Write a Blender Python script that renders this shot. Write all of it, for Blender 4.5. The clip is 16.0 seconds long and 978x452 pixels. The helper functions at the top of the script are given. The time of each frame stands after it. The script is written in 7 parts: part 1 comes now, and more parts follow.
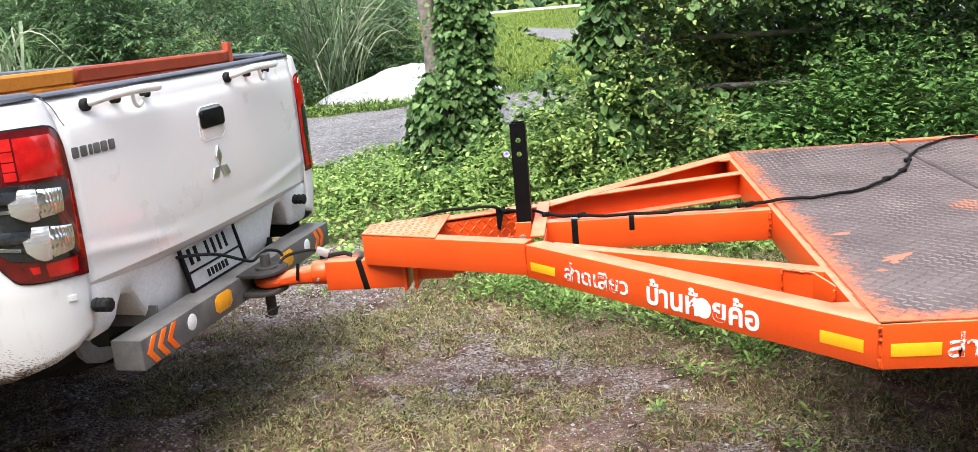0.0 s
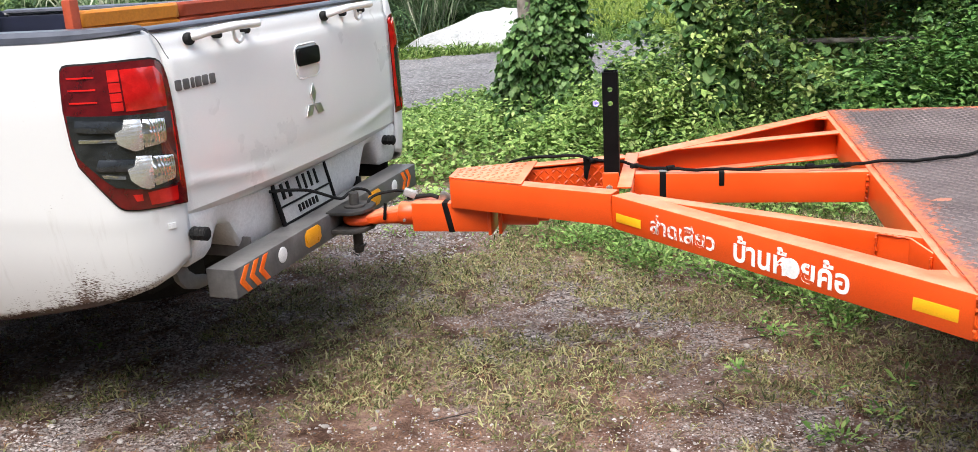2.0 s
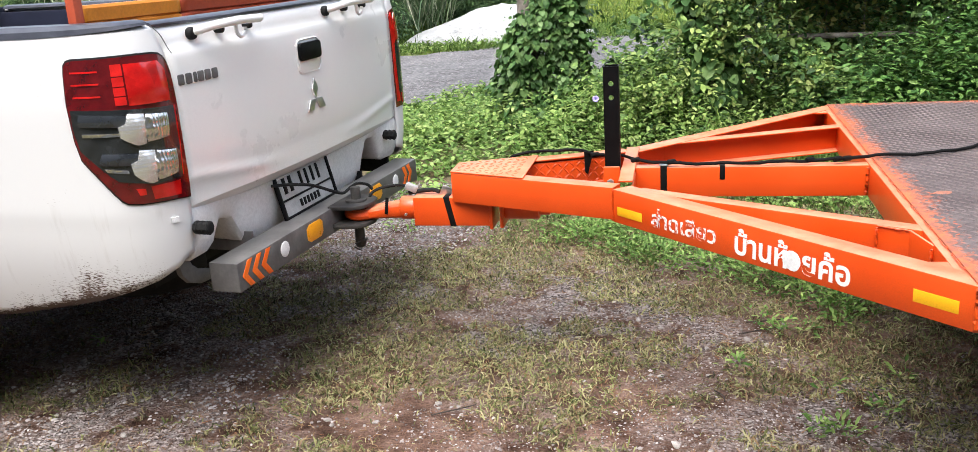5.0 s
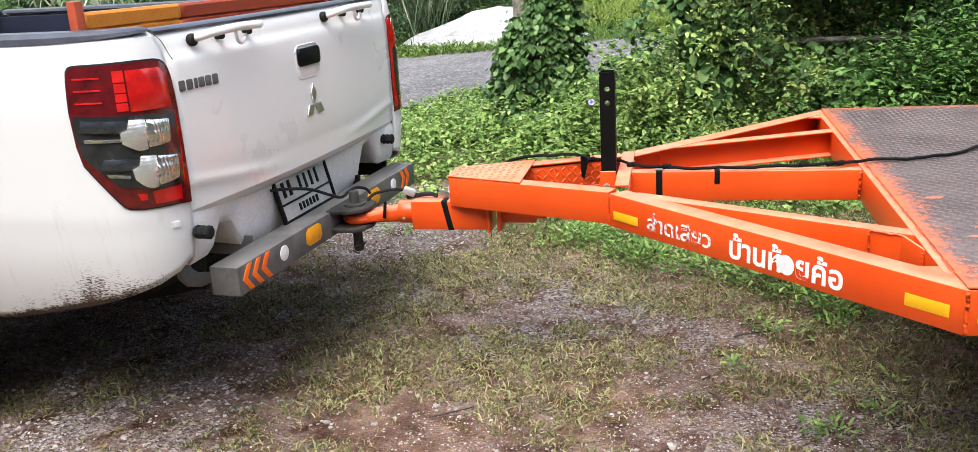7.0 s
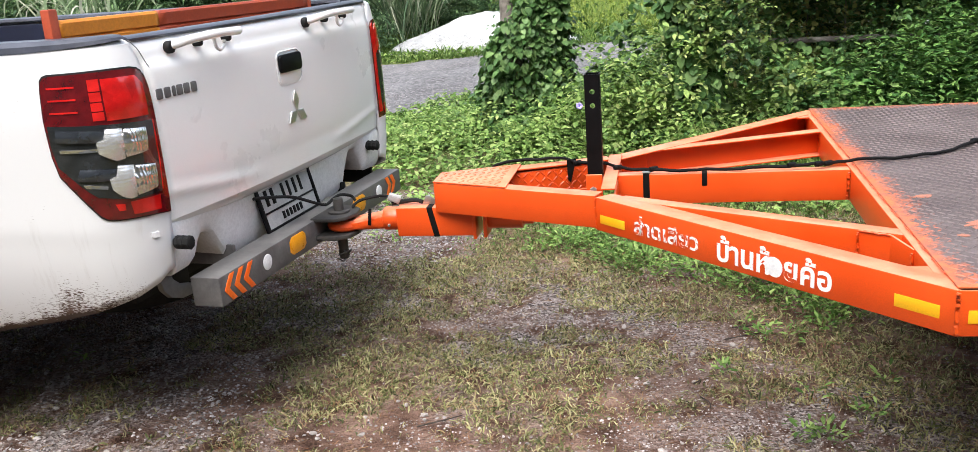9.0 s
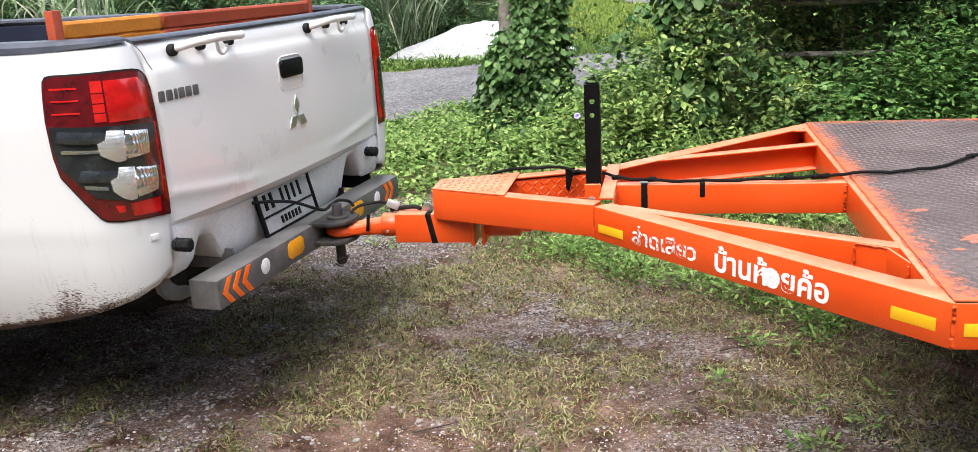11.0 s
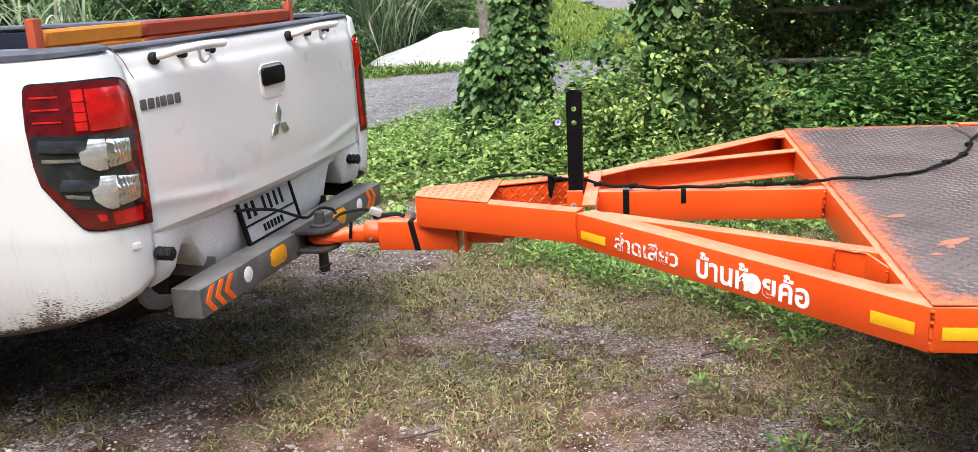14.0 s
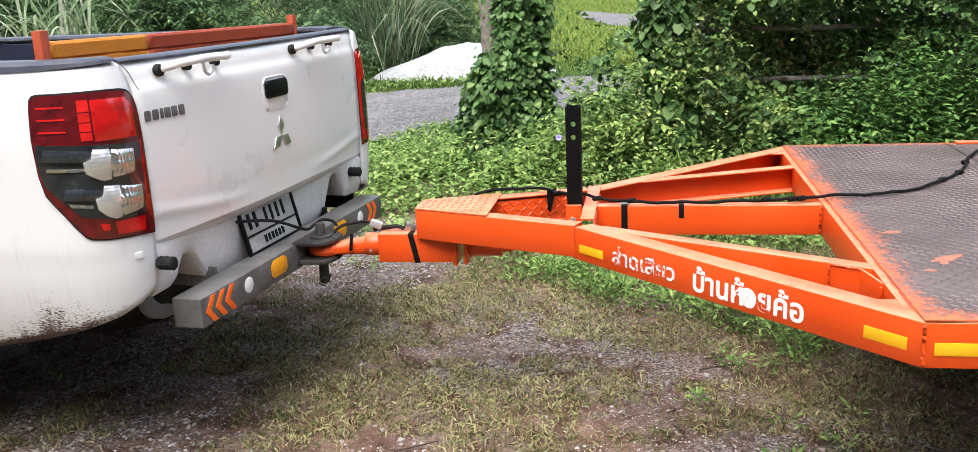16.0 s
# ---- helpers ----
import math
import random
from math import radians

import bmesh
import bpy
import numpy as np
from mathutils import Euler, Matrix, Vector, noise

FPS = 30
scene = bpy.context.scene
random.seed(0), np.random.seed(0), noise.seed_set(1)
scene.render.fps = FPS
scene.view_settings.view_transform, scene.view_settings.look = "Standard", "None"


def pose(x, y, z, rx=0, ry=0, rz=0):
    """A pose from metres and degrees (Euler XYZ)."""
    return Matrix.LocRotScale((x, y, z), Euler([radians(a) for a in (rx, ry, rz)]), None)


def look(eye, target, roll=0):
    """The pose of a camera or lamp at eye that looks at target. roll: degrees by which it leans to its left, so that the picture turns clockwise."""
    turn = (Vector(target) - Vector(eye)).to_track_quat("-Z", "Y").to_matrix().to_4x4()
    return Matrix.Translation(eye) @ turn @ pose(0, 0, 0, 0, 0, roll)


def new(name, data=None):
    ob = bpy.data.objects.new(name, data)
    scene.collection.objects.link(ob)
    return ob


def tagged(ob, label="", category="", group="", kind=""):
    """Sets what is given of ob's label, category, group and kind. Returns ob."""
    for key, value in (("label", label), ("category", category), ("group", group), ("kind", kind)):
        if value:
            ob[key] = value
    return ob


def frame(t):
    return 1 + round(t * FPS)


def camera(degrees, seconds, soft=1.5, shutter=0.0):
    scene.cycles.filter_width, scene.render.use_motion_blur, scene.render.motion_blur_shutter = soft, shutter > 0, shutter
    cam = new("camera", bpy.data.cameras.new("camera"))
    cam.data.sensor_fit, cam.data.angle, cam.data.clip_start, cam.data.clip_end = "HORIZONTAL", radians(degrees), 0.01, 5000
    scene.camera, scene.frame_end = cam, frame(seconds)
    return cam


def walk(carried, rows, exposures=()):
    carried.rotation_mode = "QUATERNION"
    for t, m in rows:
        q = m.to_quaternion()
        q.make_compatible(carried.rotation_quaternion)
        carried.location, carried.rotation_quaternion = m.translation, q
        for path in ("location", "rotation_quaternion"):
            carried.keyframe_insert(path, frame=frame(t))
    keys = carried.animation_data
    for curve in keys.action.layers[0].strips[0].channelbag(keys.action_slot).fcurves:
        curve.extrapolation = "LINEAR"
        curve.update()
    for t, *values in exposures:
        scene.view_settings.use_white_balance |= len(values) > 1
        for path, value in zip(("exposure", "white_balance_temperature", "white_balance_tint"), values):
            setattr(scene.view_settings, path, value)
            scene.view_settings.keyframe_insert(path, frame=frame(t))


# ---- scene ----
cam = camera(56.3, 16.0, soft=0.5)
PATH = [
    (0, (-0.585, -2.991, 1.468), (-0.823, -1.064, 0.988), -4.9),
    (0.5, (-0.597, -3.002, 1.468), (-0.953, -1.101, 0.96), -4.2),
    (1, (-0.599, -3.0, 1.46), (-0.985, -1.115, 0.916), -3.6),
    (1.5, (-0.596, -3.0, 1.467), (-1.0, -1.125, 0.9), -3.5),
    (2, (-0.595, -3.001, 1.468), (-1.013, -1.132, 0.891), -3.6),
    (2.5, (-0.597, -3.001, 1.469), (-1.017, -1.133, 0.891), -3.7),
    (3, (-0.602, -3.011, 1.47), (-1.024, -1.143, 0.892), -3.7),
    (3.5, (-0.598, -3.01, 1.467), (-1.02, -1.142, 0.891), -3.7),
    (4, (-0.603, -3.016, 1.464), (-1.025, -1.148, 0.887), -3.7),
    (6.5, (-0.602, -3.013, 1.466), (-1.004, -1.146, 0.871), -3.6),
    (7, (-0.603, -3.042, 1.481), (-1.008, -1.172, 0.899), -3.6),
    (7.5, (-0.596, -3.041, 1.481), (-1.001, -1.169, 0.905), -3.7),
    (8, (-0.596, -3.037, 1.474), (-1.004, -1.165, 0.903), -3.7),
    (8.5, (-0.591, -3.027, 1.469), (-0.997, -1.153, 0.899), -4.1),
    (9, (-0.587, -3.003, 1.47), (-0.977, -1.127, 0.898), -4.3),
    (11.5, (-0.601, -3.018, 1.468), (-0.977, -1.132, 0.918), -3.2),
    (12, (-0.598, -3.015, 1.468), (-0.969, -1.128, 0.919), -3.3),
    (12.5, (-0.599, -3.015, 1.472), (-0.958, -1.126, 0.922), -3.4),
    (13, (-0.598, -3.016, 1.469), (-0.945, -1.125, 0.921), -3.4),
    (13.5, (-0.601, -3.019, 1.466), (-0.936, -1.125, 0.919), -3.3),
    (14, (-0.607, -3.026, 1.474), (-0.941, -1.13, 0.931), -3.2),
    (14.5, (-0.604, -3.033, 1.475), (-0.937, -1.135, 0.943), -2.9),
    (15, (-0.6, -3.053, 1.481), (-0.939, -1.151, 0.962), -2.7),
    (15.5, (-0.594, -3.045, 1.473), (-0.925, -1.141, 0.96), -2.6),
    (16, (-0.595, -3.051, 1.476), (-0.932, -1.148, 0.964), -2.7),
]
walk(cam, [(t, look(e, g, r)) for t, e, g, r in PATH], exposures=[(0, 1.77), (0.6, 1.68), (1.5, 1.56), (16, 1.56)])

# ---------------------------------------------------------------- world and light
SUN_EL, SUN_AZ = radians(65), radians(191)
world = bpy.data.worlds.new("overcast_sky")
scene.world = world
world.use_nodes = True
wn = world.node_tree.nodes
wl = world.node_tree.links
sky = wn.new("ShaderNodeTexSky")
sky.sky_type = "NISHITA"
sky.sun_disc = False
sky.sun_elevation = SUN_EL
sky.sun_rotation = SUN_AZ
sky.dust_density = 4.0
sat = wn.new("ShaderNodeHueSaturation")
sat.inputs["Saturation"].default_value = 0.62
wl.new(sky.outputs[0], sat.inputs["Color"])
wl.new(sat.outputs[0], wn["Background"].inputs["Color"])
wn["Background"].inputs["Strength"].default_value = 0.15
sun_data = bpy.data.lights.new("sun", "SUN")
sun_data.energy = 1.25
sun_data.angle = radians(56)
sun_data.color = (1.0, 0.99, 0.97)
sun = new("sun", sun_data)
sun.matrix_world = look((10 * math.sin(SUN_AZ) * math.cos(SUN_EL), 10 * math.cos(SUN_AZ) * math.cos(SUN_EL), 10 * math.sin(SUN_EL)), (0, 0, 0))


# ---------------------------------------------------------------- material kit
def nodes_of(name):
    m = bpy.data.materials.new(name)
    m.use_nodes = True
    nt = m.node_tree
    return m, nt.nodes, nt.links, nt.nodes["Principled BSDF"]


def ramp(n, stops):
    r = n.new("ShaderNodeValToRGB")
    while len(r.color_ramp.elements) < len(stops):
        r.color_ramp.elements.new(0.5)
    for e, (p, c) in zip(r.color_ramp.elements, stops):
        e.position = p
        e.color = (*c, 1) if len(c) == 3 else c
    return r


def noise_tex(n, l, scale, detail=6, rough=0.6, coord="Object"):
    tc = n.new("ShaderNodeTexCoord")
    t = n.new("ShaderNodeTexNoise")
    t.inputs["Scale"].default_value = scale
    t.inputs["Detail"].default_value = detail
    t.inputs["Roughness"].default_value = rough
    l.new(tc.outputs[coord], t.inputs["Vector"])
    return t


def mix(n, l, fac, a, b):
    m = n.new("ShaderNodeMix")
    m.data_type = "RGBA"
    for sock, v in ((m.inputs[0], fac), (m.inputs[6], a), (m.inputs[7], b)):
        if isinstance(v, (int, float)):
            sock.default_value = v
        elif isinstance(v, tuple):
            sock.default_value = (*v, 1)
        else:
            l.new(v, sock)
    return m.outputs[2]


def bump(n, l, bsdf, height, strength, distance):
    b = n.new("ShaderNodeBump")
    b.inputs["Strength"].default_value = strength
    b.inputs["Distance"].default_value = distance
    l.new(height, b.inputs["Height"])
    l.new(b.outputs[0], bsdf.inputs["Normal"])


def surface(name, c1, c2, scale=12.0, rough=0.5, metal=0.0, fine=120.0, relief=0.15, dist=0.002, coat=0.0, spread=(0.35, 0.7)):
    """Two colours mixed by a broad noise, fine grain in relief and gloss."""
    m, n, l, b = nodes_of(name)
    broad = noise_tex(n, l, scale)
    r = ramp(n, [(spread[0], c1), (spread[1], c2)])
    l.new(broad.outputs[0], r.inputs[0])
    grain = noise_tex(n, l, fine, 4, 0.7)
    g = ramp(n, [(0.3, (0.86, 0.86, 0.86)), (0.7, (1.08, 1.08, 1.08))])
    l.new(grain.outputs[0], g.inputs[0])
    mul = n.new("ShaderNodeMix")
    mul.data_type = "RGBA"
    mul.blend_type = "MULTIPLY"
    mul.inputs[0].default_value = 1.0
    l.new(r.outputs[0], mul.inputs[6])
    l.new(g.outputs[0], mul.inputs[7])
    l.new(mul.outputs[2], b.inputs["Base Color"])
    rr = n.new("ShaderNodeMapRange")
    rr.inputs["To Min"].default_value = max(0.03, rough - 0.12)
    rr.inputs["To Max"].default_value = min(1.0, rough + 0.12)
    l.new(broad.outputs[0], rr.inputs["Value"])
    l.new(rr.outputs[0], b.inputs["Roughness"])
    b.inputs["Metallic"].default_value = metal
    b.inputs["Coat Weight"].default_value = coat
    b.inputs["Coat Roughness"].default_value = 0.08
    if relief:
        bump(n, l, b, grain.outputs[0], relief, dist)
    return m


def dull(m, level=0.2):
    """Less mirror-like gloss, for matt black things."""
    m.node_tree.nodes["Principled BSDF"].inputs["Specular IOR Level"].default_value = level
    return m


def pale_tops(m, colour, amount):
    """A paler colour mixed in patches into faces that look upward."""
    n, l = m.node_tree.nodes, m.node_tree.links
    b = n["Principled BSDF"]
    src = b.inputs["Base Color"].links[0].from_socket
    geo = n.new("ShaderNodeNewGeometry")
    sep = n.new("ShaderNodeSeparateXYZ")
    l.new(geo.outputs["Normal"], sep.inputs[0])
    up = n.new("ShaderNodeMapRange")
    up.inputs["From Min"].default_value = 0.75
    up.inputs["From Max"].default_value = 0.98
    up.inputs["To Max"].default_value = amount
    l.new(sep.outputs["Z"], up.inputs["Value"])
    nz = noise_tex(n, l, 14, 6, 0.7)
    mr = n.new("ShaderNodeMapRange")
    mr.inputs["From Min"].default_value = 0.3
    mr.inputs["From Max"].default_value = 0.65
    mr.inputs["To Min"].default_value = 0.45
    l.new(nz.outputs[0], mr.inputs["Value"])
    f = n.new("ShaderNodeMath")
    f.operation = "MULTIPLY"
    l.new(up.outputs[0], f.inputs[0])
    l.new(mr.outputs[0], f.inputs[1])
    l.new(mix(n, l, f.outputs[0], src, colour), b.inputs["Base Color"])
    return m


def leaf_material(name, cols, gloss=0.45, clear=0.25):
    """Leaf colours that differ from leaf to leaf, with some light passing through."""
    m, n, l, b = nodes_of(name)
    geo = n.new("ShaderNodeNewGeometry")
    r = ramp(n, [(i / (len(cols) - 1), c) for i, c in enumerate(cols)])
    l.new(geo.outputs["Random Per Island"], r.inputs[0])
    big = noise_tex(n, l, 2.6, 5, 0.65)
    v = n.new("ShaderNodeHueSaturation")
    mr = n.new("ShaderNodeMapRange")
    mr.inputs["From Min"].default_value = 0.3
    mr.inputs["From Max"].default_value = 0.7
    mr.inputs["To Min"].default_value = 0.62
    mr.inputs["To Max"].default_value = 1.38
    l.new(big.outputs[0], mr.inputs["Value"])
    l.new(mr.outputs[0], v.inputs["Value"])
    l.new(r.outputs[0], v.inputs["Color"])
    l.new(v.outputs[0], b.inputs["Base Color"])
    b.inputs["Roughness"].default_value = gloss + 0.12
    b.inputs["Specular IOR Level"].default_value = 0.22
    tr = n.new("ShaderNodeBsdfTranslucent")
    l.new(v.outputs[0], tr.inputs["Color"])
    ms = n.new("ShaderNodeMixShader")
    ms.inputs[0].default_value = clear
    l.new(b.outputs[0], ms.inputs[1])
    l.new(tr.outputs[0], ms.inputs[2])
    l.new(ms.outputs[0], n["Material Output"].inputs["Surface"])
    return m


M = {}
M["white"] = surface("white_car_paint", (0.79, 0.792, 0.782), (0.825, 0.827, 0.818), 3, 0.3, 0, 400, 0.02, 0.0005, 0.6)
M["dirtywhite"] = surface("grimy_white_paint", (0.67, 0.665, 0.65), (0.78, 0.78, 0.775), 7, 0.4, 0, 90, 0.1, 0.001)
M["orange"] = surface("orange_enamel", (0.66, 0.063, 0.005), (0.73, 0.083, 0.008), 3, 0.36, 0, 320, 0.08, 0.001)
pale_tops(M["orange"], (0.80, 0.40, 0.25), 0.58)
M["grey"] = pale_tops(surface("grey_steel_paint", (0.070, 0.067, 0.068), (0.135, 0.13, 0.128), 14, 0.5, 0, 90, 0.2, 0.001), (0.22, 0.21, 0.20), 0.35)
M["dark"] = surface("dark_steel", (0.02, 0.02, 0.021), (0.06, 0.055, 0.05), 20, 0.55, 0.2, 150, 0.15, 0.001)
M["black"] = surface("black_paint", (0.003, 0.003, 0.0035), (0.007, 0.007, 0.0075), 15, 0.45, 0, 200, 0.1, 0.001)
dull(M["black"], 0.12)
M["rubber"] = surface("black_rubber", (0.007, 0.007, 0.007), (0.018, 0.018, 0.018), 30, 0.7, 0, 200, 0.2, 0.001)
dull(M["rubber"], 0.2)
M["liner"] = surface("bed_rail_plastic", (0.034, 0.038, 0.052), (0.066, 0.072, 0.094), 14, 0.38, 0, 500, 0.2, 0.001)
M["bedliner"] = dull(surface("dark_bed_liner", (0.006, 0.008, 0.018), (0.012, 0.015, 0.034), 10, 0.7, 0, 150, 0.15, 0.002), 0.2)
M["chrome"] = surface("chrome", (0.55, 0.55, 0.55), (0.7, 0.7, 0.7), 10, 0.34, 0.9, 200, 0.02)
M["steel"] = surface("galvanised_steel", (0.45, 0.45, 0.45), (0.62, 0.62, 0.62), 30, 0.4, 0.9, 200, 0.1)
M["yellow"] = surface("yellow_reflective_tape", (0.85, 0.42, 0.01), (0.9, 0.5, 0.015), 10, 0.35, 0, 300, 0.05)
M["tape"] = dull(surface("black_tape", (0.004, 0.004, 0.004), (0.009, 0.009, 0.009), 20, 0.6, 0, 200, 0.1), 0.1)
M["paintwhite"] = surface("white_stencil_paint", (0.72, 0.72, 0.72), (0.85, 0.85, 0.84), 30, 0.6, 0, 150, 0.1)
M["chevron"] = surface("orange_reflective", (0.9, 0.13, 0.01), (0.95, 0.18, 0.015), 10, 0.35, 0, 200, 0.05)
M["amber"] = surface("amber_reflector", (0.75, 0.3, 0.01), (0.85, 0.38, 0.02), 40, 0.3, 0, 400, 0.2)


# ---------------------------------------------------------------- mesh kit
def part(name, bm, material, parent, label="", smooth=True):
    """Links a bmesh (or mesh) as one object under a thing or a part."""
    if isinstance(bm, bmesh.types.BMesh):
        me = bpy.data.meshes.new(name)
        bm.normal_update()
        bm.to_mesh(me)
        bm.free()
    else:
        me = bm
    if material is not None:
        me.materials.clear()
        me.materials.append(material)
    if smooth:
        me.shade_smooth()
        me.set_sharp_from_angle(angle=radians(29))
    ob = new(name, me)
    ob.parent = parent
    if label:
        tagged(ob, label)
    return ob


def thing(name, label, category, group="", kind="", m=None):
    ob = new(name)
    if m is not None:
        ob.matrix_world = m
    return tagged(ob, label, category, group, kind)


def bm_box(size, centre=(0, 0, 0), bevel=0.004, rot=None, bm=None, seg=2):
    """A box with worn edges."""
    b = bmesh.new()
    bmesh.ops.create_cube(b, size=1.0)
    bmesh.ops.scale(b, vec=size, verts=b.verts)
    if bevel:
        bmesh.ops.bevel(b, geom=b.edges[:], offset=min(bevel, min(size) * 0.45), segments=seg, affect="EDGES", profile=0.5)
    m = Matrix.Translation(centre)
    if rot is not None:
        m = m @ Euler([radians(a) for a in rot]).to_matrix().to_4x4()
    bmesh.ops.transform(b, matrix=m, verts=b.verts)
    if bm is None:
        return b
    me = bpy.data.meshes.new("tmp")
    b.to_mesh(me)
    b.free()
    bm.from_mesh(me)
    bpy.data.meshes.remove(me)
    return bm


def bm_cyl(r, depth, centre=(0, 0, 0), rot=(0, 0, 0), seg=24, bevel=0.003, r2=None, bm=None):
    b = bmesh.new()
    bmesh.ops.create_cone(b, cap_ends=True, segments=seg, radius1=r, radius2=r if r2 is None else r2, depth=depth)
    if bevel:
        rim = [e for e in b.edges if abs(e.verts[0].co.z - e.verts[1].co.z) < 1e-6]
        bmesh.ops.bevel(b, geom=rim, offset=bevel, segments=2, affect="EDGES", profile=0.5)
    bmesh.ops.transform(b, matrix=pose(*centre, *rot), verts=b.verts)
    if bm is None:
        return b
    me = bpy.data.meshes.new("tmp")
    b.to_mesh(me)
    b.free()
    bm.from_mesh(me)
    bpy.data.meshes.remove(me)
    return bm


def bm_prism(poly, depth, m=None, bevel=0.0):
    """A polygon in the local xy plane, extruded by depth along z."""
    b = bmesh.new()
    low = [b.verts.new((x, y, 0)) for x, y in poly]
    top = [b.verts.new((x, y, depth)) for x, y in poly]
    k = len(poly)
    b.faces.new(low[::-1])
    b.faces.new(top)
    for i in range(k):
        b.faces.new((low[i], low[(i + 1) % k], top[(i + 1) % k], top[i]))
    bmesh.ops.recalc_face_normals(b, faces=b.faces)
    if bevel:
        bmesh.ops.bevel(b, geom=b.edges[:], offset=bevel, segments=2, affect="EDGES", profile=0.5)
    if m is not None:
        bmesh.ops.transform(b, matrix=m, verts=b.verts)
    return b


def smooth_line(points, steps=8):
    """Catmull-Rom through the points."""
    p = [Vector(q) for q in points]
    p = [p[0] * 2 - p[1]] + p + [p[-1] * 2 - p[-2]]
    out = []
    for i in range(1, len(p) - 2):
        for s in range(steps):
            t = s / steps
            a, b, c, d = p[i - 1], p[i], p[i + 1], p[i + 2]
            out.append(0.5 * (2 * b + (c - a) * t + (2 * a - 5 * b + 4 * c - d) * t * t + (3 * b - a - 3 * c + d) * t ** 3))
    out.append(p[-2].copy())
    return out


def bm_tube(points, radius, seg=10, steps=8, bm=None, taper=None):
    """A round tube swept along a smooth line."""
    b = bm or bmesh.new()
    line = smooth_line(points, steps) if steps > 1 else [Vector(q) for q in points]
    rings = []
    up = Vector((0, 0, 1))
    for i, p in enumerate(line):
        d = (line[min(i + 1, len(line) - 1)] - line[max(i - 1, 0)]).normalized()
        side = d.cross(up)
        if side.length < 0.05:
            side = d.cross(Vector((1, 0, 0)))
        side.normalize()
        over = side.cross(d)
        f = i / (len(line) - 1)
        r = radius if taper is None else radius * (1 + (taper - 1) * f)
        rings.append([b.verts.new(p + (side * math.cos(a) + over * math.sin(a)) * r) for a in (2 * math.pi * k / seg for k in range(seg))])
    for r0, r1 in zip(rings, rings[1:]):
        for k in range(seg):
            b.faces.new((r0[k], r0[(k + 1) % seg], r1[(k + 1) % seg], r1[k]))
    b.faces.new(rings[0][::-1])
    b.faces.new(rings[-1])
    return b


def grid_mesh(rows_of_points):
    """A sheet from rows of points."""
    b = bmesh.new()
    v = [[b.verts.new(p) for p in row] for row in rows_of_points]
    for r0, r1 in zip(v, v[1:]):
        for i in range(len(r0) - 1):
            b.faces.new((r0[i], r0[i + 1], r1[i + 1], r1[i]))
    return b


def solid(ob, thickness, offset=-1.0):
    mod = ob.modifiers.new("thickness", "SOLIDIFY")
    mod.thickness = thickness
    mod.offset = offset
    return ob


def bm_channel(p0, p1, z_top, height, width, side, web=0.006, skew0=0.0, skew1=0.0):
    """A steel channel from p0 to p1 (plan), its web on the line, its flanges turned to side (+1 left, -1 right)."""
    p0, p1 = Vector((*p0, 0)), Vector((*p1, 0))
    d = (p1 - p0).normalized()
    nrm = Vector((-d.y, d.x, 0)) * side
    prof = [(0, 0), (width, 0), (width, -web), (web, -web), (web, -height + web), (width, -height + web), (width, -height), (0, -height)]
    b = bmesh.new()
    ends = []
    for p, k in ((p0, skew0), (p1, skew1)):
        ends.append([b.verts.new(p + nrm * a + d * (k * a) + Vector((0, 0, z_top + z))) for a, z in prof])
    n = len(prof)
    for i in range(n):
        b.faces.new((ends[0][i], ends[0][(i + 1) % n], ends[1][(i + 1) % n], ends[1][i]))
    for e in ends:
        b.faces.new((e[0], e[1], e[2], e[3]))
        b.faces.new((e[0], e[3], e[4], e[7]))
        b.faces.new((e[4], e[5], e[6], e[7]))
    bmesh.ops.recalc_face_normals(b, faces=b.faces)
    outer = [e for e in b.edges if e.calc_length() > 0.15]
    bmesh.ops.bevel(b, geom=outer, offset=0.0025, segments=2, affect="EDGES", profile=0.5)
    return b


def mesh_from_arrays(name, verts, faces):
    """verts (n,3), faces (m,k) as arrays."""
    me = bpy.data.meshes.new(name)
    m, k = faces.shape
    me.vertices.add(len(verts))
    me.vertices.foreach_set("co", np.ascontiguousarray(verts, dtype=np.float32).ravel())
    me.loops.add(m * k)
    me.loops.foreach_set("vertex_index", np.ascontiguousarray(faces, dtype=np.int32).ravel())
    me.polygons.add(m)
    me.polygons.foreach_set("loop_start", np.arange(0, m * k, k, dtype=np.int32))
    me.update(calc_edges=True)
    return me


def turns(yaw, tilt, roll):
    """Stacks of turning matrices: roll about y, then tilt about x, then yaw about z."""
    cy, sy, ct, st, cr, sr = np.cos(yaw), np.sin(yaw), np.cos(tilt), np.sin(tilt), np.cos(roll), np.sin(roll)
    o, z = np.ones_like(cy), np.zeros_like(cy)
    Rz = np.stack([np.stack([cy, -sy, z], -1), np.stack([sy, cy, z], -1), np.stack([z, z, o], -1)], -2)
    Rx = np.stack([np.stack([o, z, z], -1), np.stack([z, ct, -st], -1), np.stack([z, st, ct], -1)], -2)
    Ry = np.stack([np.stack([cr, z, sr], -1), np.stack([z, o, z], -1), np.stack([-sr, z, cr], -1)], -2)
    return Rz @ Rx @ Ry


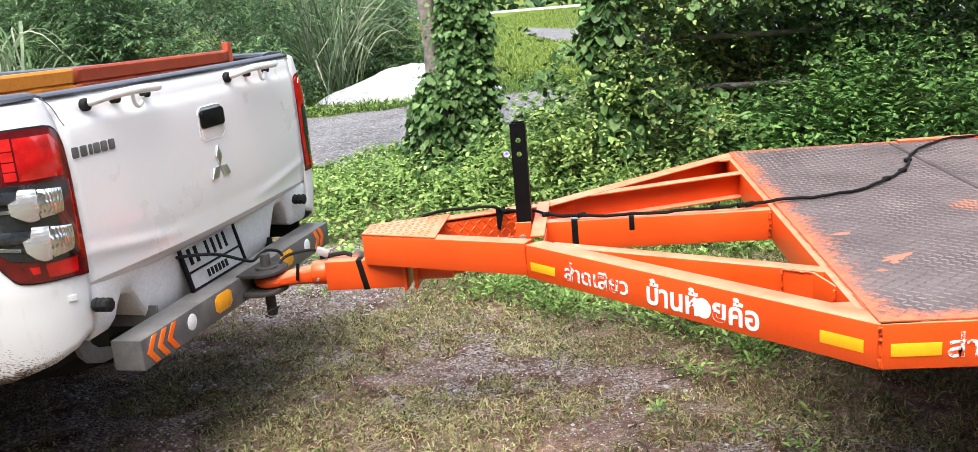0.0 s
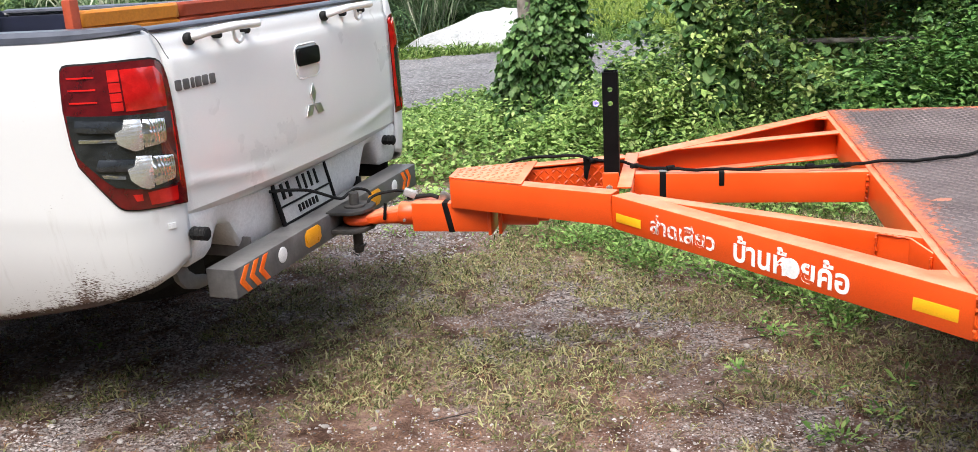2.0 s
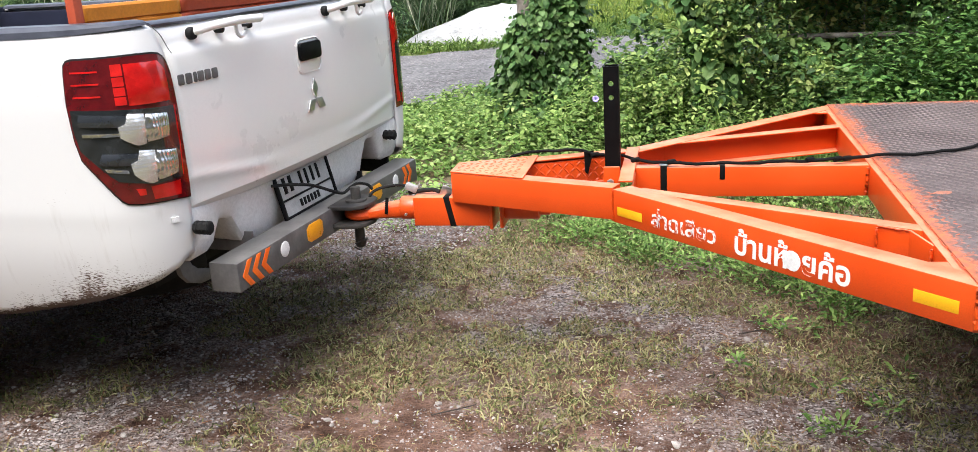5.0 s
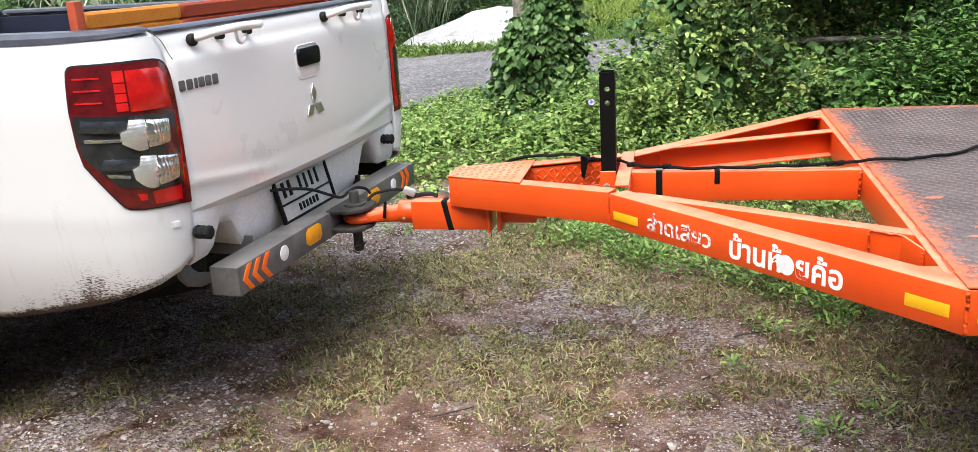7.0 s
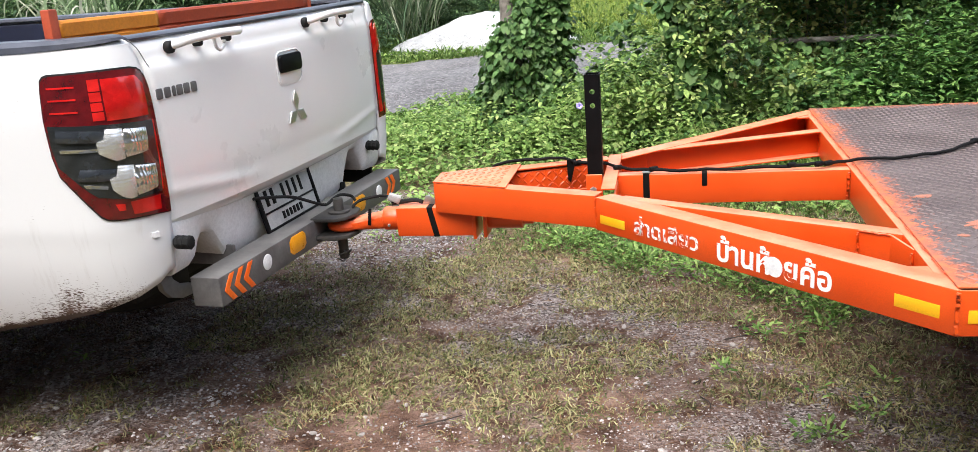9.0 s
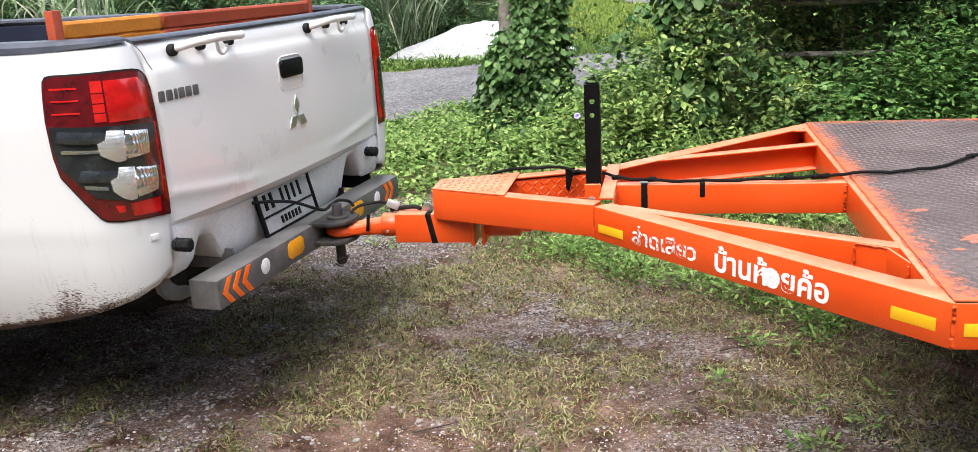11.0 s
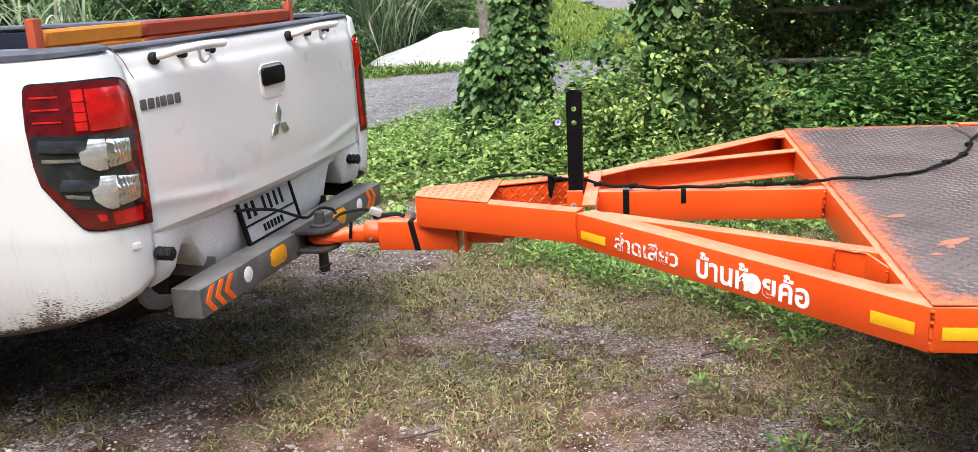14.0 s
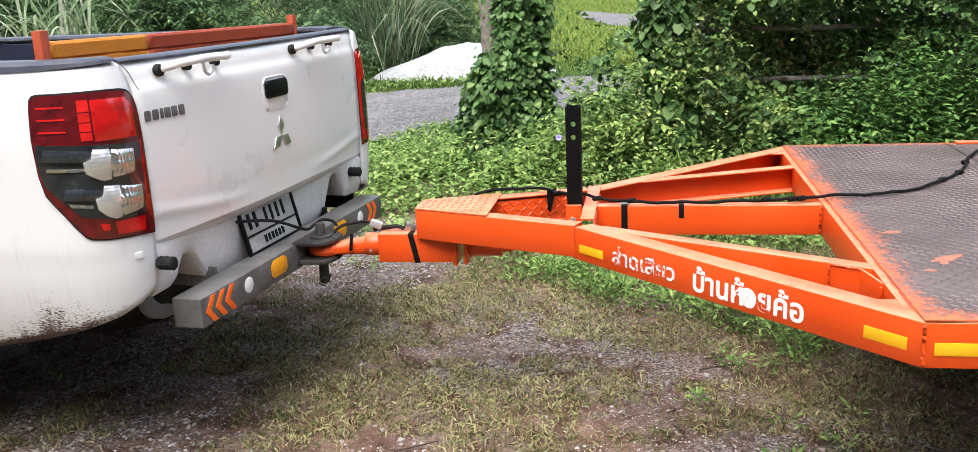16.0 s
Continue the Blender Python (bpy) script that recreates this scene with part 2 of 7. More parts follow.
def scatter(name, places, yaw, tilt, roll, size, tv, tf):
    """One mesh of many copies of a small form."""
    R = turns(yaw, tilt, roll)
    v = np.einsum("nij,kj->nki", R, tv) * np.asarray(size)[:, None, None] + places[:, None, :]
    k = len(tv)
    f = (tf[None, :, :] + (np.arange(len(places)) * k)[:, None, None]).reshape(-1, tf.shape[1])
    return mesh_from_arrays(name, v.reshape(-1, 3), f)


# leaf forms: base at the origin, blade along +y, folded a little on the midrib
HEART = (np.array([(0, 0, 0), (0.31, -0.13, 0.05), (0.51, 0.22, 0.09), (0.36, 0.68, 0.04), (0, 0.96, -0.08), (-0.36, 0.68, 0.04), (-0.51, 0.22, 0.09), (-0.31, -0.13, 0.05), (0, 0.45, -0.02)]),
         np.array([(0, 1, 2, 8), (8, 2, 3, 4), (8, 4, 5, 6), (0, 8, 6, 7)]))
OVAL = (np.array([(0, 0, 0), (0.23, 0.25, 0.06), (0.23, 0.64, 0.05), (0, 0.97, -0.1), (-0.23, 0.64, 0.05), (-0.23, 0.25, 0.06), (0, 0.45, 0.0)]),
        np.array([(0, 1, 6, 5), (1, 2, 3, 6), (6, 3, 4, 5)]))
BLADE = (np.array([(-0.045, 0, 0), (0.045, 0, 0), (0.045, 0.22, 0.60), (-0.045, 0.22, 0.60), (0.0, 0.72, 0.80)]),
         np.array([(0, 1, 2), (0, 2, 3), (3, 2, 4)]))
# a longer blade of grass that bends over, and a plain leaflet
CURL = (np.array([(-0.05, 0, 0), (0.05, 0, 0), (0.06, 0.16, 0.36), (-0.06, 0.16, 0.36), (0.05, 0.50, 0.50), (-0.05, 0.50, 0.50), (0.0, 0.95, 0.34)]),
        np.array([(0, 1, 2), (0, 2, 3), (3, 2, 4), (3, 4, 5), (5, 4, 6)]))
BENT = (np.array([(-0.06, 0, 0), (0.06, 0, 0), (0.075, 0.34, 0.42), (-0.075, 0.34, 0.42), (0.0, 0.95, 0.36)]), BLADE[1])
LEAFLET = (np.array([(0, 0, 0), (0.11, 0.42, 0.04), (0, 1.0, -0.06), (-0.11, 0.42, 0.04)]), np.array([(0, 1, 2, 3)]))
rng = np.random.default_rng(7)


def sprays(name, o, d, length, count, droop, size, form, fan=1.0, tilt=-0.35, wild=0.35):
    """One mesh of leafy twigs: from each origin o, along d, count leaves to either side, sagging towards the tip."""
    k = len(o)
    s = (np.arange(count) + 0.6)[None, :] / count + rng.normal(0, 0.02, (k, count))
    along = s * np.asarray(length)[:, None]
    p = o[:, None, :] + d[:, None, :] * along[:, :, None]
    p[:, :, 2] -= np.asarray(droop)[:, None] * s ** 2 * np.asarray(length)[:, None]
    p += rng.normal(0, 0.008, p.shape)
    base = np.arctan2(d[:, 1], d[:, 0]) - math.pi / 2
    flip = np.where(np.arange(count) % 2 == 0, 1.0, -1.0)[None, :]
    yaw = base[:, None] + flip * fan * (1.1 - 0.7 * s) + rng.normal(0, 0.25, (k, count))
    sz = np.asarray(size)[:, None] * (1.15 - 0.5 * s) * rng.uniform(0.75, 1.2, (k, count))
    m_ = k * count
    return scatter(name, p.reshape(-1, 3), yaw.ravel(), rng.normal(tilt, wild, m_), rng.normal(0, 0.35, m_), sz.ravel(), *form)


def unit(v):
    return v / np.linalg.norm(v, axis=1)[:, None]



# ---------------------------------------------------------------- trailer
H, BEAM, HALF = 0.726, 0.105, 1.076
DECK_L = 4.2
trailer = thing("flatbed_trailer", "orange steel flatbed trailer with worn checker plate deck, hitched up", "trailer")
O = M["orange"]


def weld(name, p0, p1, parent, r=0.006):
    """A lumpy weld bead."""
    p0, p1 = Vector(p0), Vector(p1)
    n = max(4, int((p1 - p0).length / 0.006))
    b = bm_tube([p0.lerp(p1, i / n) + Vector([random.uniform(-0.0012, 0.0012) for _ in range(3)]) for i in range(n + 1)], r * 0.75, 7, 1)
    for i, v in enumerate(b.verts):
        v.co += (v.co - p0.lerp(p1, (i // 7) / n)) * (0.20 * (i // 7 % 2) + random.uniform(-0.1, 0.1))
    return part(name, b, O, parent)


NX, NY, KX, KY = -1.38, 0.065, -0.815, 0.278
for s in (-1, 1):
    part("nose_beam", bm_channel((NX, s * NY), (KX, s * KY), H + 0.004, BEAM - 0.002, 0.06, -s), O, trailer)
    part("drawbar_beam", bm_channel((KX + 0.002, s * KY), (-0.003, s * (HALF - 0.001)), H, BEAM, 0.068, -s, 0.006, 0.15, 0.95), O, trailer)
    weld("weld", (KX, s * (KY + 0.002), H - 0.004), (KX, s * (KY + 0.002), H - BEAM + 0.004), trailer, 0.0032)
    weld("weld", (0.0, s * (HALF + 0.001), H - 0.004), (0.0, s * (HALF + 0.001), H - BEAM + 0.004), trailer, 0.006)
for s in (-1, 1):
    part("corner_plate", bm_prism([(-0.10, s * (HALF - 0.10)), (-0.012, s * (HALF - 0.016)), (0.0, s * (HALF - 0.06)), (0.0, s * (HALF - 0.16)), (-0.10, s * (HALF - 0.16))], 0.006, Matrix.Translation((0, 0, H - 0.0085)), 0.001), O, trailer)
# inner rails: the far one leaves its beam later and at a flatter angle
part("inner_rail", bm_channel((-0.745, -0.298), (-0.021, -0.688), H - 0.002, BEAM - 0.006, 0.05, 1, 0.006, 0, 0.5), O, trailer)
part("inner_rail", bm_channel((-0.70, 0.404), (-0.021, 0.674), H - 0.002, BEAM - 0.006, 0.055, -1, 0.006, 0, 0.4), O, trailer)
# bent gusset plate between the near rail and the crossmember
bend = [(-0.116, -0.640), (-0.048, -0.684), (-0.0225, -0.800)]
back = [(x + 0.006, y + 0.006) for x, y in bend]
part("gusset", bm_prism(bend + back[::-1], BEAM - 0.012, Matrix.Translation((0, 0, H - BEAM + 0.008)), 0.0015), O, trailer)
weld("weld", (-0.026, -0.803, H - 0.012), (-0.026, -0.803, H - BEAM + 0.012), trailer, 0.0042)
weld("weld", (-0.118, -0.643, H - 0.008), (-0.118, -0.643, H - BEAM + 0.012), trailer, 0.004)
weld("weld", (-0.116, -0.643, H - 0.004), (-0.050, -0.684, H - 0.004), trailer, 0.003)
part("front_crossmember", bm_channel((-0.020, -HALF + 0.066), (-0.020, HALF - 0.066), H - 0.001, BEAM, 0.046, -1), O, trailer)
part("centre_beam", bm_channel((KX + 0.055, 0.0), (-0.022, 0.0), H - 0.002, BEAM - 0.004, 0.05, 1), O, trailer)
weld("weld", (-0.026, -0.003, H - 0.01), (-0.026, -0.003, H - BEAM + 0.01), trailer, 0.006)
for k in range(14):
    y0 = -HALF + 0.09 + k * 0.142
    weld("weld", (-0.003, y0, H + 0.0045), (-0.003, y0 + random.uniform(0.07, 0.11), H + 0.003), trailer, 0.0015)
for s in (-1, 1):
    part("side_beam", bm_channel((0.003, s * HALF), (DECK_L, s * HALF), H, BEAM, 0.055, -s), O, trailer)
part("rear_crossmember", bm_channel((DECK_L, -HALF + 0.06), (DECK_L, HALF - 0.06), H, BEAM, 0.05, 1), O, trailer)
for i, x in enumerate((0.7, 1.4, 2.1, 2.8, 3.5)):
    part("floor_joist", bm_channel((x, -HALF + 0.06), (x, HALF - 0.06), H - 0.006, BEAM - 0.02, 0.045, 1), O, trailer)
# strip that ties the two bends together
part("tie_plate", bm_box((0.045, KY + 0.210, 0.006), (KX + 0.036, (KY - 0.206) / 2, H + 0.0055), 0.002), O, trailer)
part("tie_web", bm_box((0.006, 2 * KY - 0.05, BEAM - 0.03), (KX + 0.055, 0.0, H - 0.055), 0.001), O, trailer)
# checker plate of the nose: top and far inner side
def checker_lugs(x0, x1, y0, y1, pitch, length, width, height):
    """Lens-shaped lugs that alternate in direction, as one array of points and faces."""
    gx, gy = np.meshgrid(np.arange(x0 + pitch / 2, x1, pitch), np.arange(y0 + pitch / 2, y1, pitch), indexing="ij")
    par = (np.indices(gx.shape).sum(0) % 2).ravel()
    p = np.stack([gx.ravel(), gy.ravel(), np.zeros(gx.size)], -1)
    a = np.where(par == 0, math.pi / 4, -math.pi / 4)
    tv = np.array([(0, -length / 2, 0), (width / 2, 0, 0), (0, length / 2, 0), (-width / 2, 0, 0), (0, -length * 0.28, height), (0, length * 0.28, height)])
    tf = np.array([(0, 1, 4), (1, 5, 4), (1, 2, 5), (2, 3, 5), (3, 4, 5), (3, 0, 4)])
    return p, a, tv, tf


def lug_mesh(name, keep=None, **k):
    p, a, tv, tf = checker_lugs(**k)
    if keep is not None:
        sel = keep(p)
        p, a = p[sel], a[sel]
    z = np.zeros(len(p))
    return scatter(name, p, a, z, z, np.ones(len(p)), tv, tf)


def half_at(x):
    return NY + (x - NX) * (KY - NY) / (KX - NX)


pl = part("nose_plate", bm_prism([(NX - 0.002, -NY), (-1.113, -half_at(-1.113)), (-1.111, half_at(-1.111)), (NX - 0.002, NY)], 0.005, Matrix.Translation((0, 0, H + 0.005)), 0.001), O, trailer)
lm = lug_mesh("tread_pattern", keep=lambda p: (abs(p[:, 1]) < half_at(p[:, 0]) - 0.012) & (p[:, 0] < -1.125), x0=NX + 0.01, x1=-1.1, y0=-0.2, y1=0.2, pitch=0.026, length=0.028, width=0.009, height=0.0018)
tagged(part("tread_pattern", lm, O, pl), kind="stuff").location = (0, 0, H + 0.010)
ang = math.degrees(math.atan2(KY - NY, KX - NX))
side_plate = part("inner_plate", bm_box((0.52, 0.005, BEAM - 0.012), (0, 0, 0), 0.001), O, trailer)
side_plate.matrix_local = pose(-1.075, 0.125, H - 0.056, 0, 0, ang)
lm = lug_mesh("tread_pattern", x0=-0.25, x1=0.25, y0=-0.044, y1=0.044, pitch=0.022, length=0.027, width=0.009, height=0.0022)
lg = tagged(part("tread_pattern", lm, O, side_plate), kind="stuff")
lg.matrix_local = pose(0, -0.0026, 0, 90, 0, 0)

# deck
def deck_material(name, edge=True):
    """Orange enamel worn down to brown steel where it is walked and loaded on; the lugs are worn bright."""
    m, n, l, b = nodes_of(name)
    tc = n.new("ShaderNodeTexCoord")
    sep = n.new("ShaderNodeSeparateXYZ")
    l.new(tc.outputs["Object"], sep.inputs[0])
    nz = noise_tex(n, l, 4.0, 8, 0.65)
    nf = noise_tex(n, l, 38.0, 6, 0.7)

    def math_node(op, a, c):
        q = n.new("ShaderNodeMath")
        q.operation = op
        for s, v in zip(q.inputs, (a, c)):
            if isinstance(v, (int, float)):
                s.default_value = v
            else:
                l.new(v, s)
        return q.outputs[0]
    ay = math_node("ABSOLUTE", sep.outputs["Y"], 0)
    dy = math_node("SUBTRACT", HALF, ay)
    d = math_node("MINIMUM", dy, math_node("MULTIPLY", sep.outputs["X"], 1.0))
    d = math_node("ADD", d, math_node("MULTIPLY", math_node("SUBTRACT", nz.outputs[0], 0.5), 0.20))
    d = math_node("ADD", d, math_node("MULTIPLY", math_node("SUBTRACT", nf.outputs[0], 0.5), 0.22))
    r = ramp(n, [(0.0, (1, 1, 1)), (0.085, (0, 0, 0))])
    l.new(math_node("ADD", d, 0.022), r.inputs[0])
    spots = ramp(n, [(0.66, (0, 0, 0)), (0.70, (1, 1, 1))])
    ns = noise_tex(n, l, 2.6, 4, 0.55)
    l.new(ns.outputs[0], spots.inputs[0])
    fac = n.new("ShaderNodeMath")
    fac.operation = "MAXIMUM"
    l.new(r.outputs[0], fac.inputs[0])
    l.new(spots.outputs[0], fac.inputs[1])
    st = ramp(n, [(0.3, (0.085, 0.064, 0.061)), (0.55, (0.150, 0.120, 0.116)), (0.75, (0.225, 0.19, 0.184))] if not edge else
              [(0.3, (0.050, 0.035, 0.032)), (0.55, (0.100, 0.077, 0.072)), (0.75, (0.16, 0.133, 0.126))])
    l.new(nz.outputs[0], st.inputs[0])
    col = mix(n, l, fac.outputs[0], st.outputs[0], (0.66, 0.16, 0.055))
    l.new(col, b.inputs["Base Color"])
    b.inputs["Roughness"].default_value = 0.52
    b.inputs["Metallic"].default_value = 0.25
    bump(n, l, b, nf.outputs[0], 0.25, 0.002)
    return m


M["deck"] = deck_material("worn_deck_steel")
M["deck_lug"] = deck_material("worn_deck_lugs", False)
M["remnant"] = surface("scuffed_orange_paint", (0.30, 0.13, 0.09), (0.46, 0.155, 0.08), 60, 0.6, 0, 200, 0.3, 0.001)
SEAM = 0.66
sheets = []
for x0, x1 in ((0.0, SEAM - 0.002), (SEAM + 0.002, 2.4), (2.404, DECK_L)):
    sh = part("deck_sheet", bm_box((x1 - x0, 2 * HALF - 0.012, 0.005), ((x0 + x1) / 2, 0, H + 0.0035), 0.0012), M["deck"], trailer, "worn checker plate, orange paint left along its edges")
    sheets.append(sh)
    pt = 0.0215 if x0 < 2 else 0.03
    lm = lug_mesh("tread_pattern", x0=x0 + 0.012, x1=x1 - 0.008, y0=-HALF + 0.02, y1=HALF - 0.02, pitch=pt, length=pt * 1.2, width=pt * 0.38, height=0.0021)
    lo = tagged(part("tread_pattern", lm, M["deck_lug"], sh), kind="stuff")
    lo.location = (0, 0, H + 0.0059)
scuff_rng = random.Random(11)
for cx, cy, rx, ry, an in ((0.104, -0.367, 0.030, 0.016, 20), (0.179, -0.620, 0.052, 0.022, 35), (0.109, -0.725, 0.018, 0.010, 0), (0.16, -0.66, 0.02, 0.012, 60)):
    ring = [(rx * math.cos(2 * math.pi * k / 18) * scuff_rng.uniform(0.65, 1.15), ry * math.sin(2 * math.pi * k / 18) * scuff_rng.uniform(0.6, 1.2)) for k in range(18)]
    part("paint_remnant", bm_prism(ring, 0.0012, pose(cx, cy, H + 0.0066, 0, 0, an)), M["remnant"], sheets[0], "scuffed patch of orange paint")
part("edge_lip", bm_box((DECK_L - 0.7, 0.05, 0.008), (0.7 + (DECK_L - 0.7) / 2, HALF - 0.03, H + 0.011), 0.002), O, trailer)

# reflective strips and stencilled words on the near side
d_near = Vector((0 - KX, -HALF + KY, 0)).normalized()
yaw_near = math.degrees(math.atan2(d_near.y, d_near.x))


def near_face(a, z):
    """A pose on the outer face of the near drawbar beam, a metres from the bend: x along it, y up, z out."""
    p = Vector((KX, -KY, 0)) + d_near * a
    return Matrix.Translation((p.x, p.y, z)) @ pose(0, 0, 0, 0, 0, yaw_near) @ pose(0, 0, 0, 90, 0, 0)


def strip(w, h, m, material, name="reflective_strip"):
    b = bm_box((w, h, 0.0016), (0, 0, 0.0012), 0.0005)
    bmesh.ops.transform(b, matrix=m, verts=b.verts)
    return part(name, b, material, trailer)


strip(0.108, 0.027, near_face(0.077, H - 0.065), M["yellow"])
strip(0.105, 0.030, near_face(1.052, H - 0.059), M["yellow"])
for k in range(4):
    strip(0.105, 0.030, Matrix.Translation((0.075 + k * 0.95, -HALF, H - 0.060)) @ pose(0, 0, 0, 90, 0, 0), M["yellow"])


def worn_paint(name, wear):
    """White stencil paint with the orange showing through where it was sprayed thin."""
    m, n, l, b = nodes_of(name)
    nz = noise_tex(n, l, 75, 5, 0.65)
    r = ramp(n, [(wear - 0.04, (0, 0, 0)), (wear + 0.05, (1, 1, 1))])
    l.new(nz.outputs[0], r.inputs[0])
    l.new(mix(n, l, r.outputs[0], (0.66, 0.10, 0.02), (0.80, 0.79, 0.78)), b.inputs["Base Color"])
    b.inputs["Roughness"].default_value = 0.6
    return m


M["wornwhite"] = worn_paint("thin_white_stencil", 0.455)
M["stencil"] = worn_paint("white_stencil", 0.33)


def lettering(words, m, width, height, material, name="stencilled_word", parent=None, bold=0.035):
    """Painted words in the built-in font, stretched to a width and a height."""
    cu = bpy.data.curves.new(name, "FONT")
    cu.body = words
    cu.align_x, cu.align_y = "CENTER", "CENTER"
    cu.extrude = 0.0006
    cu.offset = bold
    tmp = new("tmp_words", cu)
    dg = bpy.context.evaluated_depsgraph_get()
    me = bpy.data.meshes.new_from_object(tmp.evaluated_get(dg))
    bpy.data.objects.remove(tmp)
    co = np.array([v.co[:] for v in me.vertices])
    lo, hi = co.min(0), co.max(0)
    me.transform(Matrix.Diagonal((width / (hi[0] - lo[0]), height / (hi[1] - lo[1]), 1, 1)) @ Matrix.Translation((-(lo[0] + hi[0]) / 2, -(lo[1] + hi[1]) / 2, 0)))
    me.transform(m @ Matrix.Translation((0, 0, 0.0008)))
    return part(name, me, material, parent or trailer, smooth=False)


lettering("\u0e2a\u0e48\u0e32\u0e14\u0e40\u0e2a\u0e35\u0e22\u0e27", near_face(0.296, H - 0.052), 0.250, 0.058, M["wornwhite"], bold=0.016)
lettering("\u0e1a\u0e49\u0e32\u0e19\u0e2b\u0e49\u0e27\u0e22\u0e04\u0e49\u0e2d", near_face(0.664, H - 0.052), 0.352, 0.074, M["stencil"], bold=0.024)
lettering("\u0e2a\u0e48\u0e32\u0e14\u0e40\u0e2a\u0e35\u0e22\u0e27", Matrix.Translation((0.265, -HALF, H - 0.052)) @ pose(0, 0, 0, 90, 0, 0), 0.250, 0.058, M["wornwhite"], bold=0.016)

blot = bm_prism([(0.027 * math.cos(2 * math.pi * k / 20) * (1 + 0.06 * math.sin(3 * k)), 0.026 * math.sin(2 * math.pi * k / 20)) for k in range(20)], 0.0012, near_face(0.672, H - 0.062) @ Matrix.Translation((0, 0, 0.0004)))
part("paint_blot", blot, M["paintwhite"], trailer)
# upright black tube bolted to its lug
def tube_wall(w, h, holes, t):
    """A flat wall with round holes, standing on the local x axis, t thick along y."""
    b = bmesh.new()
    edges = []
    loops = [[(-w / 2, 0), (w / 2, 0), (w / 2, h), (-w / 2, h)]] + [[(r * math.cos(2 * math.pi * k / 16), z + r * math.sin(2 * math.pi * k / 16)) for k in range(16)] for r, z in holes]
    for lp in loops:
        vs = [b.verts.new((x, 0, z)) for x, z in lp]
        edges += [b.edges.new((vs[i], vs[(i + 1) % len(vs)])) for i in range(len(vs))]
    bmesh.ops.triangle_fill(b, edges=edges, use_beauty=True)
    r = bmesh.ops.extrude_face_region(b, geom=b.faces[:])
    bmesh.ops.translate(b, verts=[g for g in r["geom"] if isinstance(g, bmesh.types.BMVert)], vec=(0, t, 0))
    bmesh.ops.recalc_face_normals(b, faces=b.faces)
    return b


POST_H = 0.348
b = tube_wall(0.05, POST_H, [(0.0085, 0.246), (0.0085, 0.292)], 0.003)
back = tube_wall(0.05, POST_H, [(0.019, 0.236), (0.019, 0.282)], 0.003)
bmesh.ops.translate(back, verts=back.verts, vec=(0, 0.047, 0))
tmp = bpy.data.meshes.new("tmp")
back.to_mesh(tmp)
back.free()
b.from_mesh(tmp)
bpy.data.meshes.remove(tmp)
for sx in (-1, 1):
    bm_box((0.003, 0.044, POST_H), (sx * 0.0235, 0.025, POST_H / 2), 0.0, bm=b)
post = part("upright_post", b, M["black"], trailer, "black painted square tube with two bolt holes")
post.location = (-0.832, -0.02, H - 0.006)
part("post_lug", bm_box((0.054, 0.012, 0.115), (-0.834, -0.040, 0.682), 0.003), O, trailer)
part("post_lug", bm_box((0.055, 0.068, 0.010), (-0.832, 0.0005, H - 0.012), 0.003), O, trailer)
part("bolt", bm_cyl(0.0125, 0.012, (-0.838, -0.051, 0.688), (90, 0, 0), 6, 0.002), M["steel"], trailer, "zinc bolt head")

# coupling below the nose
cz = 0.588
part("coupling_box", bm_box((0.275, 0.105, 0.104), (-1.391, 0, cz), 0.005), O, trailer)
part("coupling_rear_plate", bm_box((0.012, 0.115, 0.13), (-1.251, 0, cz + 0.002), 0.002), O, trailer)
part("coupling_rear_plate", bm_box((0.012, 0.115, 0.115), (-1.214, 0, cz), 0.002), O, trailer)
part("coupling_tube", bm_cyl(0.040, 0.125, (-1.150, 0, cz), (0, 90, 0), 24, 0.004), O, trailer)
part("coupling_tube", bm_cyl(0.026, 0.05, (-1.075, 0, cz), (0, 90, 0), 20, 0.004), O, trailer)
col = bm_cyl(0.042, 0.06, (-1.556, 0, cz + 0.002), (0, 90, 0), 28, 0.006)
part("coupling_collar", col, O, trailer)
part("grease_nipple", bm_cyl(0.005, 0.012, (-1.558, -0.050, cz - 0.01), (90, 0, 0), 10, 0.001), M["steel"], trailer)
# drawbar eye: ring and tapered shank in one
b = bmesh.new()
rings = []
for i in range(13):
    f = i / 12
    x = -1.584 - 0.13 * f
    hw = 0.036 + 0.018 * f ** 1.5
    hh = 0.031 - 0.013 * f
    rings.append([b.verts.new((x, math.copysign(abs(math.cos(a)) ** 0.6, math.cos(a)) * hw, cz - 0.002 - 0.012 * f + math.copysign(abs(math.sin(a)) ** 0.6, math.sin(a)) * hh)) for a in (2 * math.pi * k / 20 for k in range(20))])
for r0, r1 in zip(rings, rings[1:]):
    for k in range(20):
        b.faces.new((r0[k], r1[k], r1[(k + 1) % 20], r0[(k + 1) % 20]))
b.faces.new(rings[0])
b.faces.new(rings[-1][::-1])
bmesh.ops.recalc_face_normals(b, faces=b.faces)
part("drawbar_shank", b, O, trailer)
b = bmesh.new()
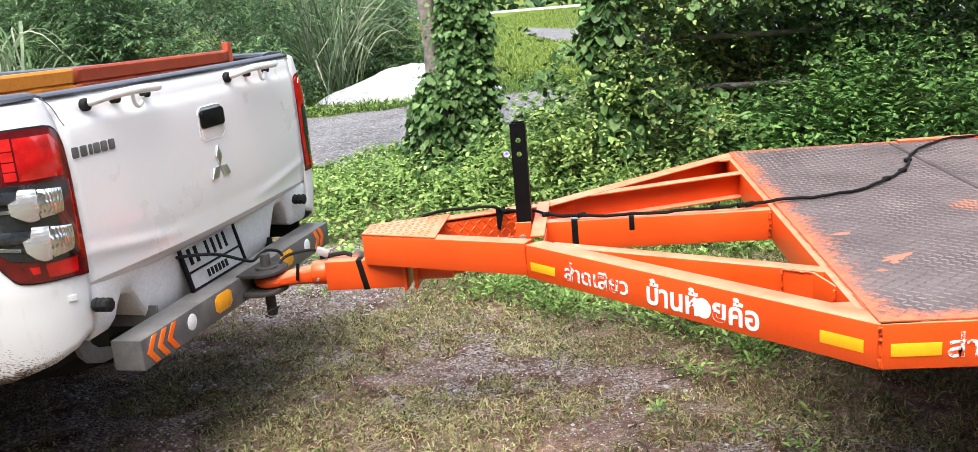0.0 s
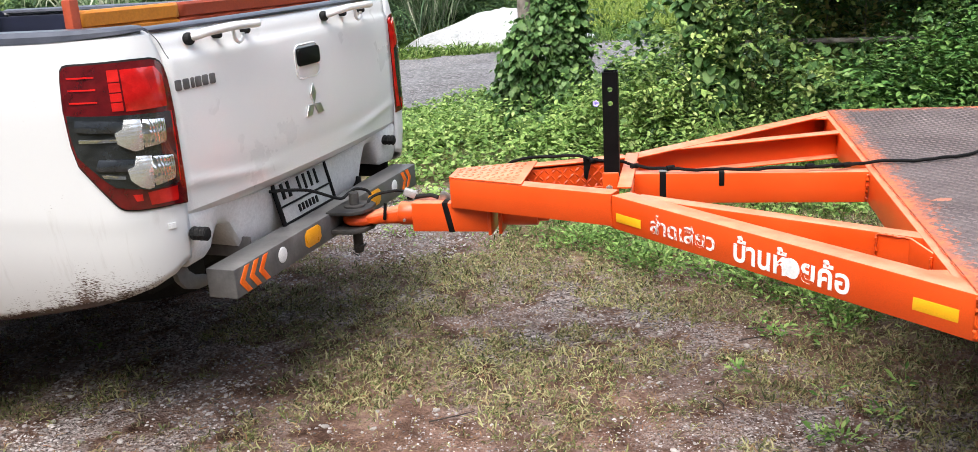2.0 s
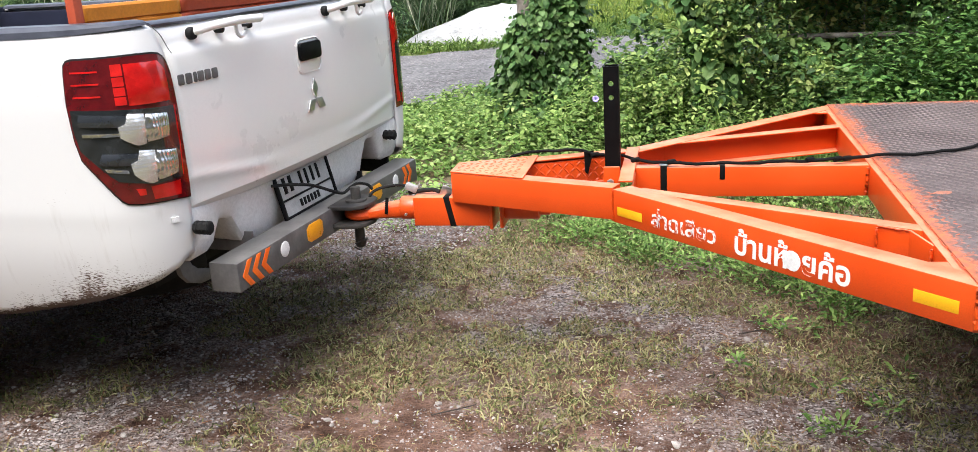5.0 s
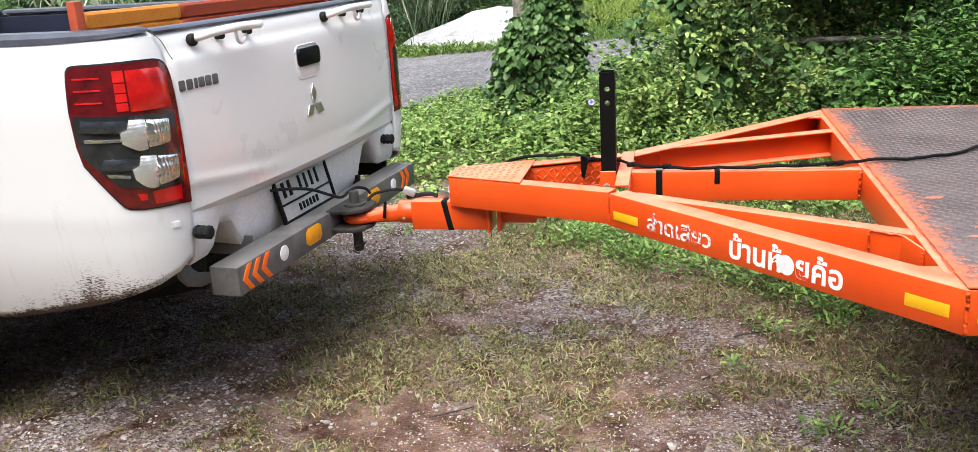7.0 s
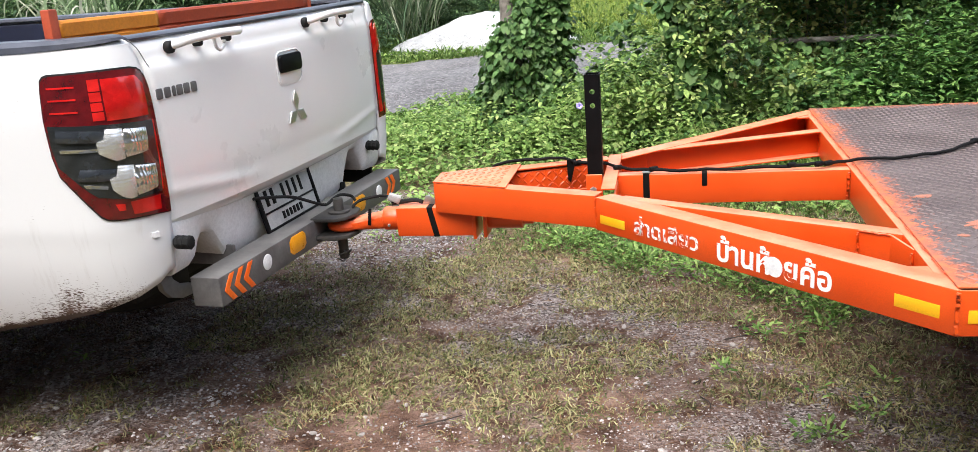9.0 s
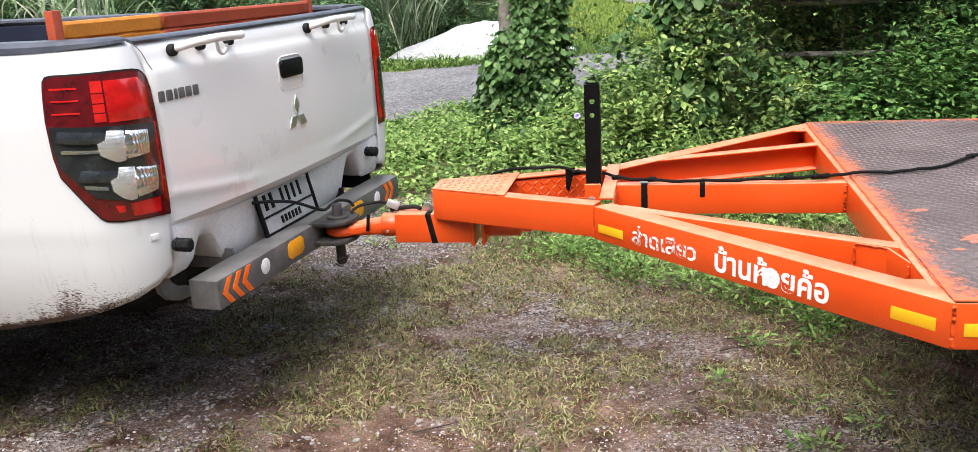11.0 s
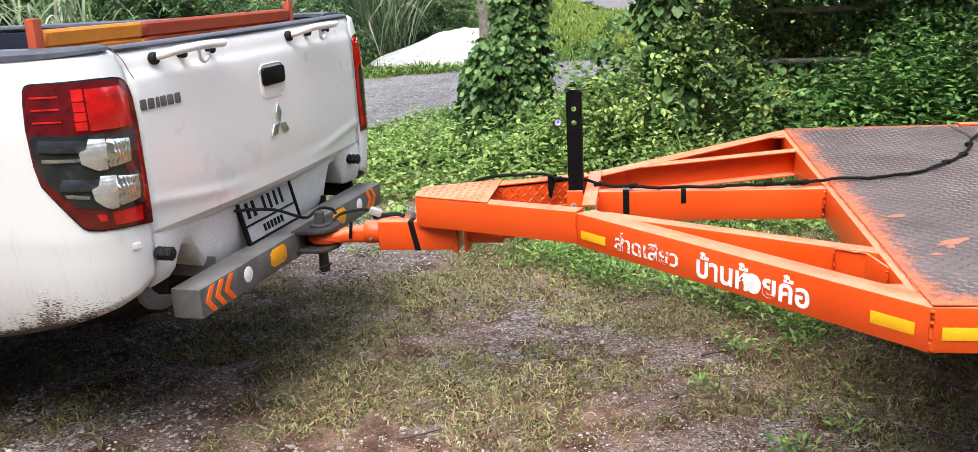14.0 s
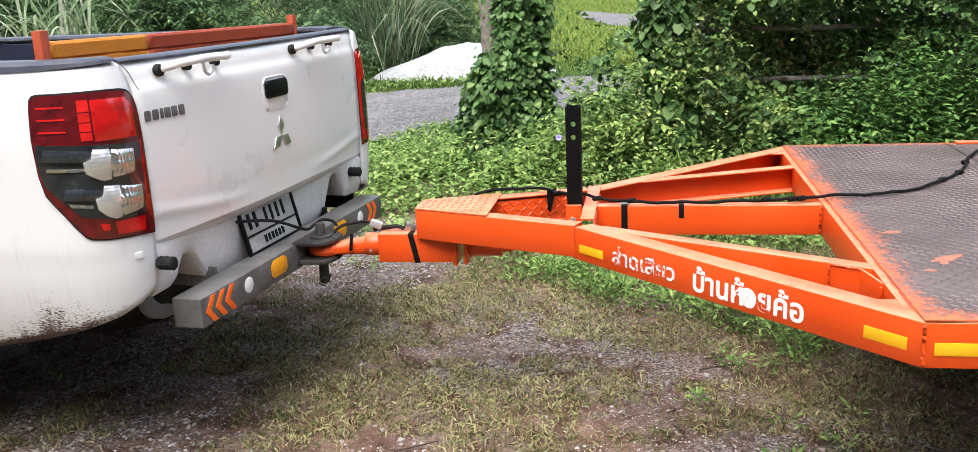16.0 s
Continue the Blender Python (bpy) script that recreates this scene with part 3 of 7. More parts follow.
for i in range(28):
    a = 2 * math.pi * i / 28
    ring = []
    for k in range(10):
        c = 2 * math.pi * k / 10
        rr = 0.045 + 0.021 * math.cos(c)
        ring.append(b.verts.new((-1.737 + rr * math.cos(a), rr * math.sin(a), cz - 0.014 + 0.020 * math.sin(c))))
b.verts.ensure_lookup_table()
for i in range(28):
    for k in range(10):
        b.faces.new([b.verts[j] for j in (i * 10 + k, ((i + 1) % 28) * 10 + k, ((i + 1) % 28) * 10 + (k + 1) % 10, i * 10 + (k + 1) % 10)])
part("drawbar_eye", b, O, trailer)


def wrap(name, x, y0, y1, z0, z1, w, parent, lean=0.0):
    """Black tape wound round a beam."""
    b = bm_box((w, y1 - y0, z1 - z0), (x, (y0 + y1) / 2, (z0 + z1) / 2), 0.003)
    for v in b.verts:
        v.co.x += lean * (z1 - v.co.z)
    return part(name, b, M["tape"], parent, "black insulating tape")


wrap("tape", -1.408, -0.0545, 0.0545, cz - 0.0535, cz + 0.0535, 0.022, trailer, 0.2)
wrap("tape", -0.665, -0.0025, 0.052, H - BEAM - 0.002, H + 0.002, 0.022, trailer)
part("label_scrap", bm_box((0.030, 0.030, 0.0015), (-0.664, 0.022, H + 0.0035), 0.0005), M["steel"], trailer, "scrap of silver tape")
wrap("tape", -0.475, -0.0025, 0.03, H - 0.045, H + 0.002, 0.018, trailer)

# wiring along the nose, the centre beam and the deck
b = bm_tube([(-1.225, 0.160, H - 0.03), (-1.205, 0.150, H + 0.010), (-1.16, 0.162, H + 0.016), (-1.10, 0.19, H + 0.019), (-0.98, 0.19, H + 0.020), (-0.895, 0.125, H + 0.020), (-0.804, 0.082, H + 0.020), (-0.754, 0.040, H + 0.018), (-0.659, 0.012, H + 0.012),
             (-0.50, 0.006, H + 0.009), (-0.33, 0.010, H + 0.010), (-0.163, 0.016, H + 0.014), (-0.097, 0.023, H + 0.016), (0.006, 0.060, H + 0.016), (0.189, 0.093, H + 0.015), (0.328, 0.175, H + 0.015), (0.451, 0.32, H + 0.015), (0.524, 0.42, H + 0.016),
             (0.584, 0.539, H + 0.015), (0.629, 0.672, H + 0.015), (0.724, 0.826, H + 0.016), (0.877, 0.985, H + 0.017), (1.1, 1.035, H + 0.018), (1.5, 1.05, H + 0.020), (2.5, 1.05, H + 0.020)], 0.0056, 8, 6)
for v in b.verts:
    v.co.z += 0.002 * math.sin(v.co.x * 37) + 0.001 * math.sin(v.co.x * 91)
cable = part("wiring", b, M["tape"], trailer, "black taped wiring loom")
for p in ((-0.905, 0.133), (-0.76, 0.045), (-0.64, 0.011), (-0.20, 0.014), (-0.085, 0.027), (-0.115, 0.020), (0.524, 0.42), (0.60, 0.60), (0.43, 0.295)):
    part("tape_wrap", bm_cyl(0.0088, 0.030, (p[0], p[1], H + 0.015), (0, 90, 30), 10, 0.003), M["tape"], cable)
tail = bm_prism([(0, 0), (0.036, 0), (0.026, -0.03), (0.012, -0.085), (0.002, -0.075)], 0.003, pose(-0.945, 0.150, H + 0.024, 90, 0, 20))
part("tape_end", tail, M["tape"], cable)
# plug and lead between the vehicles
part("lead", bm_tube([(-1.44, -0.01, cz + 0.062), (-1.47, -0.005, cz + 0.068), (-1.53, 0.0, cz + 0.06), (-1.555, 0, cz + 0.055)], 0.008, 8), M["rubber"], trailer)
M["plugwhite"] = surface("scuffed_grey_plastic", (0.28, 0.27, 0.265), (0.42, 0.41, 0.40), 40, 0.6, 0, 150, 0.1)
part("tape_end", bm_box((0.012, 0.003, 0.062), (-1.628, -0.046, cz + 0.020), 0.001, (0, 8, 0)), M["tape"], trailer, "loose end of black tape")
part("plug", bm_box((0.045, 0.03, 0.025), (-1.545, 0.0, cz + 0.075), 0.005, (0, 25, 10)), M["plugwhite"], trailer, "grey trailer plug")
part("bracket", bm_prism([(0, 0), (0.055, 0), (0.05, 0.014), (0.025, 0.032), (0.012, 0.030)], 0.004, pose(-1.44, -0.005, cz + 0.053, 90, 0, 0), 0.001), M["steel"], trailer, "bare steel bracket")


def wheel(name, parent, x, y, r, w, rim_mat, side):
    """A tyre with a tread and a dished rim; its axle lies along local y."""
    b = bmesh.new()
    prof = [(r * 0.62, -w / 2 + 0.01), (r * 0.80, -w / 2), (r * 0.95, -w / 2 + 0.01), (r, -w / 2 + 0.035), (r, w / 2 - 0.035), (r * 0.95, w / 2 - 0.01), (r * 0.80, w / 2), (r * 0.62, w / 2 - 0.01)]
    rg = []
    for i in range(36):
        a = 2 * math.pi * i / 36
        rg.append([b.verts.new((q * math.cos(a), t, q * math.sin(a))) for q, t in prof])
    for i in range(36):
        for k in range(len(prof)):
            b.faces.new((rg[i][k], rg[(i + 1) % 36][k], rg[(i + 1) % 36][(k + 1) % len(prof)], rg[i][(k + 1) % len(prof)]))
    bmesh.ops.recalc_face_normals(b, faces=b.faces)
    hub = new(name)
    hub.parent = parent
    hub.location = (x, y, r)
    part("tyre", b, M["rubber"], hub)
    part("rim", bm_cyl(r * 0.63, w * 0.55, (0, side * w * 0.1, 0), (90, 0, 0), 32, 0.012), rim_mat, hub)
    return hub


for s in (-1, 1):
    for x in (2.0, 2.75):
        wheel("wheel", trailer, x, s * 0.86, 0.31, 0.19, M["steel"], s)
part("axle", bm_cyl(0.03, 1.7, (2.0, 0, 0.31), (90, 0, 0)), M["dark"], trailer)
part("axle", bm_cyl(0.03, 1.7, (2.75, 0, 0.31), (90, 0, 0)), M["dark"], trailer)
for s in (-1, 1):
    part("spring_hanger", bm_box((1.1, 0.06, 0.30), (2.37, s * 0.62, 0.45), 0.01), M["dark"], trailer)

# ---------------------------------------------------------------- pickup
TA = radians(7)
TU = Vector((math.sin(TA), math.cos(TA), 0))
torg = Vector((-1.832, 0, 0)) - 0.03 * TU
truck = thing("pickup_truck", "white pickup truck with mud-stained quarter panel and steel tow bar", "pickup truck", m=Matrix.Translation(torg) @ pose(0, 0, 0, 0, 0, 83))
BED_L = 2.15


def corner(s):
    """Plan of the quarter panel: s metres from the lamp's inner edge round the corner and forward."""
    arc = 0.30
    if s < arc:
        th = s / arc * math.pi / 2
        return 0.70 + 0.165 * math.sin(th) ** 1.0, 0.27 - 0.21 * math.cos(th)
    return 0.865 + 0.01 * min(1, (s - arc) / 0.5), 0.27 + (s - arc)


def skin(s, z, side, out=0.0):
    """A point of the quarter panel's outer skin, out metres proud of it."""
    x, y = corner(s)
    x2, y2 = corner(s + 0.004)
    tx, ty = x2 - x, y2 - y
    ln = math.hypot(tx, ty)
    nx, ny = ty / ln, -tx / ln
    top = max(0.0, (z - 1.08) / 0.26)
    low = max(0.0, (0.82 - z) / 0.30)
    fold = min(1.0, max(0.0, (0.80 + 0.05 * math.exp(-(s / 0.12) ** 2) - z) / 0.022))
    out += (0.038 * math.exp(-(s / 0.22) ** 4) - 0.018 * math.exp(-(s / 0.035) ** 2)) * (side > 0)
    off = out - 0.030 * top ** 2 - 0.050 * low ** 2 - 0.003 * fold * fold * (3 - 2 * fold)
    return Vector((side * (x + nx * off), y + ny * off, z))


def hem(s):
    """Height of the panel's lower edge."""
    x, y = corner(s)
    low = np.interp(y, [0.06, 0.075, 0.12, 0.20, 0.36, 0.72, 2.4], [0.665, 0.635, 0.606, 0.580, 0.535, 0.460, 0.45])
    if abs(y - 1.38) < 0.43:
        low = max(low, 0.37 + math.sqrt(0.43 ** 2 - (y - 1.38) ** 2))
    return float(low)


def mud_paint(name):
    """White paint with grey grime and a spatter of red-brown mud along the lower edge."""
    m, n, l, b = nodes_of(name)
    tc = n.new("ShaderNodeTexCoord")
    sep = n.new("ShaderNodeSeparateXYZ")
    l.new(tc.outputs["Object"], sep.inputs[0])
    edge = n.new("ShaderNodeMath")
    edge.operation = "MULTIPLY_ADD"
    edge.inputs[1].default_value = 0.19
    l.new(sep.outputs["Y"], edge.inputs[0])
    l.new(sep.outputs["Z"], edge.inputs[2])
    nz = noise_tex(n, l, 9, 8, 0.7)
    nf = noise_tex(n, l, 290, 3, 0.6)
    mp = n.new("ShaderNodeMapping")
    mp.inputs["Scale"].default_value = (1, 0.28, 1.0)
    mp.inputs["Rotation"].default_value = (0.5, 0, 0)
    l.new(tc.outputs["Object"], mp.inputs["Vector"])
    l.new(mp.outputs[0], nf.inputs["Vector"])
    v = n.new("ShaderNodeMapRange")
    v.inputs["From Min"].default_value = 0.565
    v.inputs["From Max"].default_value = 0.78
    v.inputs["To Min"].default_value = 0.47
    v.inputs["To Max"].default_value = -0.05
    l.new(edge.outputs[0], v.inputs["Value"])
    add = n.new("ShaderNodeMath")
    add.operation = "MULTIPLY_ADD"
    l.new(nz.outputs[0], add.inputs[0])
    add.inputs[1].default_value = 0.75
    l.new(v.outputs[0], add.inputs[2])
    gr = ramp(n, [(0.05, (0.42, 0.42, 0.42)), (0.16, (0.60, 0.60, 0.60)), (0.34, (0.74, 0.74, 0.74)), (0.50, (0.66, 0.66, 0.66)), (0.85, (0.42, 0.42, 0.42))])
    l.new(sep.outputs["Y"], gr.inputs[0])
    gz = n.new("ShaderNodeMath")
    gz.operation = "SUBTRACT"
    gz.inputs[1].default_value = 0.66
    l.new(gr.outputs[0], gz.inputs[0])
    low = n.new("ShaderNodeMath")
    low.operation = "ADD"
    l.new(add.outputs[0], low.inputs[0])
    l.new(gz.outputs[0], low.inputs[1])
    add2 = n.new("ShaderNodeMath")
    add2.operation = "MULTIPLY_ADD"
    l.new(nf.outputs[0], add2.inputs[0])
    add2.inputs[1].default_value = 0.9
    l.new(low.outputs[0], add2.inputs[2])
    rim = n.new("ShaderNodeMapRange")
    rim.inputs["From Min"].default_value = 0.596
    rim.inputs["From Max"].default_value = 0.622
    rim.inputs["To Min"].default_value = 0.36
    rim.inputs["To Max"].default_value = 0.0
    l.new(edge.outputs[0], rim.inputs["Value"])
    more = n.new("ShaderNodeMath")
    more.operation = "ADD"
    l.new(add2.outputs[0], more.inputs[0])
    l.new(rim.outputs[0], more.inputs[1])
    mr = n.new("ShaderNodeMapRange")
    mr.inputs["From Min"].default_value = 1.05
    mr.inputs["From Max"].default_value = 1.20
    l.new(more.outputs[0], mr.inputs["Value"])
    film = n.new("ShaderNodeMapRange")
    film.inputs["From Min"].default_value = 0.62
    film.inputs["From Max"].default_value = 1.15
    film.inputs["To Max"].default_value = 0.22
    l.new(add.outputs[0], film.inputs["Value"])
    # base white set below the tailgate's, as this side is lit more
    c1 = mix(n, l, film.outputs[0], (0.68, 0.686, 0.69), (0.36, 0.33, 0.28))
    run = n.new("ShaderNodeMapping")
    run.inputs["Scale"].default_value = (26, 26, 2.6)
    l.new(tc.outputs["Object"], run.inputs["Vector"])
    rn = n.new("ShaderNodeTexNoise")
    rn.inputs["Scale"].default_value = 1.0
    rn.inputs["Detail"].default_value = 7
    rn.inputs["Roughness"].default_value = 0.65
    l.new(run.outputs[0], rn.inputs["Vector"])
    rr = ramp(n, [(0.58, (0, 0, 0)), (0.76, (0.26, 0.26, 0.26))])
    l.new(rn.outputs[0], rr.inputs[0])
    below = n.new("ShaderNodeMapRange")
    below.inputs["From Min"].default_value = 0.86
    below.inputs["From Max"].default_value = 0.80
    l.new(sep.outputs["Z"], below.inputs["Value"])
    grime = n.new("ShaderNodeMath")
    grime.operation = "MULTIPLY"
    l.new(rr.outputs[0], grime.inputs[0])
    l.new(below.outputs[0], grime.inputs[1])
    c1 = mix(n, l, grime.outputs[0], c1, (0.30, 0.27, 0.23))
    c2 = mix(n, l, mr.outputs[0], c1, (0.085, 0.048, 0.033))
    l.new(c2, b.inputs["Base Color"])
    rg = n.new("ShaderNodeMapRange")
    rg.inputs["To Min"].default_value = 0.3
    rg.inputs["To Max"].default_value = 0.85
    l.new(mr.outputs[0], rg.inputs["Value"])
    l.new(rg.outputs[0], b.inputs["Roughness"])
    b.inputs["Coat Weight"].default_value = 0.35
    b.inputs["Coat Roughness"].default_value = 0.1
    return m


M["mudwhite"] = mud_paint("white_paint_with_mud")
TOPZ = 1.305
def flare(z):
    """How far the tailgate's upper corners reach outward past the lamps."""
    f = min(1.0, max(0.0, (z - 1.238) / 0.075))
    return 0.030 * f ** 1.4


svals = [0.30 * i / 16 for i in range(17)] + [0.30 + 0.06 * i for i in range(1, 35)]
for side in (-1, 1):
    rows_ = []
    for s in svals:
        lo = hem(s)
        col_ = [skin(s + flare(z) * max(0.0, 1 - s / 0.30), z, side) for z in (lo + (TOPZ - lo) * (1 - (1 - k / 40) ** 1.3) for k in range(41))]
        t = col_[-1]
        inn = Vector((-side * 0.012, 0.01 if s < 0.3 else 0, 0.010))
        col_ += [t + inn, t + Vector((-side * 0.05, 0.02 if s < 0.3 else 0, 0.012))]
        rows_.append(col_)
    if side == 1:
        rows_ = rows_[::-1]
    b = grid_mesh(rows_)
    bmesh.ops.recalc_face_normals(b, faces=b.faces)
    q = part("quarter_panel", b, M["mudwhite"], truck, "white quarter panel, mud spattered along its lower edge")
    solid(q, 0.012, -1)
    # rail cap
    b = bmesh.new()
    cap = []
    for s in [0.045 + 0.028 * i for i in range(10)] + [0.36, 0.45, 0.6, 1.0, 1.5, 2.0, BED_L]:
        x, y = corner(s)
        x2, y2 = corner(s + 0.004)
        ln = math.hypot(x2 - x, y2 - y)
        ix, iy = -(y2 - y) / ln, (x2 - x) / ln
        low = 1.300 + 0.023 * max(0.0, 1 - s / 0.42) ** 1.3
        prof = ((0.020, low), (0.023, low + 0.6 * (1.330 - low)), (0.036, 1.331), (0.076, 1.333), (0.100, 1.327), (0.104, 1.316))
        cap.append([b.verts.new((side * (x + ix * d), y + iy * d, z)) for d, z in prof])
    for r0, r1 in zip(cap, cap[1:]):
        for k in range(5):
            b.faces.new((r0[k], r0[k + 1], r1[k + 1], r1[k]))
    b.faces.new(cap[0])
    b.faces.new(cap[-1][::-1])
    bmesh.ops.recalc_face_normals(b, faces=b.faces)
    part("rail_cap", b, M["liner"], truck, "dark grey plastic rail cap")
    part("inner_wall", bm_box((0.02, BED_L - 0.1, 0.47), (side * 0.755, 0.1 + (BED_L - 0.1) / 2, 1.065), 0.005), M["bedliner"], truck)
part("bed_floor", bm_box((1.5, BED_L - 0.06, 0.03), (0, 0.08 + (BED_L - 0.06) / 2, 0.83), 0.005), M["bedliner"], truck)
part("bed_front_wall", bm_box((1.66, 0.05, 0.50), (0, BED_L + 0.02, 1.075), 0.01), M["bedliner"], truck)

# tailgate
GATE_W = 0.6985


def gate_y(x, z):
    zp = np.interp(z, [0.76, 0.785, 0.80, 0.87, 0.905, 0.935, 1.0, 1.20, 1.235, 1.255, 1.29, 1.31, 1.322], [0.055, 0.020, 0.010, 0.007, 0.003, 0.001, -0.001, 0.0, 0.004, 0.013, 0.019, 0.029, 0.045])
    a = min(1.0, max(0.0, (abs(x) - 0.20) / 0.25))
    zc = 0.838 + 0.045 * min(1.0, max(0.0, (abs(x) - 0.30) / 0.38))
    ridge = a * (0.006 * math.exp(-((z - zc) / 0.016) ** 2) - 0.003 * min(1.0, max(0.0, (zc - z) / 0.05)))
    bow = (0.042 if x < 0 else 0.018) * (x / GATE_W) ** 2
    return 0.020 + bow + float(zp) - ridge


zs = [0.76, 0.77, 0.782, 0.80, 0.812, 0.822, 0.832, 0.842, 0.852, 0.862, 0.872, 0.882, 0.893, 0.905, 0.92, 0.935, 0.96, 1.0, 1.05, 1.1, 1.15, 1.2, 1.22, 1.235, 1.245, 1.255, 1.27, 1.29, 1.30, 1.31, 1.318]
rows_ = []
for z in zs:
    zf = 0.006 * max(0, (0.9 - z) / 0.14)
    w = GATE_W - 0.0005 - 0.2 * zf + flare(z) * 0.86
    rows_.append([Vector((w * (-1 + 2 * i / 40), gate_y(w * (-1 + 2 * i / 40), z), z)) for i in range(41)])
b = grid_mesh(rows_)
gate = part("tailgate", b, M["white"], truck, "white pressed-steel tailgate")
solid(gate, 0.03, -1)
for v in gate.data.polygons[:1]:
    if v.normal.y > 0:
        gate.data.flip_normals()
b = bmesh.new()
cap = []
for i in range(25):
    x = (GATE_W + 0.018) * (-1 + 2 * i / 24)
    y = gate_y(x, 1.30)
    cap.append([b.verts.new((x, y + dy, z)) for dy, z in ((-0.002, 1.310), (-0.003, 1.317), (0.004, 1.322), (0.03, 1.326), (0.06, 1.320), (0.064, 1.29))])
for r0, r1 in zip(cap, cap[1:]):
    for k in range(5):
        b.faces.new((r0[k], r0[k + 1], r1[k + 1], r1[k]))
b.faces.new(cap[0])
b.faces.new(cap[-1])
bmesh.ops.recalc_face_normals(b, faces=b.faces)
part("gate_cap", b, M["liner"], gate, "dark grey plastic top trim")

# strips added behind the gaps: black left for a shaded seam, white right
for sx in (-1, 1):
    part("gap_backing", bm_box((0.05, 0.05, 0.46), (sx * 0.705, 0.135 if sx < 0 else 0.100, 1.01), 0.004), M["rubber"] if sx < 0 else M["white"], truck)
part("gate_seal", bm_tube([(-0.6985 - 0.93 * flare(z), gate_y(0.70, z) + 0.004 + 0.10 * flare(z), z) for z in (1.238, 1.255, 1.272, 1.29, 1.305, 1.316)], 0.0014, 6, 5), M["grey"], truck)
# latch handle and its cup
def on_gate(x, z, out=0.0):
    """A pose on the tailgate's face: local x across, y up, z out to the rear."""
    dx = (gate_y(x + 0.01, z) - gate_y(x - 0.01, z)) / 0.02
    return Matrix.Translation((x, gate_y(x, z) - out, z)) @ pose(0, 0, 0, 0, 0, math.degrees(math.atan(dx))) @ pose(0, 0, 0, 90, 0, 0)


def rounded(w, h, r, n=6):
    out = []
    for cx, cy, a0 in ((w / 2 - r, h / 2 - r, 0), (-w / 2 + r, h / 2 - r, 90), (-w / 2 + r, -h / 2 + r, 180), (w / 2 - r, -h / 2 + r, 270)):
        out += [(cx + r * math.cos(radians(a0 + 90 * k / n)), cy + r * math.sin(radians(a0 + 90 * k / n))) for k in range(n + 1)]
    return out


GC = -0.012
part("handle_cup", bm_prism(rounded(0.140, 0.098, 0.026), 0.004, on_gate(GC, 1.140, -0.001), 0.0018), M["white"], gate)
rim_at = on_gate(GC - 0.001, 1.146, 0.0)
part("cup_rim", bm_tube([rim_at @ Vector((x, y, 0.001)) for x, y in rounded(0.158, 0.112, 0.028) + [(0.079, 0.028)]], 0.0022, 6, 1), M["white"], gate)
part("latch_handle", bm_prism(rounded(0.145, 0.060, 0.015), 0.012, on_gate(GC - 0.002, 1.162, 0.002), 0.004), M["black"], gate, "black plastic latch handle")


def rhomb(cx, cy, a, r=0.036, w=0.0205):
    """One diamond of the badge, its long axis at angle a."""
    ca, sa = math.cos(a), math.sin(a)
    pts = [(0, 0), (r, w), (2 * r, 0), (r, -w)]
    return [(cx + x * ca - y * sa, cy + x * sa + y * ca) for x, y in pts]


badge = part("badge", bm_prism(rhomb(0, 0, radians(90)), 0.006, on_gate(GC + 0.008, 0.995, 0.0), 0.0015), M["chrome"], gate, "chrome badge of three diamonds")
for a in (210, 330):
    part("diamond", bm_prism(rhomb(0, 0, radians(a)), 0.006, on_gate(GC + 0.008, 0.995, 0.0), 0.0015), M["chrome"], badge)
# model name as plain blocks
for i in range(6):
    wd = 0.023 if i not in (2,) else 0.012
    x = -0.665 + (0.0, 0.031, 0.057, 0.080, 0.109, 0.140)[i]
    part("name_block", bm_prism(rounded(wd, 0.030, 0.004, 2), 0.004, on_gate(x, 1.160, 0.0) @ pose(0, 0, 0, 0, 0, 0), 0.001), M["grey"], gate, "dark chrome block")


def grab(x0, x1):
    """A bent white tube on rubber feet, with a tie hook below."""
    z = 1.288
    y = gate_y((x0 + x1) / 2, z)
    g = part("grab_handle", bm_tube([(x0, gate_y(x0, z) + 0.004, z - 0.004), (x0 + 0.012, gate_y(x0, z) - 0.022, z - 0.002), (x0 + 0.05, gate_y(x0, z) - 0.045, z + 0.006), (x0 + 0.11, y - 0.058, z + 0.012), (x1 - 0.09, y - 0.058, z + 0.012), (x1 - 0.02, gate_y(x1, z) - 0.052, z + 0.010), (x1, gate_y(x1, z) - 0.046, z + 0.010)], 0.0125, 16, 8), M["white"], gate, "white tubular grab handle")
    for x in (x0, x1 - 0.02, (x0 + x1) / 2 - 0.02):
        r = 0.018 if x == x0 else 0.0115
        part("rubber_foot", bm_cyl(r, 0.022 if x == x0 else 0.036, (x, gate_y(x, z) - 0.010, z - 0.008), (90, 0, 0), 20, 0.006), M["rubber"], g)
    xm = (x0 + x1) / 2 + 0.02
    part("tie_hook", bm_tube([(xm - 0.012, y - 0.05, z + 0.005), (xm - 0.006, y - 0.05, z - 0.024), (xm + 0.012, y - 0.05, z - 0.036), (xm + 0.034, y - 0.05, z - 0.024), (xm + 0.036, y - 0.05, z - 0.01)], 0.006, 8, 6), M["white"], g)
    return g


grab(-0.585, -0.315)
grab(0.155, 0.475)


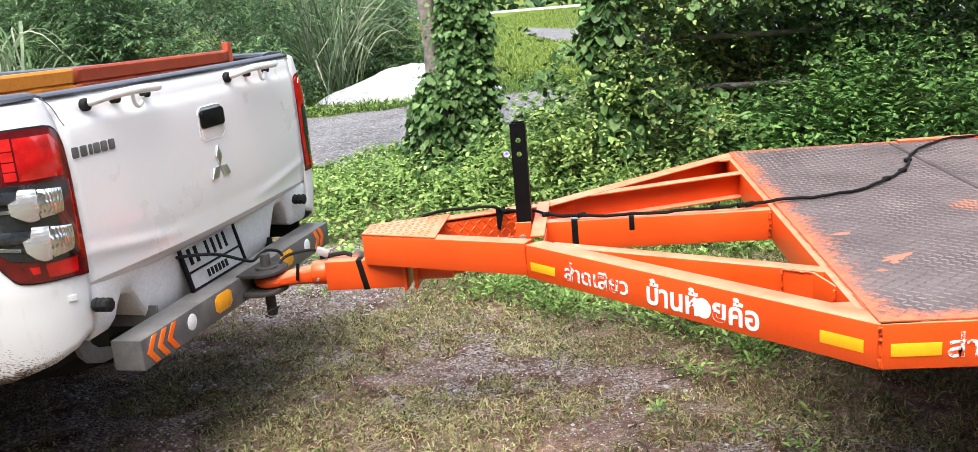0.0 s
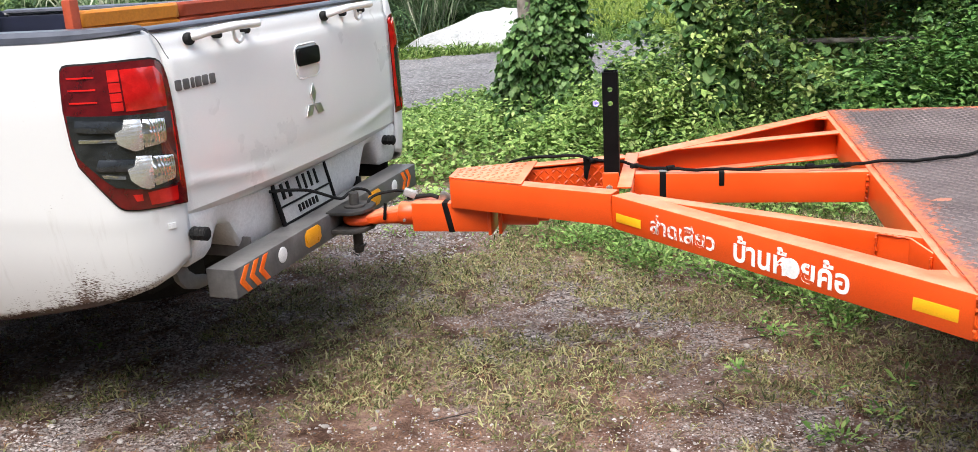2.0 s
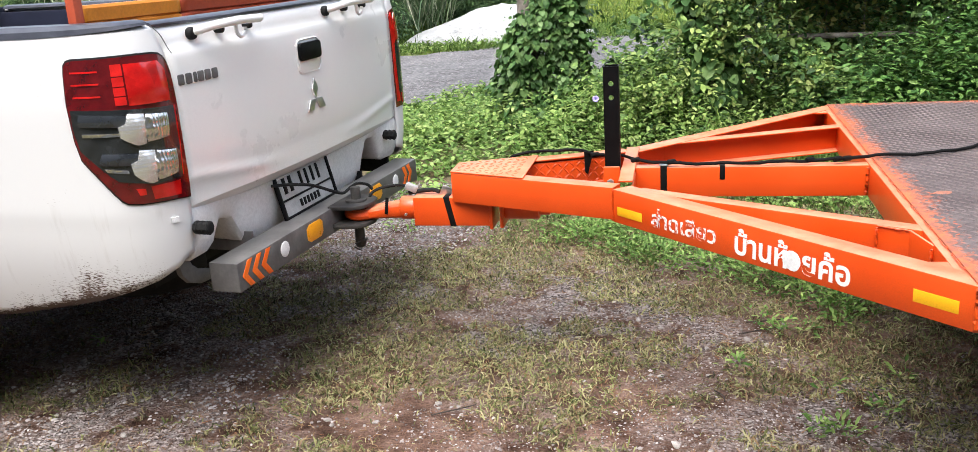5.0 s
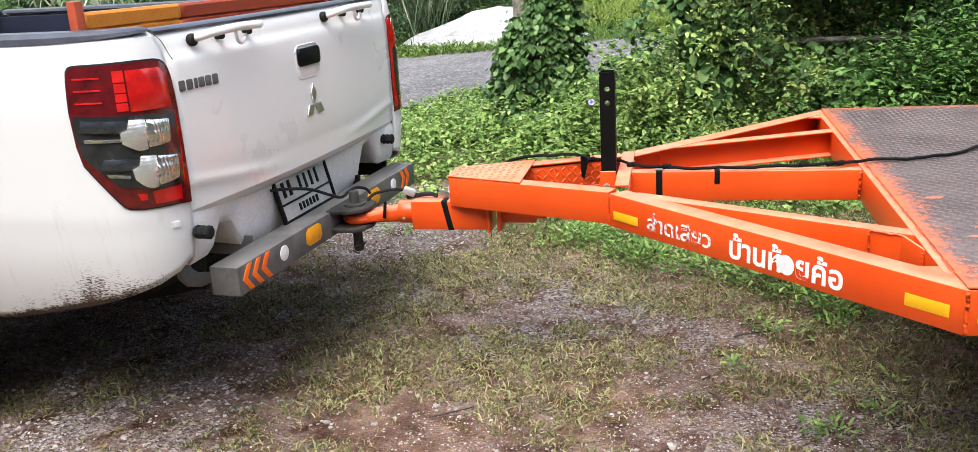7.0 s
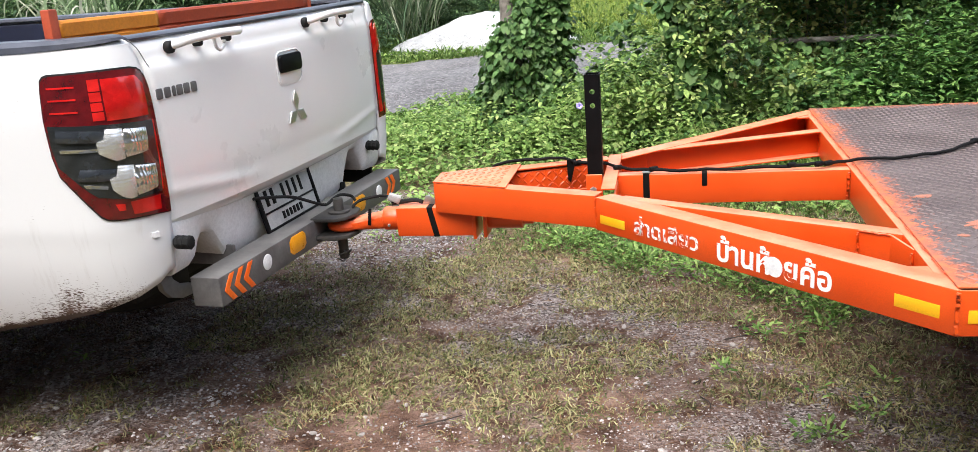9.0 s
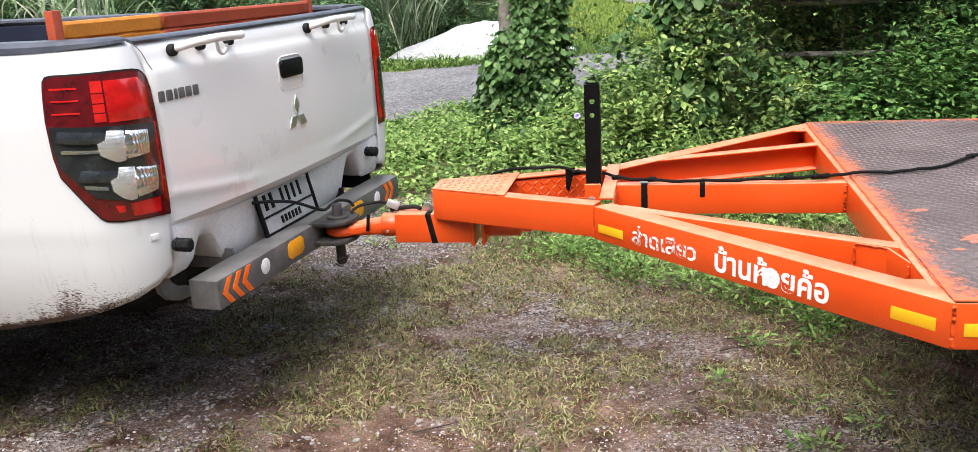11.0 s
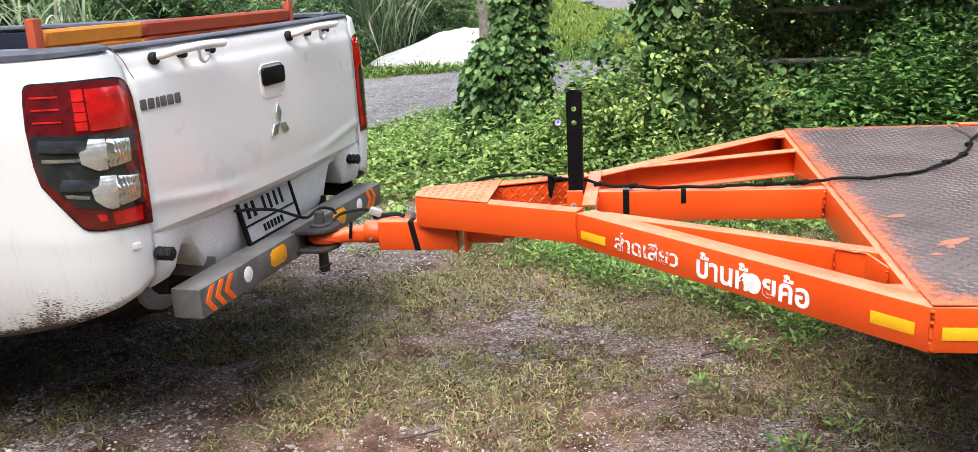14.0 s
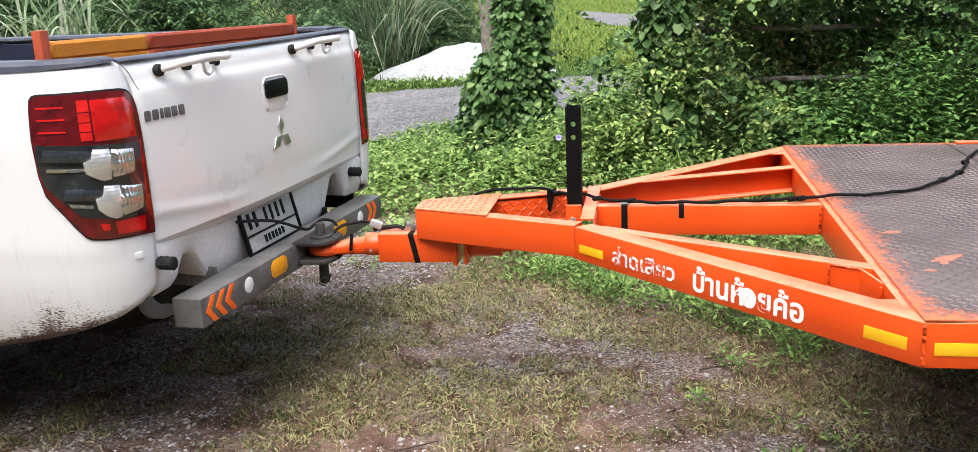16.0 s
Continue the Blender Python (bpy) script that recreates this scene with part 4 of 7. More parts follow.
# tail lamps
def lamp_mat(name, c1, c2, rough=0.12):
    m = surface(name, c1, c2, 25, rough, 0, 300, 0.03)
    m.node_tree.nodes["Principled BSDF"].inputs["Coat Weight"].default_value = 1.0
    m.node_tree.nodes["Principled BSDF"].inputs["Coat Roughness"].default_value = 0.03
    n, l = m.node_tree.nodes, m.node_tree.links
    w = n.new("ShaderNodeTexWave")
    w.bands_direction = "DIAGONAL"
    w.inputs["Scale"].default_value = 9
    w.inputs["Distortion"].default_value = 6
    tc = n.new("ShaderNodeTexCoord")
    l.new(tc.outputs["Object"], w.inputs["Vector"])
    src = n["Principled BSDF"].inputs["Base Color"].links[0].from_socket
    mr = n.new("ShaderNodeMapRange")
    mr.inputs["To Min"].default_value = 0.85
    mr.inputs["To Max"].default_value = 1.08
    l.new(w.outputs[1], mr.inputs["Value"])
    hv = n.new("ShaderNodeHueSaturation")
    l.new(src, hv.inputs["Color"])
    l.new(mr.outputs[0], hv.inputs["Value"])
    l.new(hv.outputs[0], n["Principled BSDF"].inputs["Base Color"])
    return m


def prism_tint(m, scale):
    """Cells tinted lighter and darker, as if small moulded prisms caught the light."""
    n, l = m.node_tree.nodes, m.node_tree.links
    tc = n.new("ShaderNodeTexCoord")
    v = n.new("ShaderNodeTexVoronoi")
    v.inputs["Scale"].default_value = scale
    l.new(tc.outputs["Object"], v.inputs["Vector"])
    sc = n.new("ShaderNodeSeparateColor")
    l.new(v.outputs["Color"], sc.inputs[0])
    mr = n.new("ShaderNodeMapRange")
    mr.inputs["To Min"].default_value = 0.82
    mr.inputs["To Max"].default_value = 1.15
    l.new(sc.outputs[0], mr.inputs["Value"])
    b = n["Principled BSDF"]
    src = b.inputs["Base Color"].links[0].from_socket
    hv = n.new("ShaderNodeHueSaturation")
    l.new(src, hv.inputs["Color"])
    l.new(mr.outputs[0], hv.inputs["Value"])
    l.new(hv.outputs[0], b.inputs["Base Color"])
    return m


M["lamp_dark"] = lamp_mat("dark_red_lens", (0.085, 0.004, 0.006), (0.13, 0.006, 0.008))
M["lamp_red"] = lamp_mat("bright_red_lens", (0.40, 0.004, 0.004), (0.52, 0.010, 0.008))
prism_tint(M["lamp_red"], 26)
M["lamp_line"] = lamp_mat("red_light_guide", (0.54, 0.009, 0.008), (0.64, 0.018, 0.014))
M["lamp_smoke"] = lamp_mat("smoked_housing", (0.012, 0.014, 0.016), (0.03, 0.033, 0.036))
M["lamp_grey"] = lamp_mat("grey_bezel", (0.02, 0.024, 0.030), (0.035, 0.04, 0.048), 0.2)


def facet_mat():
    """Silvered reflector with ribs behind a clear lens."""
    m, n, l, b = nodes_of("ribbed_reflector")
    w = n.new("ShaderNodeTexWave")
    w.inputs["Scale"].default_value = 40
    w.inputs["Distortion"].default_value = 5.0
    w.inputs["Detail"].default_value = 1
    tc = n.new("ShaderNodeTexCoord")
    l.new(tc.outputs["Object"], w.inputs["Vector"])
    w2 = n.new("ShaderNodeTexWave")
    w2.bands_direction = "Z"
    w2.inputs["Scale"].default_value = 13
    w2.inputs["Distortion"].default_value = 4.5
    l.new(tc.outputs["Object"], w2.inputs["Vector"])
    s = n.new("ShaderNodeMath")
    s.operation = "ADD"
    l.new(w.outputs[1], s.inputs[0])
    l.new(w2.outputs[1], s.inputs[1])
    b.inputs["Base Color"].default_value = (0.88, 0.87, 0.85, 1)
    b.inputs["Metallic"].default_value = 1.0
    b.inputs["Roughness"].default_value = 0.24
    bump(n, l, b, s.outputs[0], 0.55, 0.003)
    return m


def silver_mat():
    """Smooth silvered bowl with fine level lines."""
    m, n, l, b = nodes_of("silvered_bowl")
    w = n.new("ShaderNodeTexWave")
    w.bands_direction = "Z"
    w.inputs["Scale"].default_value = 30
    tc = n.new("ShaderNodeTexCoord")
    l.new(tc.outputs["Object"], w.inputs["Vector"])
    b.inputs["Base Color"].default_value = (0.84, 0.84, 0.82, 1)
    b.inputs["Metallic"].default_value = 0.75
    b.inputs["Roughness"].default_value = 0.24
    bump(n, l, b, w.outputs[1], 0.14, 0.0015)
    return m


M["facet"] = facet_mat()
M["silver"] = silver_mat()


def skin_patch(poly, side, out, step=0.018, rim=0.004, dome=0.0):
    """A patch of lens over the quarter panel: a polygon in (s, z), filled with a fine grid and thickened."""
    b = bmesh.new()
    vs = [b.verts.new((s, z, 0)) for s, z in poly]
    f = b.faces.new(vs)
    s0, s1 = min(p[0] for p in poly), max(p[0] for p in poly)
    z0, z1 = min(p[1] for p in poly), max(p[1] for p in poly)
    x = s0 + step
    while x < s1:
        bmesh.ops.bisect_plane(b, geom=b.verts[:] + b.edges[:] + b.faces[:], plane_co=(x, 0, 0), plane_no=(1, 0, 0))
        x += step
    dz = 0.04 if not dome else 0.008
    z = z0 + dz
    while z < z1:
        bmesh.ops.bisect_plane(b, geom=b.verts[:] + b.edges[:] + b.faces[:], plane_co=(0, z, 0), plane_no=(0, 1, 0))
        z += dz
    r = bmesh.ops.extrude_face_region(b, geom=b.faces[:])
    low = [g for g in r["geom"] if isinstance(g, bmesh.types.BMVert)]
    for v in low:
        v.co.z = -1
    for v in b.verts:
        r2 = ((v.co.x - (s0 + s1) / 2) / (s1 - s0) * 2) ** 2 + ((v.co.y - (z0 + z1) / 2) / (z1 - z0) * 2) ** 2
        p = skin(v.co.x, v.co.y, side, out + dome * max(0.0, 1 - 0.6 * r2) if v.co.z > -0.5 else out - rim)
        v.co = p
    bmesh.ops.recalc_face_normals(b, faces=b.faces)
    return b


LAMP = [(0.002, 1.185), (0.008, 1.212), (0.020, 1.230), (0.036, 1.239), (0.06, 1.243), (0.12, 1.244), (0.295, 1.241), (0.310, 1.237), (0.319, 1.226), (0.322, 1.20), (0.325, 1.12), (0.320, 1.03), (0.307, 0.975), (0.265, 0.922), (0.232, 0.878), (0.215, 0.857), (0.200, 0.848), (0.165, 0.844), (0.06, 0.842), (0.002, 0.836), (0.001, 0.95), (0.001, 1.1)]


def lamp(side):
    def fit_(poly):
        return [(s_ * 0.945, z_) for s_, z_ in poly]
    mid_s, mid_z = 0.16, 1.04
    body = part("tail_lamp", skin_patch(fit_(LAMP), side, 0.006 if side < 0 else 0.003, 0.018, 0.016), M["lamp_dark"], truck, "red and clear tail lamp cluster")

    def add(name, poly, mat, out=0.0085, rim=0.003, dome=0.0):
        far_side = side > 0
        return part(name, skin_patch(fit_(poly), side, 0.0055 if far_side else out, 0.018 if far_side or not dome else 0.008, rim, 0.0 if far_side else dome), mat, body)
    if side < 0:
        add("gasket", [(s_ + (0.0045 if s_ > mid_s else -0.0035), z_ + (0.005 if z_ > mid_z else -0.004)) for s_, z_ in LAMP], M["rubber"], 0.0035, 0.012)
    if side > 0:
        add("edge_lens", [(0.010, 0.86), (0.006, 1.00), (0.006, 1.19), (0.014, 1.216), (0.028, 1.228), (0.028, 1.11), (0.0205, 1.10), (0.0205, 1.00), (0.028, 0.86)], M["lamp_red"])
    else:
        add("edge_guide", [(0.024, 0.905), (0.016, 1.00), (0.016, 1.10), (0.0215, 1.10), (0.0215, 1.00), (0.0275, 0.905)], M["lamp_red"])
    add("brake_lens", [(0.030, 1.115), (0.030, 1.20), (0.05, 1.225), (0.155, 1.225), (0.155, 1.115)], M["lamp_red"], 0.0085, 0.003, 0.006)
    for z0, z1 in ((1.118, 1.140), (1.143, 1.165), (1.168, 1.192), (1.195, 1.226)):
        add("corner_lens", [(0.160, z0), (0.160, z1), (0.190, z1), (0.190, z0)], M["lamp_line"])
    for z in (1.145, 1.178, 1.210):
        add("light_guide", [(0.225, z - 0.0022), (0.225, z + 0.0022), (0.300, z + 0.0022), (0.300, z - 0.0022)], M["lamp_line"])
    add("smoked_housing", [(0.028, 0.90), (0.022, 1.00), (0.022, 1.10), (0.315, 1.112), (0.316, 1.06), (0.305, 1.0), (0.235, 0.928), (0.215, 0.912), (0.12, 0.895)], M["lamp_smoke"])
    add("bezel", [(0.17, 1.06), (0.15, 1.09), (0.29, 1.10), (0.295, 1.068)], M["lamp_grey"], 0.0115, 0.003, 0.008)
    add("bezel", [(0.17, 0.955), (0.15, 0.985), (0.245, 0.992), (0.258, 0.96)], M["lamp_grey"], 0.0115, 0.003, 0.008)
    add("light_bar", [(0.19, 1.036), (0.19, 1.044), (0.29, 1.047), (0.29, 1.038)], M["facet"], 0.0115)
    add("light_bar", [(0.185, 0.932), (0.185, 0.941), (0.245, 0.949), (0.24, 0.94)], M["facet"], 0.0115)
    add("reversing_bowl", [(0.126, 1.010), (0.122, 1.092), (0.165, 1.095), (0.172, 1.070), (0.192, 1.062), (0.190, 1.032), (0.168, 1.018), (0.150, 1.008)], M["silver"], 0.0120, 0.003, 0.016)
    add("reversing_lens", [(0.060, 1.022), (0.054, 1.085), (0.118, 1.090), (0.128, 1.050), (0.122, 1.014)], M["facet"], 0.0135, 0.003, 0.012)
    add("indicator_bowl", [(0.114, 0.902), (0.108, 0.990), (0.150, 0.994), (0.158, 0.968), (0.176, 0.960), (0.172, 0.930), (0.152, 0.910), (0.132, 0.900)], M["silver"], 0.0120, 0.003, 0.016)
    add("indicator_lens", [(0.050, 0.918), (0.042, 0.982), (0.104, 0.988), (0.118, 0.945), (0.110, 0.906)], M["facet"], 0.0135, 0.003, 0.012)
    add("lower_lens", [(0.045, 0.852), (0.040, 0.893), (0.135, 0.890), (0.130, 0.853)], M["lamp_red"])
    add("lower_lens", [(0.150, 0.868), (0.150, 0.886), (0.175, 0.888), (0.168, 0.868)], M["lamp_red"])
    return body


lamp(-1)
lamp(1)
part("marker_block", skin_patch([(0.06, 0.772), (0.06, 0.788), (0.085, 0.788), (0.085, 0.772)], -1, 0.004), M["paintwhite"], truck, "small clear reflector")

# below the tailgate: valance, rubber stops, brackets, tow bar
GY = M["grey"]
def valance_hem(x):
    """Lower edge of the valance, with an arched opening on either side."""
    a = abs(x)
    return 0.572 + 0.06 * min(1, max(0, (a - 0.28) / 0.3)) + (0.125 if x > 0 else 0.09) * math.exp(-((a - 0.50) / 0.065) ** 4)


rows_ = []
for f, y in ((0, 0.115), (0.06, 0.100), (0.14, 0.094), (0.3, 0.094), (0.5, 0.097), (0.7, 0.103), (0.9, 0.112), (1.0, 0.125), (1.0, 0.24)):
    rows_.append([Vector((x, y - (0.016 if x < 0 else 0.034) * (x / 0.6) ** 2, 0.80 - (0.80 - valance_hem(x)) * f + (0.004 if y > 0.2 else 0))) for x in np.linspace(-0.695, 0.695, 61)])
b = grid_mesh(rows_)
val = part("rear_valance", b, M["dirtywhite"], truck, "white rear valance below the tailgate")
solid(val, 0.01, 1)
# black sheets and box stand in for the darkness behind the valance
part("cavity_backing", bm_box((1.36, 0.02, 0.30), (0, 0.265, 0.68), 0.003), M["rubber"], truck)
part("cavity_backing", bm_box((0.02, 0.24, 0.24), (0.69, 0.215, 0.68), 0.003), M["rubber"], truck)
part("frame_end", bm_box((1.30, 0.06, 0.14), (0, 0.36, 0.58), 0.01), M["rubber"], truck)
for s in (-1, 1):
    stop = part("bump_stop", bm_cyl(0.019, 0.055, (s * 0.65 - 0.045, 0.038, 0.738), (90, 0, 0), 8, 0.005), M["rubber"], truck, "ribbed black rubber bump stop")
    for k in range(3):
        part("rib", bm_cyl(0.0215, 0.008, (s * 0.65 - 0.045, 0.018 + 0.018 * k, 0.738), (90, 0, 0), 8, 0.002), M["rubber"], stop)
    # right arm coloured black to match the dark gap it sits in
    part("side_bracket", bm_box((0.010, 0.40, 0.068), (s * 0.40 - 0.005, 0.275, 0.600), 0.002), GY if s < 0 else M["rubber"], truck, "flat steel arm of the tow bar, grey left, blackened as shaded right")
# flange grey has the shadow under the body put into its colour
M["shadegrey"] = surface("shaded_flange_grey", (0.10, 0.097, 0.092), (0.19, 0.185, 0.175), 9, 0.6, 0, 90, 0.1, 0.001)
part("body_flange", bm_prism([(-0.70, 0.62), (-0.69, 0.58), (-0.66, 0.548), (-0.61, 0.528), (-0.56, 0.524), (-0.56, 0.56), (-0.61, 0.575), (-0.64, 0.60), (-0.66, 0.64), (-0.69, 0.64)], 0.02, pose(0.0, 0.16, 0, 90, 0, 0), 0.003), M["shadegrey"], truck)
bar = part("tow_bar", bm_box((1.36, 0.10, 0.092), (0.03, 0.025, 0.567), 0.004), GY, truck, "grey painted square steel tow bar with reflective marks")
RF = -0.0255


def bar_mark(poly, mat, name, x, z=0.572):
    m = Matrix.Translation((x, RF, z)) @ pose(0, 0, 0, 90, 0, 0)
    return part(name, bm_prism(poly, 0.0018, m, 0.0005), mat, bar)


for i in range(3):
    bar_mark([(0.034, 0.042), (0.060, 0.042), (0.027, 0.0), (0.060, -0.040), (0.034, -0.040), (0.0, 0.0)], M["chevron"], "orange_chevron", -0.632 + i * 0.052, 0.566)
for i in range(2):
    bar_mark([(-0.026, 0.037), (-0.054, 0.037), (-0.026, 0.0), (-0.054, -0.037), (-0.026, -0.037), (0.0, 0.0)], M["chevron"], "orange_chevron", 0.655 - 0.046 + i * 0.046)
for x in (-0.386, 0.487):
    bar_mark([(0.026 * math.cos(2 * math.pi * k / 24), 0.026 * math.sin(2 * math.pi * k / 24)) for k in range(24)], M["paintwhite"], "white_reflector", x)
for x in (-0.187, 0.300):
    bar_mark([(0.054, 0.018), (0.036, 0.031), (-0.036, 0.031), (-0.054, 0.018), (-0.054, -0.018), (-0.036, -0.031), (0.036, -0.031), (0.054, -0.018)], M["amber"], "amber_reflector", x)
# jaw plates and pin, over the drawbar eye
JX, JY = 0.03, -0.080
for z, t in ((0.612, 0.014), (0.545, 0.016)):
    poly = [(-0.092, 0.07), (-0.088, -0.02), (-0.056, -0.058), (0.0, -0.070), (0.056, -0.058), (0.088, -0.02), (0.092, 0.07)]
    part("jaw_plate", bm_prism([(x, y) for x, y in poly], t, Matrix.Translation((JX, JY, z - t / 2)), 0.004), M["dark"], bar, "scuffed dark steel jaw plate")
pin = part("hitch_pin", bm_cyl(0.018, 0.225, (JX, JY, 0.558), (0, 0, 0), 20, 0.004), M["dark"], bar, "dark steel hitch pin")
part("pin_washer", bm_cyl(0.040, 0.012, (JX, JY, 0.621), (0, 0, 0), 24, 0.004), M["dark"], pin)
part("pin_head", bm_cyl(0.0155, 0.034, (JX, JY, 0.648), (0, 0, 0), 20, 0.006), M["dark"], pin)
part("pin_nut", bm_cyl(0.021, 0.026, (JX, JY, 0.468), (0, 0, 0), 6, 0.003), M["dark"], pin)
part("pin_clip", bm_tube([(JX - 0.045, JY, 0.470), (JX - 0.01, JY - 0.022, 0.474), (JX + 0.035, JY - 0.012, 0.466), (JX + 0.03, JY + 0.01, 0.440), (JX - 0.01, JY + 0.0, 0.436), (JX - 0.03, JY + 0.01, 0.452)], 0.0025, 6), M["dark"], pin)
# plate white lowered so that it reads as lying in shade
M["plate"] = surface("shaded_plate_white", (0.40, 0.40, 0.40), (0.52, 0.52, 0.51), 20, 0.5, 0, 200, 0.05)
# number plate in its black frame, text as bars
plate = part("number_plate", bm_box((0.345, 0.004, 0.152), (0, 0, 0), 0.001), M["plate"], truck, "white number plate in a black frame")
plate.matrix_local = pose(-0.035, 0.080, 0.684, -13, 0, 0)
for sz, c in (((0.372, 0.010, 0.014), (0, -0.003, 0.080)), ((0.372, 0.010, 0.022), (0, -0.003, -0.078)), ((0.020, 0.010, 0.176), (-0.180, -0.003, 0)), ((0.014, 0.010, 0.172), (0.180, -0.003, 0)), ((0.35, 0.008, 0.007), (0, -0.003, -0.012))):
    part("plate_frame", bm_box(sz, c, 0.003), M["black"], plate)
for x, w in ((-0.13, 0.020), (-0.09, 0.020), (-0.02, 0.016), (0.02, 0.016), (0.06, 0.016), (0.10, 0.016)):
    part("character_bar", bm_box((w, 0.002, 0.055), (x, -0.003, 0.036), 0.0005), M["black"], plate)
for i in range(6):
    part("character_bar", bm_box((0.016, 0.002, 0.026), (-0.06 + i * 0.024, -0.003, -0.042), 0.0005), M["black"], plate)
# wiring from the plate to the pin and on to the trailer
part("tow_lead", bm_tube([(-0.26, 0.075, 0.745), (-0.20, 0.05, 0.735), (-0.10, 0.02, 0.708), (0.0, -0.005, 0.660), (0.05, -0.020, 0.640), (0.10, -0.025, 0.648), (0.15, -0.03, 0.650), (0.20, -0.045, 0.632), (0.205, -0.06, 0.612)], 0.0056, 8), M["rubber"], truck, "black tow lead")
part("tow_lead", bm_tube([(0.075, -0.12, 0.55), (0.08, -0.115, 0.60), (0.085, -0.11, 0.625), (0.12, -0.13, 0.640), (0.14, -0.20, 0.650), (0.10, -0.27, 0.655)], 0.0056, 8), M["rubber"], truck)

# painted rack that stands in the bed
rack_m = truck.matrix_world @ pose(0, 0.31, -0.008, 0, 0.8, 0)
rack = thing("cargo_board", "orange and yellow painted steel board standing in the pickup bed", "cargo rack", m=rack_m)
M["rackred"] = surface("red_orange_paint", (0.30, 0.042, 0.012), (0.40, 0.06, 0.016), 12, 0.5, 0, 100, 0.2)
M["rackyel"] = surface("yellow_orange_paint", (0.56, 0.18, 0.012), (0.66, 0.23, 0.016), 8, 0.5, 0, 100, 0.2)


def rack_panel(x0, x1, mat):
    rows_ = []
    for x in np.linspace(x0, x1, 24):
        g = 0.004 if int(round(x * 13)) % 3 == 0 else 0.009
        rows_.append([Vector((x, y, z)) for y, z in ((0.0, 1.0), (0.0, 1.318), (g, 1.322), (g, 1.327), (0.0, 1.331), (0.0, 1.364), (0.004, 1.370), (0.035, 1.370))])
    b = grid_mesh(rows_)
    bmesh.ops.recalc_face_normals(b, faces=b.faces)
    return solid(part("panel", b, mat, rack), 0.003, 1)


rack_panel(-0.73, -0.30, M["rackyel"])
rack_panel(-0.30, 0.68, M["rackred"])
for x in (-0.745, 0.695):
    part("end_post", bm_box((0.034, 0.03, 0.56), (x, 0.012, 1.125), 0.004), M["rackred"], rack)

# cab and running gear, mostly out of view
M["glass"] = surface("dark_window_glass", (0.01, 0.012, 0.014), (0.02, 0.022, 0.025), 5, 0.08, 0, 200, 0.0)
cab = bm_prism([(2.2, 0.48), (5.15, 0.48), (5.2, 0.95), (5.0, 1.12), (4.1, 1.2), (3.35, 1.78), (2.45, 1.80), (2.25, 1.30)], 1.72, pose(-0.86, 0, 0, 90, 0, 90), 0.05)
part("cab", cab, M["white"], truck)
part("rear_window", bm_box((1.3, 0.02, 0.36), (0, 2.335, 1.55), 0.03, (-22, 0, 0)), M["glass"], truck)
for y in (1.38, 4.2):
    for s in (-1, 1):
        h_ = wheel("wheel", truck, s * 0.74, y, 0.36, 0.24, M["steel"], s)
        h_.rotation_euler = (0, 0, radians(90))
part("rear_axle", bm_cyl(0.06, 1.4, (0, 1.38, 0.36), (0, 90, 0)), M["dark"], truck)
# spare wheel, springs, rails, silencer, underbody: added unseen to darken the ground
part("spare_wheel_blocker", bm_cyl(0.36, 0.22, (0.0, 0.80, 0.43), (0, 0, 0), 40, 0.05), M["rubber"], truck, "unseen black spare tyre added under the bed to block light")
for s in (-1, 1):
    part("leaf_spring", bm_box((0.07, 1.25, 0.05), (s * 0.50, 1.30, 0.42), 0.01), M["dark"], truck)
    part("chassis_rail", bm_box((0.08, 2.6, 0.15), (s * 0.46, 1.55, 0.58), 0.01), M["rubber"], truck)
part("silencer", bm_cyl(0.09, 0.6, (0.34, 0.85, 0.44), (90, 0, 0), 20, 0.02), M["dark"], truck)
part("underbody_blocker", bm_box((1.45, 4.3, 0.22), (0, 2.95, 0.60), 0.02), M["rubber"], truck)



# ---------------------------------------------------------------- ground
def vnoise(x, y, scale, seed):
    """Smooth value noise in 0..1 over arrays."""
    g = np.random.default_rng(seed).random((257, 257))
    u, v = np.asarray(x) * scale + 1000.0, np.asarray(y) * scale + 1000.0
    i, j = np.floor(u).astype(int), np.floor(v).astype(int)
    fu, fv = u - i, v - j
    fu, fv = fu * fu * (3 - 2 * fu), fv * fv * (3 - 2 * fv)
    i0, j0, i1, j1 = i % 257, j % 257, (i + 1) % 257, (j + 1) % 257
    return (g[i0, j0] * (1 - fu) + g[i1, j0] * fu) * (1 - fv) + (g[i0, j1] * (1 - fu) + g[i1, j1] * fu) * fv


def fbm(x, y, scale, seed):
    return (vnoise(x, y, scale, seed) * 0.55 + vnoise(x, y, scale * 2.3, seed + 1) * 0.3 + vnoise(x, y, scale * 5.1, seed + 2) * 0.15)


def ground_z(x, y):
    near = np.exp(-(((np.asarray(x) + 0.5) / 9) ** 2 + ((np.asarray(y) - 2) / 9) ** 2))
    return near * ((fbm(x, y, 0.9, 3) - 0.5) * 0.05 + (vnoise(x, y, 7.0, 9) - 0.5) * 0.012)


